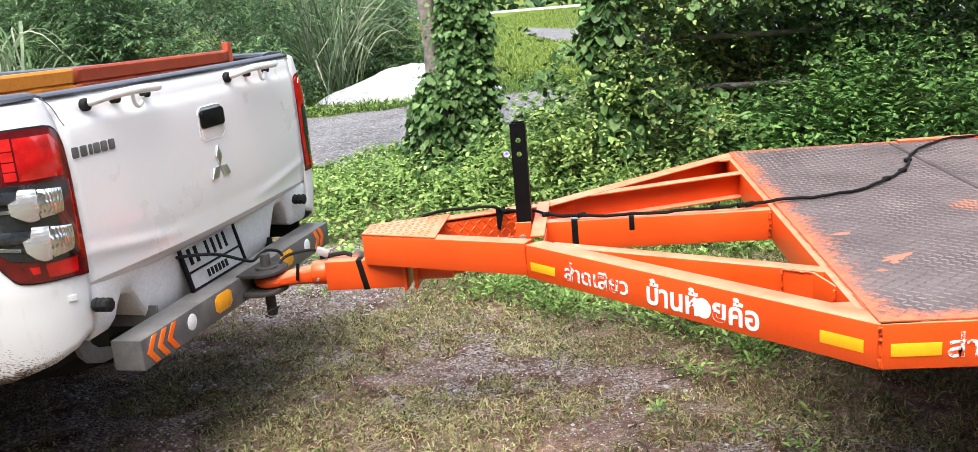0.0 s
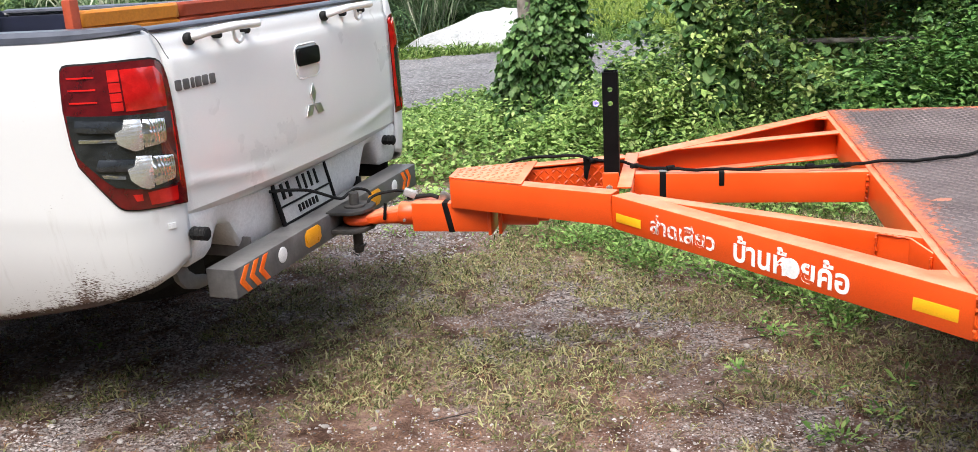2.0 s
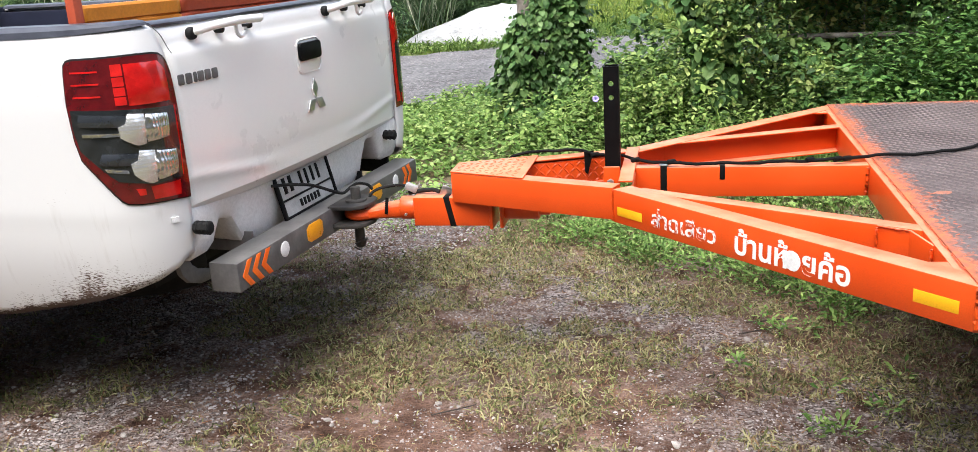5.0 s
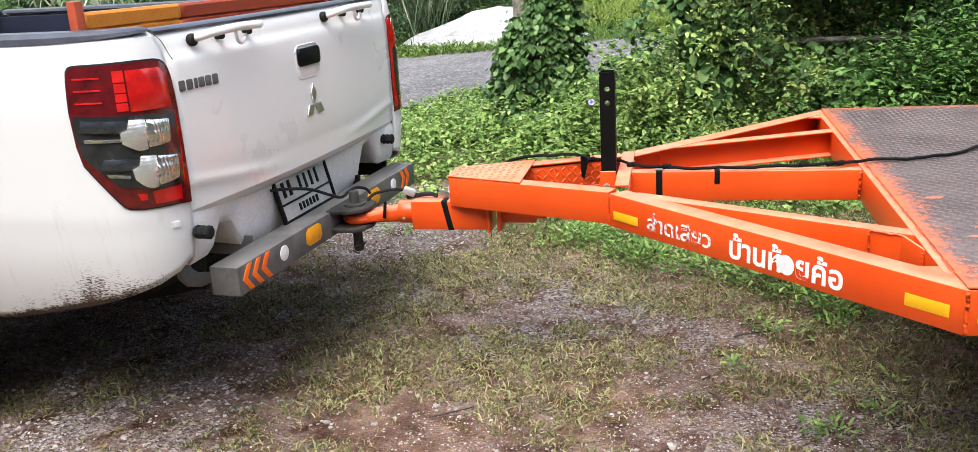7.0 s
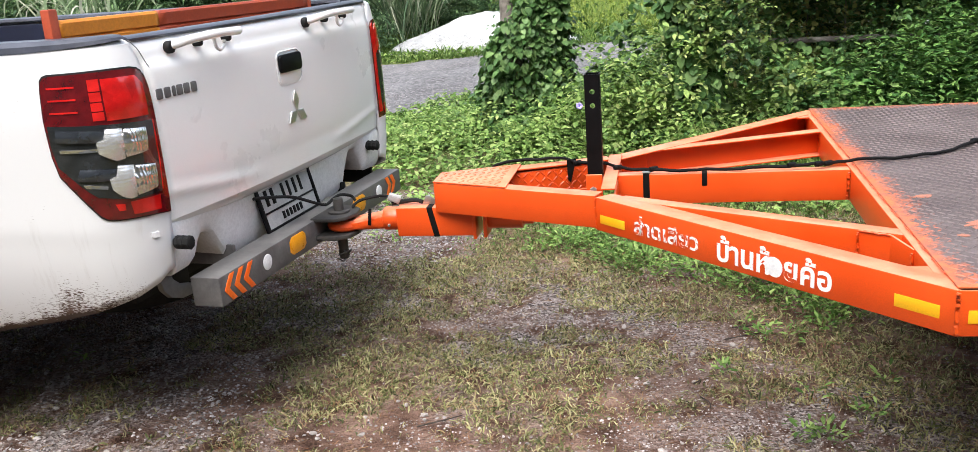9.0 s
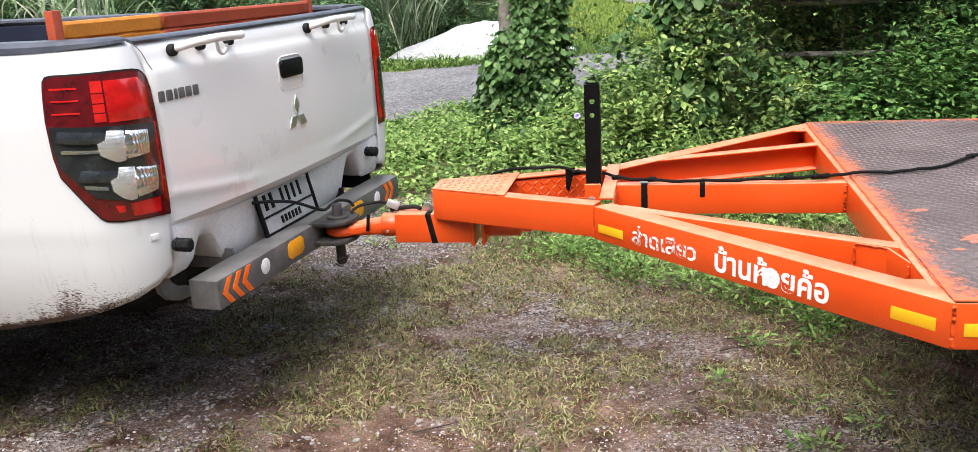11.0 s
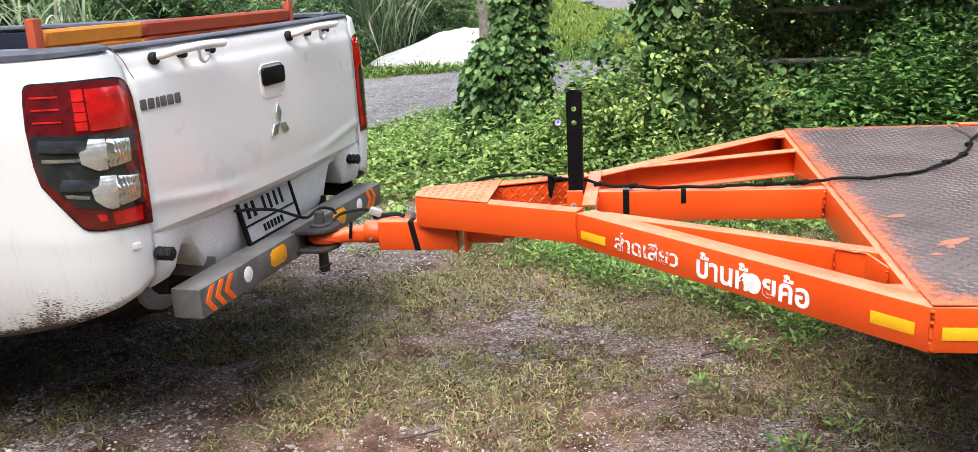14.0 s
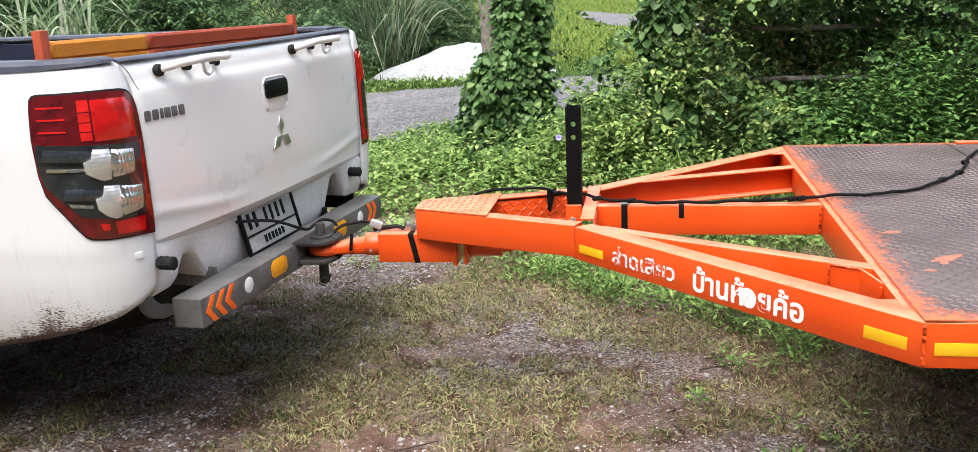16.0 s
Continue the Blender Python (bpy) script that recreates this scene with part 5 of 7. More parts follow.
PATCHES = ((-1.13, 0.50, 0.26, 0.10, 1.3), (-1.48, 0.40, 0.22, 0.06, 1.0), (-1.10, 0.66, 0.10, 0.10, 0.8), (-0.52, 0.40, 0.30, 0.08, 0.8), (-0.35, -0.40, 0.50, 0.16, 0.9),
           (-0.62, -0.14, 0.16, 0.10, 0.7), (-0.30, 0.02, 0.22, 0.07, 0.6), (-1.50, -0.50, 0.38, 0.13, 0.9), (-2.22, -0.45, 0.13, 0.34, 1.1), (-2.75, -0.66, 0.35, 0.12, 0.8),
           (-2.55, 0.0, 0.40, 0.12, 0.8), (-2.05, 0.10, 0.16, 0.06, 0.7), (-3.0, 0.5, 0.7, 0.4, 0.9), (-2.05, 1.45, 0.40, 0.4, 1.1), (-2.2, 2.4, 0.6, 0.8, 1.2), (-0.80, -0.62, 0.5, 0.12, 0.5))


def bare(x, y):
    """1 where stones and soil show, 0 where grass is thick."""
    v = (fbm(x, y, 1.6, 21) - 0.5) * 1.1 + (fbm(x, y, 6.0, 31) - 0.5) * 1.7 - 0.05
    for cx, cy, rx, ry, k in PATCHES:
        v = v + k * np.exp(-(((x - cx) / rx) ** 2 + ((y - cy) / ry) ** 2))
    v -= 0.5 * np.clip((y - 1.3) / 0.6, 0, 1) * (x > -1.6)
    return np.clip(v, 0, 1)


def axis(dense0, dense1, step, far):
    a = list(np.arange(dense0, dense1, step))
    d, x = step, dense1
    while x < far:
        a.append(x)
        d *= 1.25
        x += d
    a.append(far)
    d, x = step, dense0
    pre = []
    while x > -far:
        d *= 1.25
        x -= d
        pre.append(x)
    pre.append(-far * 1.05)
    return np.array(pre[::-1] + a)


def ground_material():
    """Red-brown soil, grey gravel and green-brown turf, mixed by broad and fine noise."""
    m, n, l, b = nodes_of("gravelly_soil")
    big = noise_tex(n, l, 0.9, 6, 0.6)
    mid = noise_tex(n, l, 6, 8, 0.65)
    fine = noise_tex(n, l, 90, 6, 0.7)
    tc = n.new("ShaderNodeTexCoord")
    vor = n.new("ShaderNodeTexVoronoi")
    vor.inputs["Scale"].default_value = 110
    l.new(tc.outputs["Object"], vor.inputs["Vector"])
    vor2 = n.new("ShaderNodeTexVoronoi")
    vor2.inputs["Scale"].default_value = 120
    l.new(tc.outputs["Object"], vor2.inputs["Vector"])
    soil = ramp(n, [(0.30, (0.034, 0.016, 0.010)), (0.48, (0.160, 0.095, 0.070)), (0.70, (0.33, 0.222, 0.178))])
    l.new(mid.outputs[0], soil.inputs[0])
    grav = ramp(n, [(0.0, (0.035, 0.027, 0.024)), (0.45, (0.175, 0.148, 0.141)), (1.0, (0.42, 0.375, 0.36))])
    hue = n.new("ShaderNodeSeparateColor")
    l.new(vor.outputs["Color"], hue.inputs[0])
    l.new(hue.outputs[0], grav.inputs[0])
    sel = ramp(n, [(0.42, (0, 0, 0)), (0.60, (1, 1, 1))])
    l.new(big.outputs[0], sel.inputs[0])
    pick = n.new("ShaderNodeMath")
    pick.operation = "MULTIPLY"
    gs = ramp(n, [(0.40, (0, 0, 0)), (0.52, (1, 1, 1))])
    l.new(mid.outputs[0], gs.inputs[0])
    l.new(sel.outputs[0], pick.inputs[0])
    l.new(gs.outputs[0], pick.inputs[1])
    c = mix(n, l, pick.outputs[0], soil.outputs[0], grav.outputs[0])
    # turf beyond the yard
    sep = n.new("ShaderNodeSeparateXYZ")
    l.new(tc.outputs["Object"], sep.inputs[0])
    far = n.new("ShaderNodeMapRange")
    far.inputs["From Min"].default_value = 2.0
    far.inputs["From Max"].default_value = 5.0
    l.new(sep.outputs["Y"], far.inputs["Value"])
    # turf tint added to unseen ground behind the camera, to green the bounce light
    back = n.new("ShaderNodeMapRange")
    back.inputs["From Min"].default_value = -1.3
    back.inputs["From Max"].default_value = -2.6
    back.inputs["To Max"].default_value = 0.4
    l.new(sep.outputs["Y"], back.inputs["Value"])
    both = n.new("ShaderNodeMath")
    both.operation = "MAXIMUM"
    l.new(far.outputs[0], both.inputs[0])
    l.new(back.outputs[0], both.inputs[1])
    turf = ramp(n, [(0.3, (0.06, 0.10, 0.015)), (0.6, (0.14, 0.19, 0.03)), (0.8, (0.23, 0.26, 0.05))])
    l.new(mid.outputs[0], turf.inputs[0])
    c2 = mix(n, l, both.outputs[0], c, turf.outputs[0])
    l.new(c2, b.inputs["Base Color"])
    b.inputs["Roughness"].default_value = 0.9
    b.inputs["Specular IOR Level"].default_value = 0.12
    hs = n.new("ShaderNodeMath")
    hs.operation = "ADD"
    l.new(vor.outputs["Distance"], hs.inputs[0])
    l.new(fine.outputs[0], hs.inputs[1])
    bump(n, l, b, hs.outputs[0], 0.9, 0.016)
    return m


ax, ay = axis(-5.0, 3.0, 0.065, 900), axis(-2.0, 5.0, 0.065, 900)
gx, gy = np.meshgrid(ax, ay, indexing="ij")
gv = np.stack([gx.ravel(), gy.ravel(), ground_z(gx, gy).ravel()], -1)
ii = np.arange(gx.size).reshape(gx.shape)
gf = np.stack([ii[:-1, :-1].ravel(), ii[1:, :-1].ravel(), ii[1:, 1:].ravel(), ii[:-1, 1:].ravel()], -1)
me = mesh_from_arrays("ground", gv, gf)
me.materials.append(ground_material())
me.shade_smooth()
tagged(new("ground", me), "gravelly red-brown yard soil with patchy turf", "ground", kind="structure")

# plain unseen walls added round and behind the camera to block low sky light
M["skyblock"] = surface("grey_sky_block", (0.13, 0.13, 0.12), (0.21, 0.20, 0.19), 3, 0.9, 0, 40, 0.3, 0.004)
for nm, ln, at in (("sky_block_south", 27.8, pose(-1, -8.2, 0)), ("sky_block_west", 15.8, pose(-15, -0.2, 0, 0, 0, 90)), ("sky_block_east", 11.0, pose(13, -2.6, 0, 0, 0, 90))):
    yw = part(nm, bm_box((ln, 0.2, 6.6), (0, 0, 3.2), 0.02), M["skyblock"], None)
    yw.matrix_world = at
    tagged(yw, "plain grey unseen wall added to block low sky light", "wall", kind="structure")

# gravel road that bends away behind the tree
def road_material():
    """Crushed grey stone, each chip its own shade, with worn darker tracks."""
    m, n, l, b = nodes_of("grey_gravel")
    tc = n.new("ShaderNodeTexCoord")
    vor = n.new("ShaderNodeTexVoronoi")
    vor.inputs["Scale"].default_value = 38
    l.new(tc.outputs["Object"], vor.inputs["Vector"])
    hue = n.new("ShaderNodeSeparateColor")
    l.new(vor.outputs["Color"], hue.inputs[0])
    chips = ramp(n, [(0.0, (0.05, 0.049, 0.052)), (0.5, (0.15, 0.148, 0.156)), (0.9, (0.27, 0.265, 0.27)), (1.0, (0.42, 0.415, 0.41))])
    l.new(hue.outputs[0], chips.inputs[0])
    broad = noise_tex(n, l, 1.4, 6, 0.65)
    tone = ramp(n, [(0.35, (0.09, 0.086, 0.086)), (0.65, (0.20, 0.197, 0.20))])
    l.new(broad.outputs[0], tone.inputs[0])
    l.new(mix(n, l, 0.5, chips.outputs[0], tone.outputs[0]), b.inputs["Base Color"])
    b.inputs["Roughness"].default_value = 0.95
    b.inputs["Specular IOR Level"].default_value = 0.15
    bump(n, l, b, vor.outputs["Distance"], 0.8, 0.02)
    return m


M["road"] = road_material()
line = smooth_line([(-30, 4.0, 0), (-12, 6.3, 0), (-6, 7.2, 0), (-3.6, 7.9, 0), (-1.5, 9.1, 0), (2, 10.6, 0), (8, 11.8, 0), (30, 13, 0)], 8)
rows_ = []
for i, p in enumerate(line):
    d = (line[min(i + 1, len(line) - 1)] - line[max(i - 1, 0)]).normalized()
    nn = Vector((-d.y, d.x, 0))
    w = 2.2 + 0.12 * math.sin(i * 1.7)
    rows_.append([Vector((*(p + nn * w * f).xy, 0.012 + 0.03 * (1 - f * f))) for f in (-1, -0.8, -0.4, 0, 0.4, 0.8, 1)])
b = grid_mesh(rows_)
bmesh.ops.recalc_face_normals(b, faces=b.faces)
rd = part("road", b, M["road"], None)
if rd.data.polygons[0].normal.z < 0:
    rd.data.flip_normals()
tagged(rd, "grey gravel lane that bends away behind the tree", "road", kind="structure")


# ---------------------------------------------------------------- stones and grass
def keep_by(p, prob):
    return p[rng.random(len(p)) < prob]


def flat_random(n, x0, x1, y0, y1):
    p = np.zeros((n, 3))
    p[:, 0] = rng.uniform(x0, x1, n)
    p[:, 1] = rng.uniform(y0, y1, n)
    p[:, 2] = ground_z(p[:, 0], p[:, 1])
    return p


def stuff(name, me, material, label, category):
    me.materials.append(material)
    return tagged(new(name, me), label, category, kind="stuff")


STONE_T = (np.array([(1, 0, 0), (0.3, 0.9, 0.1), (-0.8, 0.5, 0), (-0.7, -0.6, 0.1), (0.4, -0.8, 0), (0.1, 0.1, 0.62), (0.55, 0.25, 0.45), (-0.35, -0.2, 0.5)]),
           np.array([(0, 1, 6), (1, 5, 6), (1, 2, 5), (2, 7, 5), (2, 3, 7), (3, 4, 7), (4, 0, 6), (4, 6, 5), (4, 5, 7)]))


def stone_material():
    m, n, l, b = nodes_of("pebbles")
    geo = n.new("ShaderNodeNewGeometry")
    r = ramp(n, [(0.0, (0.07, 0.058, 0.055)), (0.35, (0.21, 0.183, 0.176)), (0.8, (0.36, 0.325, 0.315)), (0.985, (0.42, 0.39, 0.375)), (1.0, (0.50, 0.475, 0.455))])
    l.new(geo.outputs["Random Per Island"], r.inputs[0])
    l.new(r.outputs[0], b.inputs["Base Color"])
    b.inputs["Roughness"].default_value = 0.85
    return m


M["stone"] = stone_material()
p = flat_random(112000, -3.6, 1.0, -1.0, 2.6)
p = keep_by(p, 0.015 + sum(0.85 * np.exp(-(((p[:, 0] - a) / c) ** 2 + ((p[:, 1] - b_) / d) ** 2)) for a, b_, c, d in ((-1.13, 0.50, 0.28, 0.11), (-2.05, 1.40, 0.40, 0.35), (-0.35, -0.42, 0.4, 0.12))) + 0.95 * bare(p[:, 0], p[:, 1]) * (0.25 + 0.75 * (fbm(p[:, 0], p[:, 1], 2.5, 101) > 0.46)))
n_ = len(p)
size = 0.0022 + 0.0040 * rng.random(n_) ** 2.2 + 0.007 * (rng.random(n_) > 0.985) * rng.random(n_) + 0.007 * (p[:, 0] < -1.7) * rng.random(n_) ** 4
stuff("gravel", scatter("gravel", p, rng.uniform(0, 6.3, n_), rng.normal(0, 0.3, n_), rng.normal(0, 0.3, n_), size, *STONE_T), M["stone"], "loose grey and pale gravel on the soil", "gravel")

M["grass"] = leaf_material("short_grass", [(0.036, 0.044, 0.015), (0.092, 0.106, 0.036), (0.178, 0.19, 0.07), (0.27, 0.268, 0.115), (0.40, 0.375, 0.21), (0.28, 0.222, 0.12), (0.20, 0.11, 0.06)], 0.5, 0.15)
M["lush"] = leaf_material("green_grass", [(0.035, 0.075, 0.012), (0.055, 0.11, 0.018), (0.085, 0.15, 0.028), (0.13, 0.19, 0.04)], 0.5, 0.3)
p = flat_random(43000, -3.6, 1.0, -1.0, 2.4)
p = keep_by(p, np.clip(1.0 - 1.9 * bare(p[:, 0], p[:, 1]), 0.03, 1))
n_ = len(p)
tuft = rng.uniform(0.5, 1.2, n_)
hue_ = np.repeat(np.arange(n_), 6)
p = p[hue_] + rng.normal(0, 0.010, (len(hue_), 3)) * (1, 1, 0)
n_ = len(p)
size = (0.016 + 0.022 * rng.random(n_) ** 1.3) * tuft[hue_]
stuff("grass", scatter("grass", p, rng.uniform(0, 6.3, n_), rng.normal(-0.15, 0.5, n_), rng.normal(0, 0.5, n_), size, *BENT), M["grass"], "short trodden grass, half dry", "grass")

# dead blades matted flat between the tufts
M["thatch"] = leaf_material("dead_thatch", [(0.10, 0.055, 0.032), (0.19, 0.11, 0.06), (0.28, 0.19, 0.11), (0.22, 0.10, 0.05)], 0.7, 0.1)
p = flat_random(20000, -3.4, 1.0, -0.9, 2.4)
p = keep_by(p, (1.0 - 0.65 * bare(p[:, 0], p[:, 1])) * np.clip((fbm(p[:, 0], p[:, 1], 2.4, 111) - 0.40) * 7, 0.15, 1))
n_ = len(p)
p[:, 2] += 0.004
stuff("thatch", scatter("thatch", p, rng.uniform(0, 6.3, n_), rng.normal(-1.2, 0.2, n_), rng.normal(0, 0.5, n_), rng.uniform(0.02, 0.05, n_), BLADE[0] * (0.8, 1, 1), BLADE[1]), M["thatch"], "brown dead grass matted on the soil", "thatch")

# green herbs that thicken towards the hedge
M["herb"] = leaf_material("herb_leaves", [(0.085, 0.16, 0.038), (0.135, 0.235, 0.056), (0.195, 0.31, 0.082), (0.265, 0.375, 0.11), (0.35, 0.43, 0.16)], 0.42, 0.30)
M["hedge"] = leaf_material("hedge_leaves", [(0.018, 0.05, 0.014), (0.039, 0.092, 0.027), (0.072, 0.142, 0.043), (0.118, 0.205, 0.066), (0.195, 0.262, 0.086)], 0.30, 0.16)
M["vine"] = leaf_material("vine_leaves", [(0.038, 0.092, 0.025), (0.07, 0.147, 0.042), (0.112, 0.205, 0.064), (0.175, 0.27, 0.092)], 0.30, 0.18)
M["fern"] = leaf_material("feathery_leaves", [(0.04, 0.085, 0.04), (0.075, 0.145, 0.063), (0.13, 0.225, 0.095), (0.215, 0.33, 0.14)], 0.42, 0.25)
M["reed"] = leaf_material("reed_blades", [(0.05, 0.09, 0.045), (0.09, 0.15, 0.07), (0.15, 0.21, 0.11), (0.25, 0.29, 0.18), (0.36, 0.36, 0.27)], 0.4, 0.35)
M["dryreed"] = leaf_material("pale_dry_reed", [(0.12, 0.20, 0.09), (0.22, 0.29, 0.16), (0.34, 0.38, 0.26), (0.48, 0.48, 0.38)], 0.45, 0.4)
M["shrub"] = leaf_material("pale_shrub_leaves", [(0.065, 0.125, 0.03), (0.14, 0.225, 0.055), (0.23, 0.325, 0.09), (0.31, 0.395, 0.125), (0.38, 0.43, 0.155)], 0.42, 0.30)
M["olive"] = leaf_material("dull_olive_leaves", [(0.09, 0.105, 0.035), (0.17, 0.195, 0.058), (0.26, 0.29, 0.085), (0.36, 0.35, 0.12), (0.26, 0.18, 0.095)], 0.55, 0.25)
M["bark"] = surface("grey_bark", (0.15, 0.125, 0.105), (0.34, 0.30, 0.26), 18, 0.9, 0, 70, 0.8, 0.008)
M["deadwood"] = surface("dead_wood", (0.13, 0.112, 0.098), (0.33, 0.29, 0.255), 14, 0.9, 0, 60, 0.7, 0.006)


def herb_height(x, y):
    e = y - (2.55 + 0.25 * (fbm(x, y, 0.8, 55) - 0.5) * 2 + 0.35 * np.clip(-x - 2.0, 0, 1.5))
    tall = np.exp(-((x - 0.5) / 1.5) ** 2) * np.clip((y - 2.6) / 0.7, 0, 1) * 0.36
    return np.clip(e / 1.9, 0, 1) ** 0.8 * (0.16 + 0.55 * fbm(x, y, 1.7, 56) + tall) + 0.04


p = flat_random(48000, -3.8, 4.5, 0.95, 7.2)
hh = herb_height(p[:, 0], p[:, 1])
hh *= np.where(p[:, 0] < -0.75, np.clip((5.3 - p[:, 1]) / 1.8, 0.15, 1), 1)
dens = np.clip((p[:, 1] - 0.95) / 1.4, 0, 1) ** 1.2 * (0.25 + 0.75 * (fbm(p[:, 0], p[:, 1], 2.2, 57) > 0.45))
dens = np.where(p[:, 1] > 2.7, 1, dens) * (p[:, 0] > -2.6 - 0.30 * (p[:, 1] - 2.5)) * (p[:, 1] < 6.1 + 0.5 * (p[:, 0] + 3.4)) * (p[:, 1] < 5.45 + 4.0 * (p[:, 0] + 3.25))
sel = rng.random(len(p)) < dens
p, hh = p[sel], hh[sel]
n_ = len(p)
up = rng.random(n_) < 0.13
o_, h_ = p[up], hh[up]
k_ = len(o_)
d_ = unit(np.stack([rng.normal(0, 0.28, k_), rng.normal(-0.12, 0.28, k_), np.ones(k_)], -1))
stuff("herbs", sprays("herbs", o_, d_, h_ * rng.uniform(0.8, 1.5, k_) + 0.05, 10, rng.uniform(0, 0.25, k_), rng.uniform(0.038, 0.075, k_) * np.clip((o_[:, 1] - 0.9) / 1.7, 0.35, 1), OVAL, 1.5, 0.0, 0.4), M["herb"], "leafy green herbs on upright stems", "herbs")
p, hh = p[~up], hh[~up]
n_ = len(p)
p[:, 2] += hh * rng.random(n_) ** 0.6 * 0.8
stuff("herbs", scatter("herbs", p, rng.uniform(0, 6.3, n_), rng.normal(0.15, 0.5, n_), rng.normal(0, 0.45, n_), rng.uniform(0.026, 0.060, n_) * np.clip((p[:, 1] - 0.9) / 1.7, 0.35, 1), *OVAL), M["herb"], "bright green leafy ground cover", "herbs")
p = flat_random(44000, -3.4, 4.0, 1.1, 4.0)
p = keep_by(p, np.clip((p[:, 1] - 0.9) / 1.2, 0, 1) * (p[:, 0] > -1.7))
n_ = len(p)
stuff("grass", scatter("grass", p, rng.uniform(0, 6.3, n_), rng.normal(-0.45, 0.4, n_), rng.normal(0, 0.35, n_), rng.uniform(0.04, 0.12, n_) * np.clip((p[:, 1] - 0.7) / 1.8, 0.3, 1), *BLADE), M["lush"], "taller green grass at the foot of the hedge", "grass")

# long arching grass blades before the hedge
p = flat_random(2600, -0.5, 2.6, 2.2, 3.5)
p = keep_by(p, np.clip((fbm(p[:, 0], p[:, 1], 1.5, 121) - 0.42) * 6, 0, 1))
n_ = len(p)
M["tallgrass"] = leaf_material("pale_grass_blades", [(0.08, 0.16, 0.03), (0.13, 0.22, 0.045), (0.20, 0.29, 0.07), (0.29, 0.34, 0.11)], 0.4, 0.4)
stuff("tall_grass", scatter("tall_grass", p, rng.uniform(0, 6.3, n_), rng.normal(0.35, 0.3, n_), rng.normal(0, 0.25, n_), rng.uniform(0.25, 0.55, n_), CURL[0] * (0.13, 1, 1), CURL[1]), M["tallgrass"], "long arching blades of grass before the hedge", "grass")

# single weeds in the yard
M["weed"] = leaf_material("weed_leaves", [(0.06, 0.13, 0.028), (0.12, 0.22, 0.05), (0.20, 0.32, 0.085), (0.32, 0.43, 0.14)], 0.36, 0.25)
weeds = []
for k, (x, y, r, cnt) in enumerate(((-0.42, -0.02, 0.05, 26), (0.02, -0.28, 0.05, 30), (-0.30, 0.42, 0.07, 34), (-0.14, 0.34, 0.06, 26), (-0.02, 0.40, 0.08, 36), (0.12, -0.05, 0.04, 16), (-0.20, -0.42, 0.05, 26), (-1.05, 1.60, 0.24, 110), (-0.86, 1.48, 0.22, 100), (-0.58, 1.38, 0.22, 100), (-0.38, 1.18, 0.20, 90), (-0.10, 0.88, 0.18, 80), (0.0, 0.52, 0.12, 62), (-0.75, 1.25, 0.16, 60), (-1.0, 1.45, 0.12, 40), (0.1, 1.1, 0.14, 46), (0.35, 0.9, 0.12, 36), (0.5, 0.35, 0.1, 26), (-0.2, 0.98, 0.10, 30), (-0.55, 1.6, 0.15, 50), (-2.9, -0.02, 0.07, 14), (-0.70, 1.08, 0.17, 110), (-0.47, 0.98, 0.17, 120), (-0.28, 0.86, 0.17, 120), (-0.12, 0.70, 0.15, 100), (0.05, 0.60, 0.14, 80), (-1.12, 1.44, 0.18, 110), (-0.84, 1.22, 0.16, 90), (-0.24, 0.32, 0.07, 40), (-0.14, -0.45, 0.06, 46), (-0.14, -0.17, 0.04, 16))):
    q = rng.normal(0, 1, (cnt * (3 if r > 0.11 else 1), 3)) * (r * 0.5, r * 0.5, 0.02)
    a = np.arctan2(q[:, 1], q[:, 0]) - math.pi / 2
    q[:, 2] = np.abs(q[:, 2]) * (2.0 if r > 0.11 else 1.0) + 0.012
    q += (x, y, float(ground_z(x, y)))
    weeds.append((q, a))
for q, a in weeds:
    k_ = len(q)
    me = scatter("weed", q, a + rng.normal(0, 0.6, k_), rng.normal(0.45, 0.35, k_), rng.normal(0, 0.4, k_), rng.uniform(0.018, 0.042, k_), OVAL[0] * (0.62, 1, 1), OVAL[1])
    wd_ = thing("weed", "small green broad-leaved weed in the gravel", "weed", "weeds in the yard")
    tagged(part("leaves", me, M["weed"], wd_, smooth=False), kind="stuff")

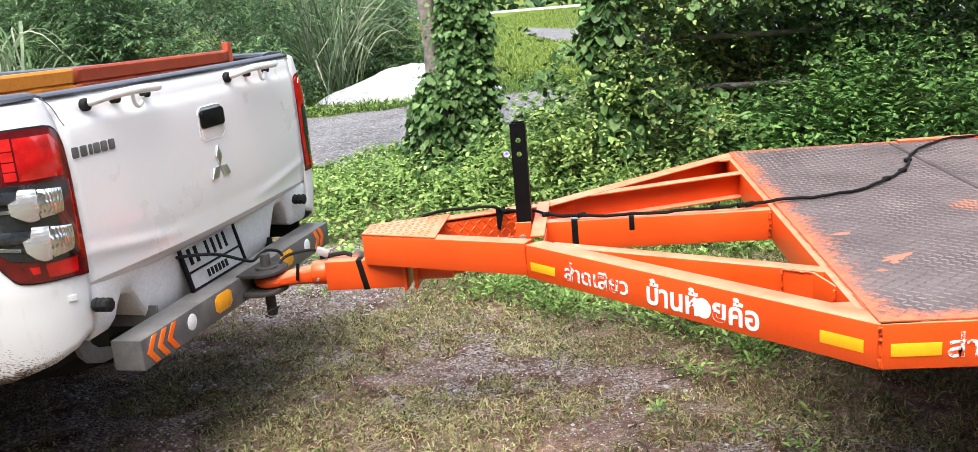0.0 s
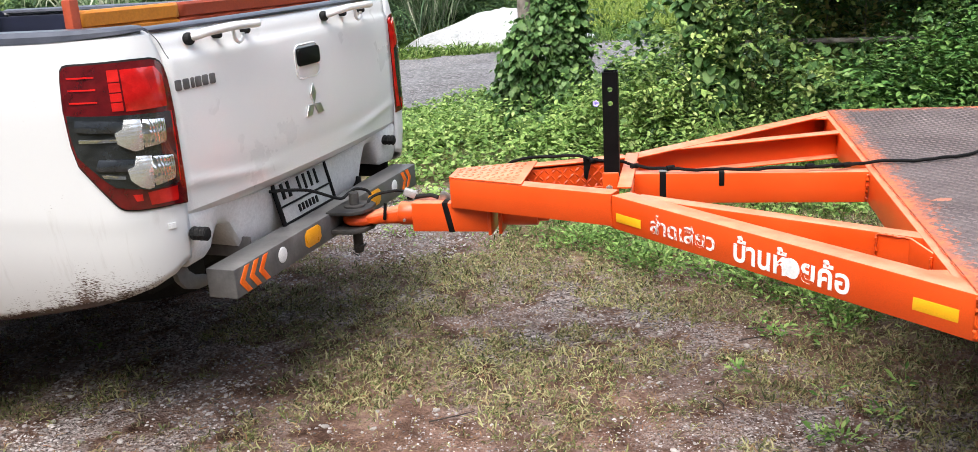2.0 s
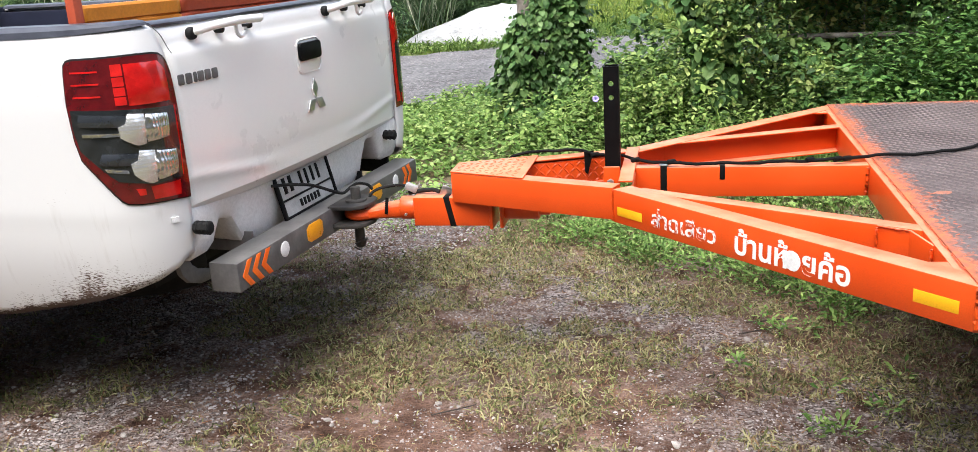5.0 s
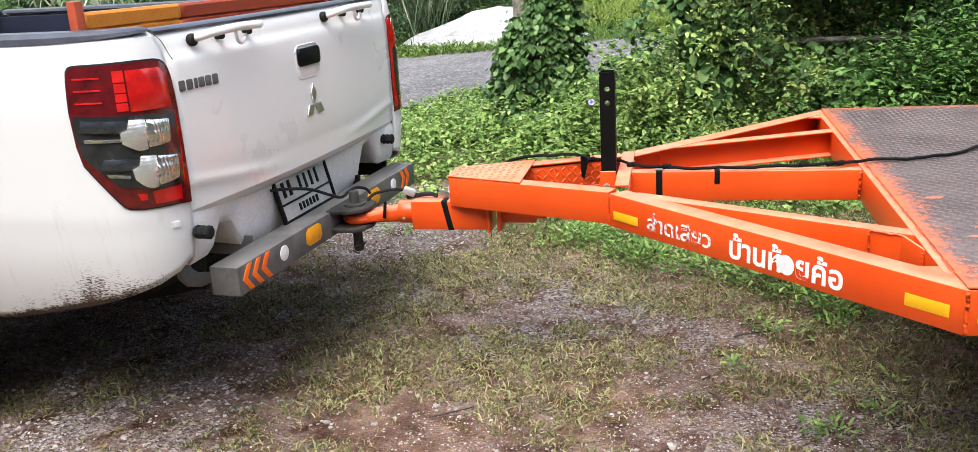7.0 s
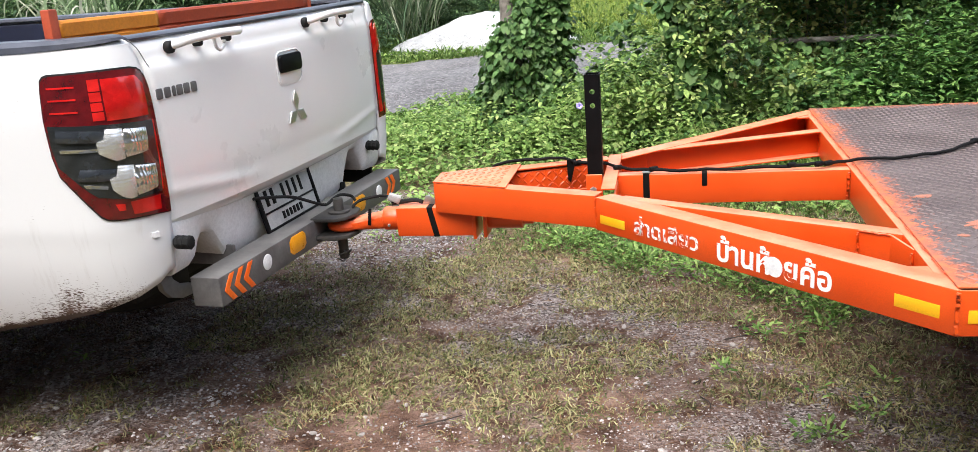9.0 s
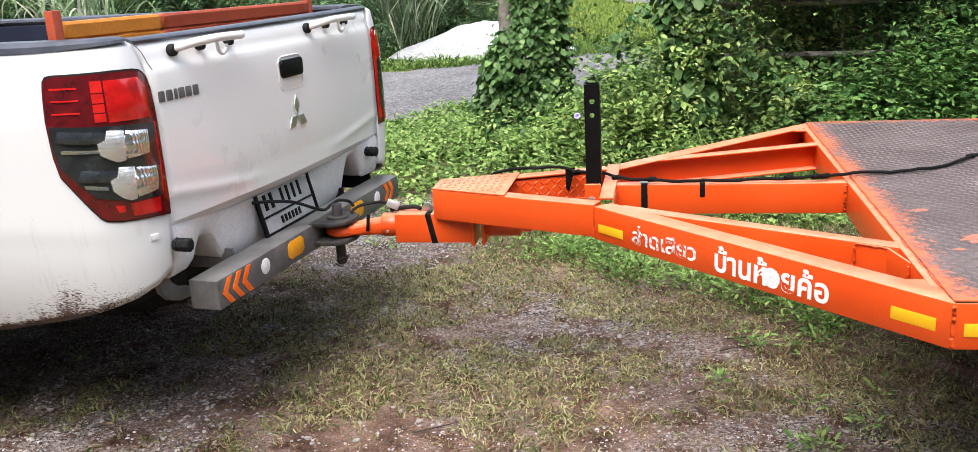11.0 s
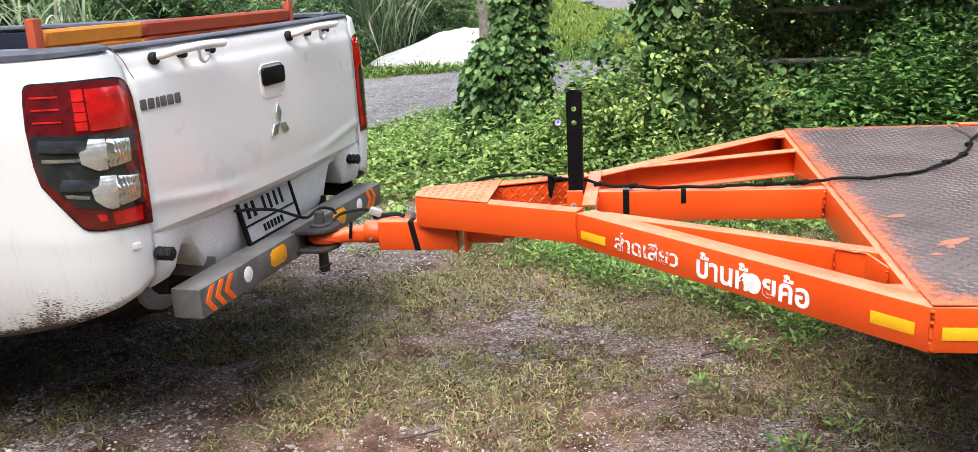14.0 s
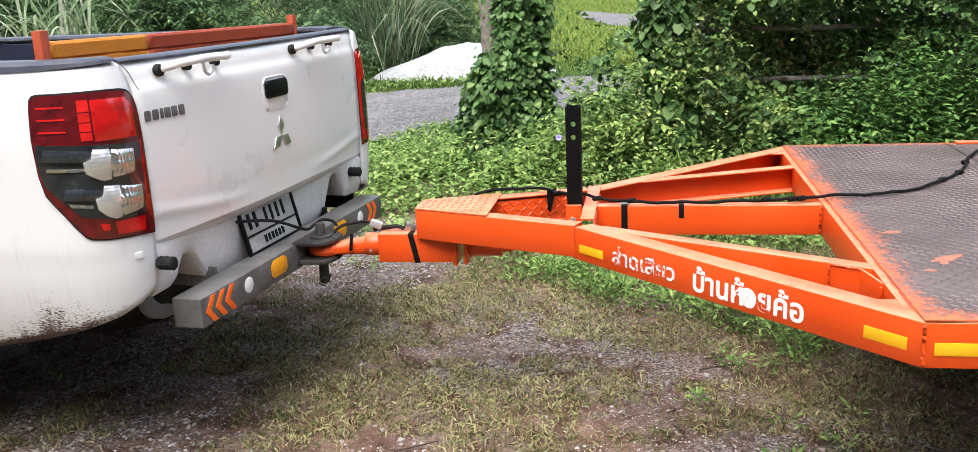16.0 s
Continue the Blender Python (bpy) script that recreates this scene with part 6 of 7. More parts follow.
# single pale stones and dry sticks on the soil
M["palestone"] = surface("pale_stone", (0.24, 0.215, 0.20), (0.42, 0.39, 0.365), 40, 0.85, 0, 160, 0.4, 0.002)
stone_rng = random.Random(5)
spots = [(-0.515, -0.076)]
while len(spots) < 76:
    x, y = stone_rng.uniform(-2.9, 0.3), stone_rng.uniform(-0.75, 0.75)
    if float(bare(np.array(x), np.array(y))) > 0.30:
        spots.append((x, y))
for k, (x, y) in enumerate(spots):
    b = bmesh.new()
    bmesh.ops.create_icosphere(b, subdivisions=1, radius=1.0)
    for v in b.verts:
        v.co *= 1 + 0.20 * math.sin(3.1 * v.co.x + k) * math.cos(2.7 * v.co.y - k) + stone_rng.uniform(-0.16, 0.16)
    bmesh.ops.bevel(b, geom=b.edges[:], offset=0.07, segments=1, affect="EDGES")
    r = 0.006 + 0.009 * stone_rng.random() ** 2
    bmesh.ops.transform(b, matrix=pose(x, y, float(ground_z(x, y)) + r * 0.25, stone_rng.uniform(-15, 15), stone_rng.uniform(-15, 15), stone_rng.uniform(0, 360)) @ Matrix.Diagonal((r * 1.35, r, r * 0.65, 1)), verts=b.verts)
    tagged(part("stone", b, M["palestone"], None, smooth=False), "pale grey stone lying on the soil", "stone", "loose stones in the yard")
M["stick"] = surface("dark_dry_stick", (0.02, 0.014, 0.011), (0.06, 0.045, 0.036), 40, 0.85, 0, 200, 0.4, 0.001)
for x0, y0, x1, y1 in ((-0.36, 0.40, -0.20, 0.45), (-0.393, 0.29, -0.25, 0.36), (-1.40, -0.47, -1.27, -0.38), (-0.50, -0.20, -0.47, -0.28), (-0.52, -0.10, -0.50, -0.06)):
    mx, my = (x0 + x1) / 2 + 0.012, (y0 + y1) / 2 - 0.010
    z_ = [float(ground_z(u, v)) + 0.008 for u, v in ((x0, y0), (mx, my), (x1, y1))]
    tagged(part("stick", bm_tube([(x0, y0, z_[0]), (mx, my, z_[1] + 0.006), (x1, y1, z_[2])], 0.0028, 6, 6, taper=0.6), M["stick"], None), "thin dark dry stick on the ground", "stick", "sticks in the yard")


# ---------------------------------------------------------------- tree with its vine
def leaf_cloud(n, box, fit_):
    """Points in a box kept where fit_(p) says so."""
    p = np.stack([rng.uniform(box[0], box[1], n), rng.uniform(box[2], box[3], n), rng.uniform(box[4], box[5], n)], -1)
    return p[rng.random(n) < fit_(p)]


TX, TY = -1.80, 4.25
tree = thing("tree", "young grey-barked tree wrapped in heart-leaved vine", "tree", m=pose(TX, TY, 0))
part("trunk", bm_tube([(0.03, 0, -0.05), (0.0, 0, 0.5), (-0.01, 0.02, 1.1), (-0.035, 0.03, 1.6), (-0.05, 0.03, 2.4), (0.05, 0.1, 3.4), (0.0, 0.2, 4.2)], 0.088, 14, 6, taper=0.5), M["bark"], tree)
limbs = [((-0.04, 0.03, 1.9), (0.5, -0.1, 2.3), (1.2, 0.1, 2.35)), ((-0.05, 0.03, 2.3), (-0.7, 0.3, 2.9), (-1.4, 0.2, 3.3)), ((0.0, 0.05, 2.8), (0.3, -0.6, 3.4), (0.5, -1.1, 3.7)), ((0.0, 0.1, 3.0), (0.5, 0.8, 3.7), (0.8, 1.3, 4.0))]
for lb in limbs:
    part("limb", bm_tube(lb, 0.04, 8, 6, taper=0.4), M["bark"], tree)


def crown_fit(p):
    r = np.sqrt(((p[:, 0]) / 1.9) ** 2 + ((p[:, 1] - 0.9) / 1.6) ** 2 + ((p[:, 2] - 3.3) / 1.45) ** 2)
    cl = fbm(p[:, 0] + p[:, 2], p[:, 1] - p[:, 2] * 0.7, 2.0, 91)
    return (r < 1) * (cl > 0.47) * (0.3 + 0.7 * r)


q = leaf_cloud(15000, (-2, 2, -1.0, 2.6, 1.7, 4.9), crown_fit)
n_ = len(q)
me = scatter("crown", q, rng.uniform(0, 6.3, n_), rng.normal(-0.3, 0.5, n_), rng.normal(0, 0.5, n_), rng.uniform(0.06, 0.11, n_), *OVAL)
tagged(part("crown", me, M["fern"], tree, smooth=False), kind="stuff")


def vine_cloud(n, zmax, radius):
    z = rng.uniform(0.05, zmax, n)
    a = rng.uniform(0, 2 * math.pi, n)
    r = radius(z, a) * np.sqrt(rng.uniform(0.45, 1.0, n))
    return np.stack([r * np.cos(a), r * np.sin(a), z], -1), a


def vine_r(z, a):
    base = np.interp(z, [0, 0.3, 0.7, 1.0, 1.25, 1.6, 3.0], [0.40, 0.38, 0.33, 0.26, 0.22, 0.20, 0.2])
    return base * (0.55 + 0.9 * fbm(a * 1.2, z * 1.3, 2.0, 66))


q, a = vine_cloud(9000, 2.4, vine_r)
q[:, 0] += np.interp(q[:, 2], [0, 0.6, 1.0, 1.3, 3], [0.08, 0.12, 0.20, 0.25, 0.25])
bare_side = (q[:, 2] > 0.95) & (q[:, 0] < 0.07)
q, a = q[~bare_side], a[~bare_side]
n_ = len(q)
vine = thing("climbing_vine", "heart-leaved vine climbing the tree trunk", "vine", m=pose(TX, TY, 0))
me = scatter("foliage", q, a + math.pi / 2 + math.pi + rng.normal(0, 0.6, n_), rng.normal(-0.9, 0.35, n_), rng.normal(0, 0.3, n_), rng.uniform(0.034, 0.070, n_), *HEART)
tagged(part("foliage", me, M["vine"], vine, smooth=False), kind="stuff")
k_ = 150
z_ = rng.uniform(0.1, 1.5, k_)
a_ = rng.uniform(0, 2 * math.pi, k_)
r_ = vine_r(z_, a_) * 0.75
o_ = np.stack([r_ * np.cos(a_) + np.interp(z_, [0, 0.6, 1.0, 1.3, 3], [0.08, 0.12, 0.20, 0.25, 0.25]), r_ * np.sin(a_), z_], -1)
d_ = unit(np.stack([np.cos(a_), np.sin(a_), rng.normal(0.2, 0.4, k_)], -1))
me = sprays("shoot_growth", o_, d_, rng.uniform(0.12, 0.30, k_), 7, rng.uniform(0.4, 1.0, k_), rng.uniform(0.035, 0.06, k_), HEART, 1.0, -0.6, 0.4)
tagged(part("shoot_growth", me, M["vine"], vine, smooth=False), kind="stuff")
for k in range(5):
    a0 = random.uniform(0, 6.28)
    part("stem", bm_tube([(0.25 * math.cos(a0) + 0.1, 0.25 * math.sin(a0), 0), (0.16, -0.08 + 0.03 * k, 0.6), (0.20 + 0.02 * k, -0.05, 1.2), (0.22, 0.02 * k, 2.4)], 0.008, 6, 5, taper=0.6), M["bark"], vine)

# ---------------------------------------------------------------- fence and hedge
fence = thing("rustic_fence", "weathered pole fence sunk in the hedge", "fence")
FY = 3.75
for z0, z1, x0, x1 in ((1.09, 1.06, -0.42, 2.4), (0.74, 0.73, -0.42, 2.4)):
    part("rail", bm_tube([(x0, FY, z0), (x0 + 0.6, FY + 0.02, z0 - 0.01), (x0 + 1.3, FY - 0.01, z0 - 0.015), (x1, FY + 0.02, z1)], 0.022, 10, 6, taper=0.8), M["deadwood"], fence)
for x, lean in ((-0.42, 0.12), (2.38, -0.05)):
    part("fence_post", bm_tube([(x, FY, -0.1), (x + lean * 0.3, FY - 0.02, 0.7), (x - lean, FY - 0.06, 1.42)], 0.045, 10, 6, taper=0.8), M["deadwood"], fence)


def hedge_fit(p):
    x, y, z = p.T
    front = 3.15 + 0.45 * (fbm(x * 1.0, z * 1.0, 1.1, 41) - 0.5) * 2 + 0.10 * z - 0.10 * np.clip(x - 1.6, 0, 3)
    window = np.exp(-(((x - 0.45) / 0.50) ** 4 + ((z - 0.95) / 0.30) ** 4) * 1.2)
    front = front + 0.75 * window
    front = front + 0.35 * np.clip(-0.55 - x, 0, 1)
    d = y - front
    top = 2.35 + 0.5 * (fbm(x, y, 0.9, 43) - 0.5)
    top = np.where(x < -0.42, np.minimum(top, 1.42 + 2.0 * (x + 0.42) + 0.25 * (fbm(x, z, 3, 44) - 0.5)), top)
    cl = fbm(x + 0.5 * z, z - 0.3 * x + y, 2.6, 45)
    return (d > 0) * (d < 0.75) * (z < top) * np.clip(0.22 + (cl - 0.38) * 5.0, 0.05, 1) * np.exp(-d / 0.30)


q = leaf_cloud(60000, (-1.5, 5.2, 2.5, 5.4, 0.05, 2.7), hedge_fit)
k_ = len(q)
q[:, 1] += 0.08
d_ = unit(np.stack([rng.normal(0, 0.7, k_), rng.normal(-0.9, 0.35, k_), rng.normal(0.25, 0.5, k_)], -1))
heart_ = (rng.random(k_) < 0.22) & (q[:, 0] < 1.3) & (q[:, 0] > -0.45)
pale_ = ~heart_ & (q[:, 0] < 0.45) & (rng.random(k_) < 0.85)
for sel, form_, mat_, nm in ((heart_, HEART, M["vine"], "vine"), (pale_, OVAL, M["shrub"], "shrub"), (~heart_ & ~pale_, OVAL, M["hedge"], "hedge")):
    k_ = int(sel.sum())
    me = sprays(nm, q[sel], d_[sel], rng.uniform(0.16, 0.42, k_), 12, rng.uniform(0.1, 0.6, k_), rng.uniform(0.038, 0.070, k_) * (0.85 if form_ is HEART else 1.0), form_, 1.0, -0.6 if form_ is HEART else -0.15, 0.38)
    stuff(nm, me, mat_, "leafy twigs standing out of the hedge" if nm == "hedge" else "pale green twigs of a small-leaved shrub" if nm == "shrub" else "trails of heart-leaved creeper over the hedge", nm)
q = leaf_cloud(430000, (-1.5, 5.2, 2.5, 5.4, 0.05, 2.7), hedge_fit)
n_ = len(q)
half_ = rng.random(n_) < 0.25
pale_ = (q[:, 0] < -0.30) | ((q[:, 0] < 0.2) & (rng.random(n_) < 0.4))
lx = half_ & (q[:, 0] < 1.0) & ~pale_
for sel, tpl, mat_, nm, lo, hi in ((pale_, OVAL, M["shrub"], "shrub", 0.032, 0.060), (lx, HEART, M["vine"], "vine", 0.040, 0.072), (~lx & ~pale_, OVAL, M["hedge"], "hedge", 0.040, 0.078)):
    w = q[sel]
    k = len(w)
    me = scatter(nm, w, rng.normal(math.pi, 0.9, k), rng.normal(-0.65 if tpl is HEART else -0.2, 0.40, k), rng.normal(0, 0.45, k), rng.uniform(lo, hi, k), *tpl)
    stuff(nm, me, mat_, "dense green hedge overgrown with creepers" if nm == "hedge" else "pale small-leaved shrub at the hedge's end" if nm == "shrub" else "heart-leaved creeper over the hedge", nm)
# a loose bush of creeper between the tree and the hedge
q = rng.normal(0, 1, (130, 3)) * (0.22, 0.20, 0.26) + (-0.85, 4.15, 0.50)
q = q[(q[:, 2] > 0.1)]
k_ = len(q)
d_ = unit(np.stack([rng.normal(0, 0.7, k_), rng.normal(-0.6, 0.5, k_), rng.normal(0.5, 0.4, k_)], -1))
me = sprays("creeper", q, d_, rng.uniform(0.15, 0.40, k_), 9, rng.uniform(0.1, 0.5, k_), rng.uniform(0.045, 0.075, k_), HEART, 1.0, -0.4, 0.4)
stuff("creeper", me, M["vine"], "loose bush of creeper beside the tree", "creeper")
# clumps of taller pale herbs round the tree's foot and along the hedge
for cx, cy, rx, ht, cnt in ((-2.2, 4.1, 0.20, 0.42, 50), (-1.55, 3.55, 0.25, 0.32, 60), (-1.15, 3.7, 0.22, 0.50, 70), (-0.85, 3.35, 0.22, 0.42, 60), (-2.5, 3.9, 0.25, 0.25, 50), (-0.45, 3.05, 0.25, 0.40, 60), (0.05, 2.95, 0.22, 0.38, 50), (-0.72, 3.60, 0.16, 1.05, 60), (-0.94, 3.65, 0.18, 0.80, 60), (-1.20, 3.75, 0.20, 0.55, 60)):
    q = np.stack([rng.normal(cx, rx * 0.6, cnt), rng.normal(cy, rx * 0.5, cnt), np.zeros(cnt)], -1)
    d_ = unit(np.stack([rng.normal(0, 0.28, cnt), rng.normal(-0.1, 0.25, cnt), np.ones(cnt)], -1))
    me = sprays("herbs", q, d_, ht * rng.uniform(0.6, 1.15, cnt), max(10, int(28 * ht)), rng.uniform(0, 0.2, cnt), rng.uniform(0.045, 0.08, cnt), OVAL, 1.5, -0.05, 0.35)
    stuff("herb_clump", me, M["herb"], "clump of pale green leafy herbs", "herbs")
# upright nettle-like plants before the hedge
M["nettle"] = leaf_material("nettle_leaves", [(0.028, 0.08, 0.02), (0.053, 0.13, 0.032), (0.08, 0.175, 0.042), (0.12, 0.23, 0.058), (0.18, 0.285, 0.078)], 0.34, 0.16)
p = flat_random(1900, 0.15, 3.2, 2.72, 3.5)
p = keep_by(p, np.clip((fbm(p[:, 0], p[:, 1], 2.4, 131) - 0.36) * 6, 0, 1))
k_ = len(p)
top_ = np.interp(p[:, 0], [0.15, 0.5, 0.8, 1.0, 1.3, 3.6], [0.42, 0.72, 0.95, 1.02, 1.18, 1.25]) * rng.uniform(0.65, 1.05, k_) * np.interp(p[:, 1], [2.75, 3.2], [0.6, 1.0])
d_ = unit(np.stack([rng.normal(0, 0.14, k_), rng.normal(-0.12, 0.12, k_), np.ones(k_)], -1))
me = sprays("nettles", p, d_, top_, 26, np.zeros(k_), rng.uniform(0.060, 0.098, k_), (OVAL[0] * (0.74, 1, 1), OVAL[1]), 1.5, 0.10, 0.30)
stuff("nettles", me, M["nettle"], "upright nettle-like plants before the hedge", "herbs")
# stems inside the hedge
b = bmesh.new()
for i in range(18):
    x, y = random.uniform(-0.8, 4.6), random.uniform(3.6, 4.3)
    h0 = random.uniform(1.2, 2.3)
    y += 0.25
    bm_tube([(x, y, 0), (x + random.uniform(-0.1, 0.1), y - 0.05, h0 * 0.5), (x + random.uniform(-0.3, 0.3), y - random.uniform(0, 0.25), h0)], 0.007, 5, 3, bm=b, taper=0.5)
me = bpy.data.meshes.new("stems")
b.to_mesh(me)
b.free()
stuff("hedge_stems", me, M["deadwood"], "thin brown stems within the hedge", "stems")


# dense back of the hedge
def back_fit(p):
    x, y, z = p.T
    return (fbm(x + z, z * 1.2 + y, 1.6, 48) > 0.30) * 1.0


# unseen leaves over the hedge, added to keep sky light out of it
def shade_canopy_fit(p):
    x, y, z = p.T
    return (z > 1.95 + 0.25 * fbm(x, y, 1.3, 47)) * (fbm(x + z, z * 1.2 + y, 1.6, 48) > 0.44) * (z < 2.7 + 0.6 * (fbm(x, y, 0.7, 49) - 0.5)) * (y > 4.1 - 0.5 * (z - 1.8))


for box_, fit_, cnt, lo, hi in (((-0.30, 6.0, 4.6, 5.9, 0.0, 2.3), back_fit, 17000, 0.10, 0.18), ((-0.30, 6.5, 3.2, 6.0, 1.7, 3.0), shade_canopy_fit, 6500, 0.12, 0.24)):
    q = leaf_cloud(cnt, box_, fit_)
    n_ = len(q)
    me = scatter("thicket", q, rng.normal(math.pi, 1.0, n_), rng.normal(-0.3, 0.5, n_), rng.normal(0, 0.5, n_), rng.uniform(lo, hi, n_), *OVAL)
    stuff("thicket", me, M["hedge"], "dark green thicket behind the hedge, with unseen shading leaves added above", "thicket")

# dull growth that shows between the rails of the fence
q = rng.uniform((-0.2, 3.80, 0.35), (1.35, 4.25, 1.55), (5200, 3))
q = q[rng.random(len(q)) < np.clip((fbm(q[:, 0] + q[:, 1], q[:, 2] * 1.4, 2.2, 151) - 0.36) * 5, 0.08, 1)]
n_ = len(q)
me = scatter("undergrowth", q, rng.normal(math.pi, 1.0, n_), rng.normal(-0.2, 0.5, n_), rng.normal(0, 0.5, n_), rng.uniform(0.030, 0.062, n_), *OVAL)
stuff("undergrowth", me, M["olive"], "dull olive undergrowth behind the fence rails", "undergrowth")

# creeper that hangs down over the first fence post
z_ = rng.uniform(0.25, 2.1, 1500)
a_ = rng.uniform(0, 2 * math.pi, 1500)
r_ = (0.10 + 0.16 * fbm(a_ * 0.8, z_ * 1.5, 2.0, 141)) * np.sqrt(rng.uniform(0.3, 1, 1500))
q = np.stack([-0.42 + 0.05 * np.sin(z_ * 4) + r_ * np.cos(a_), 3.42 + 0.8 * r_ * np.sin(a_), z_], -1)
post_vine = thing("climbing_vine", "heart-leaved creeper hanging over a fence post", "vine")
me = scatter("foliage", q, a_ - math.pi / 2 + rng.normal(0, 0.6, 1500), rng.normal(-0.95, 0.35, 1500), rng.normal(0, 0.3, 1500), rng.uniform(0.045, 0.09, 1500), *HEART)
tagged(part("foliage", me, M["vine"], post_vine, smooth=False), kind="stuff")
for k in range(3):
    part("stem", bm_tube([(-0.44 + 0.05 * k, 3.45, 0), (-0.40 + 0.03 * k, 3.40, 0.7), (-0.46 + 0.04 * k, 3.42, 1.4), (-0.42, 3.45, 2.1)], 0.006, 6, 5, taper=0.7), M["bark"], post_vine)


# ---------------------------------------------------------------- beyond the road
def bush_fit(p):
    x, y, z = p.T
    top = 2.2 + 1.6 * fbm(x, y, 0.35, 61)
    cl = fbm(x + 0.4 * z, z * 1.3 + 0.5 * y, 1.1, 62)
    edge = y - (10.6 + 1.2 * (fbm(x, z, 0.5, 63) - 0.5) - 0.25 * (x + 8))
    return (edge > 0) * (edge < 2.6) * (z < top) * np.clip((cl - 0.40) * 5, 0.04, 1)


q = leaf_cloud(19000, (-15, -5.2, 9.0, 15.5, 0.0, 2.8), bush_fit)
k_ = len(q)
d_ = unit(np.stack([rng.normal(0, 0.8, k_), rng.normal(-0.8, 0.4, k_), rng.normal(0.3, 0.35, k_)], -1))
me = sprays("bushes", q, d_, rng.uniform(0.35, 0.65, k_), 28, rng.uniform(0.4, 0.9, k_), rng.uniform(0.10, 0.15, k_), LEAFLET, 1.2, -0.3, 0.22)
stuff("bushes", me, M["fern"], "feathery fronds of bushes along the road", "bushes")
q = np.concatenate([rng.normal(0, 1, (1100, 3)) * (0.9, 0.45, 0.5) + (-5.7, 14.6, 0.8), rng.normal(0, 1, (650, 3)) * (0.40, 0.35, 0.55) + (-4.45, 14.8, 0.75)])
q = q[q[:, 2] > 0.1]
k_ = len(q)
d_ = unit(np.stack([rng.normal(0, 0.8, k_), rng.normal(-0.8, 0.4, k_), rng.normal(0.3, 0.35, k_)], -1))
me = sprays("bush", q, d_, rng.uniform(0.35, 0.65, k_), 18, rng.uniform(0.4, 0.9, k_), rng.uniform(0.11, 0.16, k_), LEAFLET, 1.2, -0.3, 0.25)
stuff("bush", me, M["fern"], "feathery green bush behind the white sheet", "bush")
q = leaf_cloud(110000, (-15, -5.0, 9.6, 17.5, 0.0, 4.2), bush_fit)
n_ = len(q)
me = scatter("bushes", q, rng.normal(math.pi, 1.1, n_), rng.normal(-0.35, 0.45, n_), rng.normal(0, 0.5, n_), rng.uniform(0.07, 0.15, n_), OVAL[0] * (0.55, 1, 1), OVAL[1])
stuff("bushes", me, M["fern"], "feathery dark green bushes along the road", "bushes")

REED = (np.array([(-0.010, 0, 0), (0.010, 0, 0), (0.012, 0.04, 0.35), (-0.012, 0.04, 0.35), (0.011, 0.15, 0.68), (-0.011, 0.15, 0.68), (0.008, 0.36, 0.90), (-0.008, 0.36, 0.90), (0.001, 0.64, 0.92), (-0.001, 0.64, 0.92)]),
        np.array([(0, 1, 2, 3), (3, 2, 4, 5), (5, 4, 6, 7), (7, 6, 8, 9)]))
ARCH = (np.array([(w * sd, 0.95 * f ** 1.4, 0.80 * math.sin(2.3 * f)) for f, w in ((0, 0.010), (0.16, 0.012), (0.32, 0.013), (0.46, 0.013), (0.60, 0.012), (0.74, 0.010), (0.88, 0.006), (1.0, 0.001)) for sd in (-1, 1)]),
        np.array([(2 * k, 2 * k + 1, 2 * k + 3, 2 * k + 2) for k in range(7)]))
p = np.zeros((80, 3))
p[:, 0] = rng.normal(-9.0, 0.35, 80)
p[:, 1] = rng.normal(9.2, 0.25, 80)
p[:, 2] = rng.uniform(0.3, 1.1, 80)
me = scatter("dry_reeds", p, rng.uniform(0, 6.3, 80), rng.normal(-0.25, 0.25, 80), rng.normal(0, 0.2, 80), rng.uniform(0.7, 1.25, 80), ARCH[0] * (1.4, 1, 1), ARCH[1])
stuff("dry_reeds", me, M["dryreed"], "pale arching blades of dry reed", "reeds")
p = np.stack([rng.normal(-4.75, 0.12, 26), rng.normal(12.6, 0.15, 26), rng.uniform(0.1, 0.5, 26)], -1)
me = scatter("dry_reeds", p, rng.normal(-1.0, 0.5, 26), rng.normal(0.1, 0.2, 26), rng.normal(0, 0.2, 26), rng.uniform(0.9, 1.3, 26), ARCH[0] * (1.1, 1, 1), ARCH[1])
stuff("dry_reeds", me, M["dryreed"], "pale arching blades of dry reed beside the canes", "reeds")
for cx, cy, rx, ry, cnt, hmin, hmax in ((-5.05, 12.8, 0.35, 0.25, 130, 1.7, 2.7), (-6.6, 15.8, 1.3, 0.8, 900, 1.6, 3.0), (-7.2, 17.5, 1.2, 0.8, 500, 2.0, 3.2)):
    p = np.zeros((cnt, 3))
    p[:, 0] = rng.normal(cx, rx * 0.6, cnt)
    p[:, 1] = rng.normal(cy, ry * 0.6, cnt)
    p[:, 2] = rng.uniform(0, 0.6, cnt)
    me = scatter("reeds", p, rng.uniform(0, 6.3, cnt), rng.normal(-0.25, 0.42, cnt), rng.normal(0, 0.3, cnt), rng.uniform(hmin, hmax, cnt), REED[0] * (0.42, 1, 1), REED[1])
    stuff("reeds", me, M["reed"], "tall arching reeds with dry blades", "reeds")

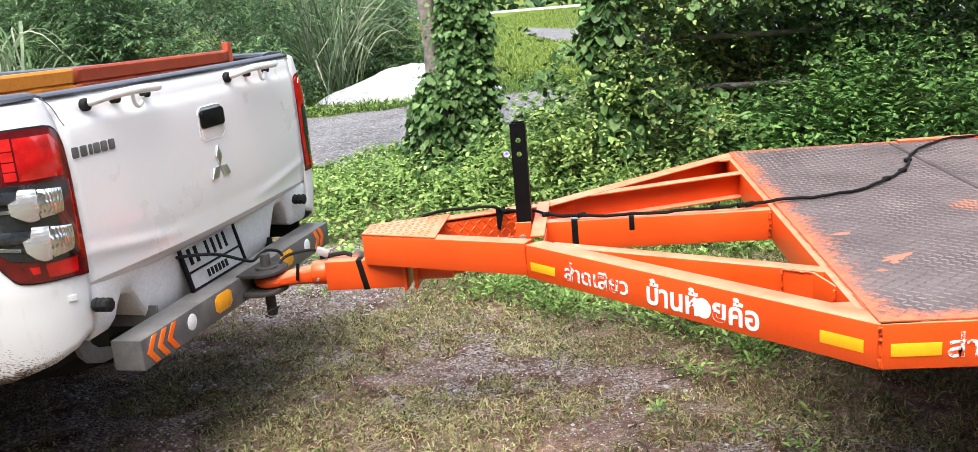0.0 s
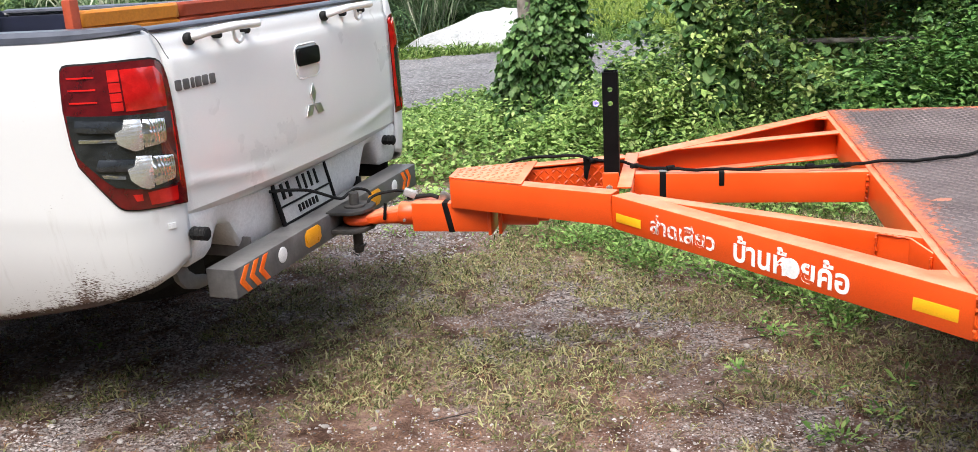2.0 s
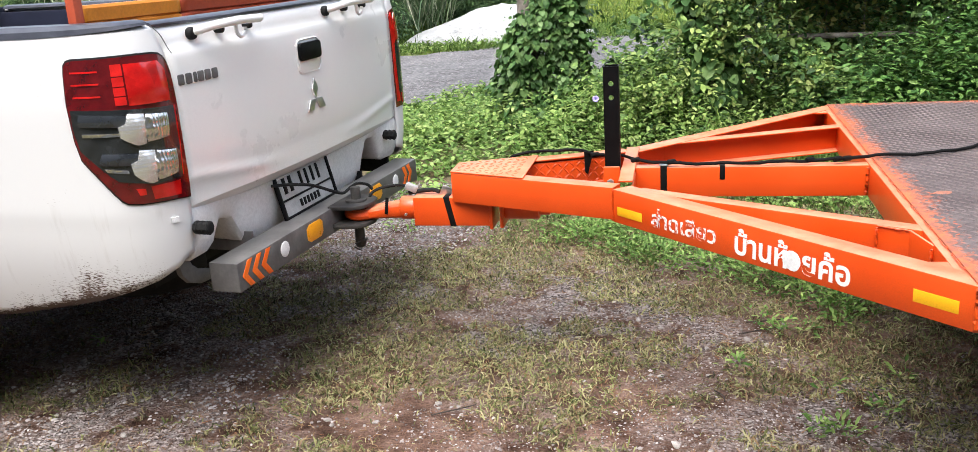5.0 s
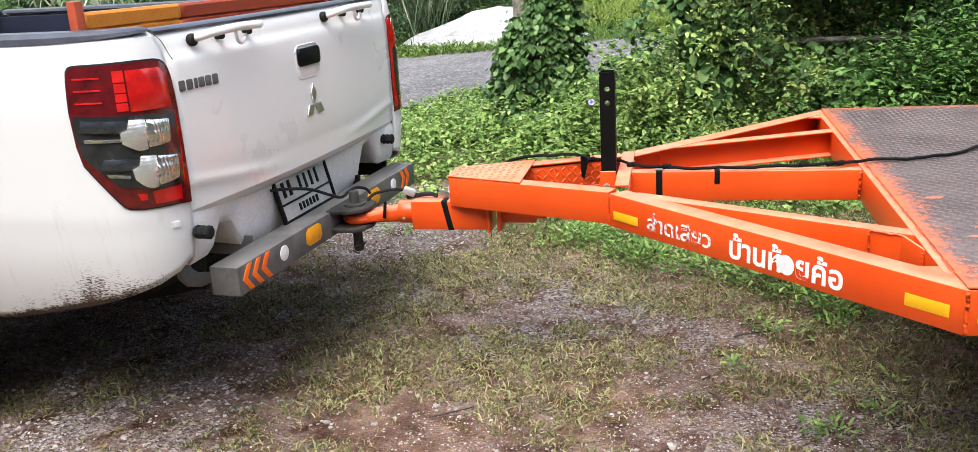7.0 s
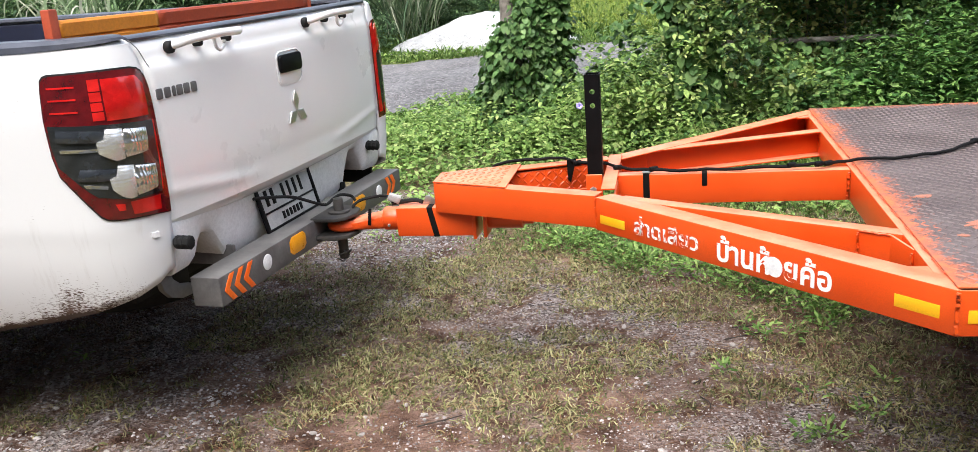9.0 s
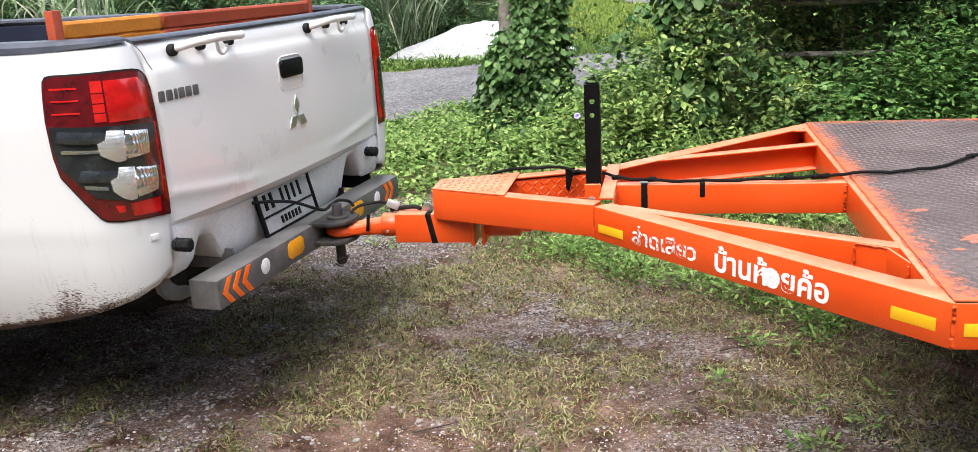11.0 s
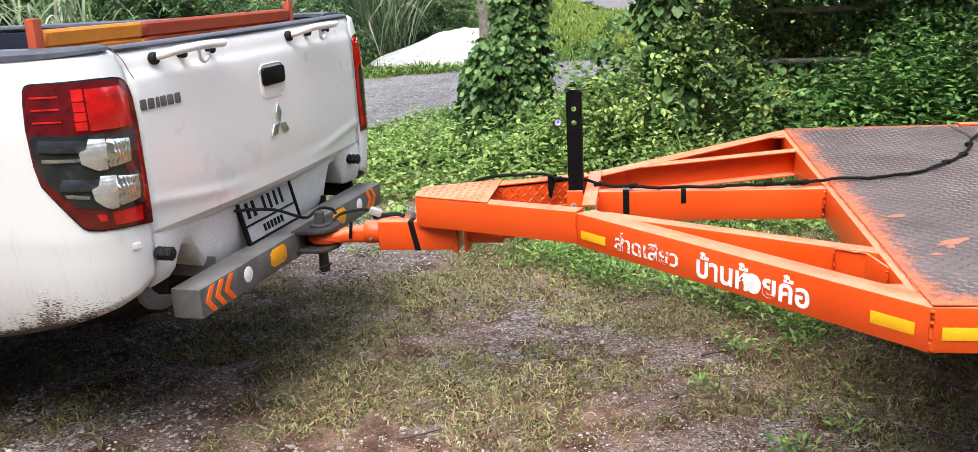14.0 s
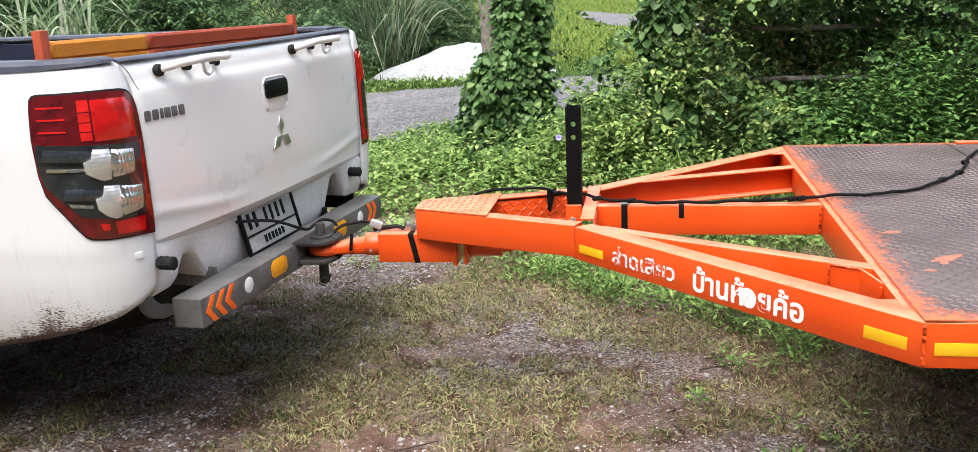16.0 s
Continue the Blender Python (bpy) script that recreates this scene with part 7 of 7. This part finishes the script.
# verge on the far side of the road
p = np.zeros((26000, 3))
p[:, 0] = rng.uniform(-12, 0.6, 26000)
p[:, 1] = rng.uniform(9.6, 15.5, 26000)
off = p[:, 1] - np.interp(p[:, 0], [-12, -6, -3.6, -2.2, -1.6], [8.7, 9.6, 10.4, 13.5, 40])
sel = (off > 0) & (off < np.where(p[:, 0] > -6.0, 1.0, 3.5))
p = p[sel]
n_ = len(p)
p[:, 2] = rng.random(n_) * np.where(p[:, 0] > -6.2, 0.10, 0.35)
stuff("verge_herbs", scatter("verge", p, rng.uniform(0, 6.3, n_), rng.normal(-0.2, 0.5, n_), rng.normal(0, 0.4, n_), rng.uniform(0.05, 0.095, n_), *OVAL), M["herb"], "green verge plants by the lane", "herbs")

p = np.zeros((16000, 3))
p[:, 0] = rng.uniform(-10, -1, 16000)
p[:, 1] = rng.uniform(9.6, 14.5, 16000)
p = p[p[:, 1] > np.interp(p[:, 0], [-12, -6, -3.6, -1.5, 2], [8.6, 9.6, 10.2, 11.2, 12.5])]
n_ = len(p)
stuff("verge_grass", scatter("verge_grass", p, rng.uniform(0, 6.3, n_), rng.normal(-0.4, 0.4, n_), rng.normal(0, 0.3, n_), rng.uniform(0.06, 0.2, n_), *BLADE), M["lush"], "rough grass on the verge of the lane", "grass")
p = flat_random(8000, -5.6, -1.2, 5.6, 10.4)
p = p[np.abs(p[:, 1] - np.interp(p[:, 0], [-6, -3.6, -1.5], [7.2, 7.9, 9.1])) < 2.2 + rng.normal(0, 0.15, len(p))]
n_ = len(p)
p[:, 2] = 0.036
stuff("road_gravel", scatter("road_gravel", p, rng.uniform(0, 6.3, n_), rng.normal(0, 0.3, n_), rng.normal(0, 0.3, n_), rng.uniform(0.003, 0.007, n_), *STONE_T), M["stone"], "loose stones on the gravel lane", "gravel")

# white sheet thrown over a heap
def sheet_z(u, v):
    """Height of the draped sheet over its base, u and v in -1..1."""
    r = np.clip(1 - np.abs(u) ** 3.0, 0, 1) * np.clip(1 - np.abs(v) ** 3.0, 0, 1)
    lump = (0.36 + 0.30 / (1 + np.exp(-9 * (u + 0.40)))) * (0.22 + 0.78 / (1 + np.exp(11 * (u - 0.42))))
    return 0.82 * r ** 0.5 * (lump + 0.05 * (fbm(u * 2, v * 2, 1.3, 71) - 0.5) + 0.008 * np.sin(u * 16 + v * 5) + 0.05 * (fbm(u * 2, v * 3, 4.0, 73) - 0.5)) 


rows_ = []
for u in np.linspace(-1, 1, 60):
    rows_.append([Vector((u * 1.45, v * 0.85, 0.005 + float(sheet_z(u, v)))) for v in np.linspace(-1, 1, 30)])
b = grid_mesh(rows_)
bmesh.ops.recalc_face_normals(b, faces=b.faces)
M["sheet"] = surface("white_plastic_sheet", (0.42, 0.43, 0.44), (0.54, 0.54, 0.54), 6, 0.5, 0, 7, 0.8, 0.12)
sh = part("tarpaulin", b, M["sheet"], None)
if sum(f.normal.z for f in sh.data.polygons) < 0:
    sh.data.flip_normals()
sh.matrix_world = pose(-3.52, 11.95, 0, 0, 0, -7)
tagged(sh, "white plastic sheet draped over a low heap", "tarpaulin")

# grey lane and a low pale wall far off
rows_ = []
for x, y, w in ((-3.6, 41, 0.4), (-3.0, 37, 3.2), (-1.6, 31.5, 5.0), (1, 28, 5.0), (6, 26, 5.0), (20, 25, 5.0)):
    rows_.append([Vector((x, y + w * f, 0.02)) for f in (-1, 0, 1)])
b = grid_mesh(rows_)
ln = part("lane", b, M["road"], None)
if ln.data.polygons[0].normal.z < 0:
    ln.data.flip_normals()
tagged(ln, "grey gravel turning place beyond the meadow", "road", kind="structure")
M["plaster"] = surface("pale_plaster", (0.62, 0.62, 0.60), (0.74, 0.74, 0.72), 3, 0.85, 0, 20, 0.3, 0.01)
wl_ = part("low_wall", bm_box((40, 0.25, 0.24), (0, 0, 0.11), 0.03), M["plaster"], None)
wl_.matrix_world = pose(-2, 92, 0, 0, 0, -8)
tagged(wl_, "low pale wall beyond the meadow", "wall", kind="structure")

# far meadow, bank and wood
M["meadow"] = leaf_material("sunlit_meadow_grass", [(0.06, 0.105, 0.018), (0.11, 0.17, 0.03), (0.18, 0.245, 0.045), (0.26, 0.30, 0.065)], 0.5, 0.4)
p = np.zeros((42000, 3))
p[:, 0] = rng.uniform(-7, 5, 42000)
p[:, 1] = 13.5 + 75 * rng.random(42000) ** 2.0
lane_y = np.interp(p[:, 0], [-3.6, -1.6, 1, 6], [39, 31, 27.5, 26])
p = p[(np.abs(p[:, 1] - lane_y) > 4.5) | (p[:, 0] < -3.4)]
n_ = len(p)
stuff("meadow", scatter("meadow", p, rng.uniform(0, 6.3, n_), rng.normal(-0.4, 0.4, n_), rng.normal(0, 0.3, n_), rng.uniform(0.08, 0.24, n_), BLADE[0] * (1.3, 1, 1), BLADE[1]), M["meadow"], "sunlit rough meadow beyond the lane", "meadow")
q = np.zeros((7000, 3))
q[:, 0] = rng.uniform(-90, 80, 7000)
q[:, 1] = rng.uniform(95, 112, 7000)
q[:, 2] = rng.random(7000) * (6 + 7 * fbm(q[:, 0], q[:, 1], 0.06, 81))
n_ = len(q)
stuff("far_wood", scatter("far_wood", q, rng.uniform(0, 6.3, n_), rng.normal(-0.3, 0.5, n_), rng.normal(0, 0.5, n_), rng.uniform(1.0, 2.2, n_), *OVAL), M["fern"], "distant belt of trees", "wood")


# one purple flower of the creeper and a thin hanging twig
M["petal"] = surface("purple_petal", (0.34, 0.28, 0.62), (0.5, 0.42, 0.8), 30, 0.5, 0, 200, 0.1)
flower = thing("morning_glory", "pale purple morning glory on a thin green stem", "flower", m=pose(-1.125, 2.60, -0.17))
rows_ = []
for r, z in ((0.003, -0.035), (0.006, -0.015), (0.014, 0.0), (0.026, 0.008), (0.034, 0.006)):
    rows_.append([Vector((r * (1 + 0.06 * math.cos(5 * a)) * math.cos(a), r * (1 + 0.06 * math.cos(5 * a)) * math.sin(a), z)) for a in (2 * math.pi * k / 20 for k in range(21))])
fl = part("bloom", grid_mesh(rows_), M["petal"], flower)
fl.matrix_local = pose(0, -0.03, 0.70, 65, 0, 10) @ Matrix.Scale(0.6, 4)
solid(fl, 0.0015, 0)
part("stem", bm_tube([(0.02, 0.05, 0.16), (0.03, 0.04, 0.3), (0.0, 0.02, 0.6), (0.0, 0.0, 0.683)], 0.0025, 6, 5), M["tallgrass"], flower)
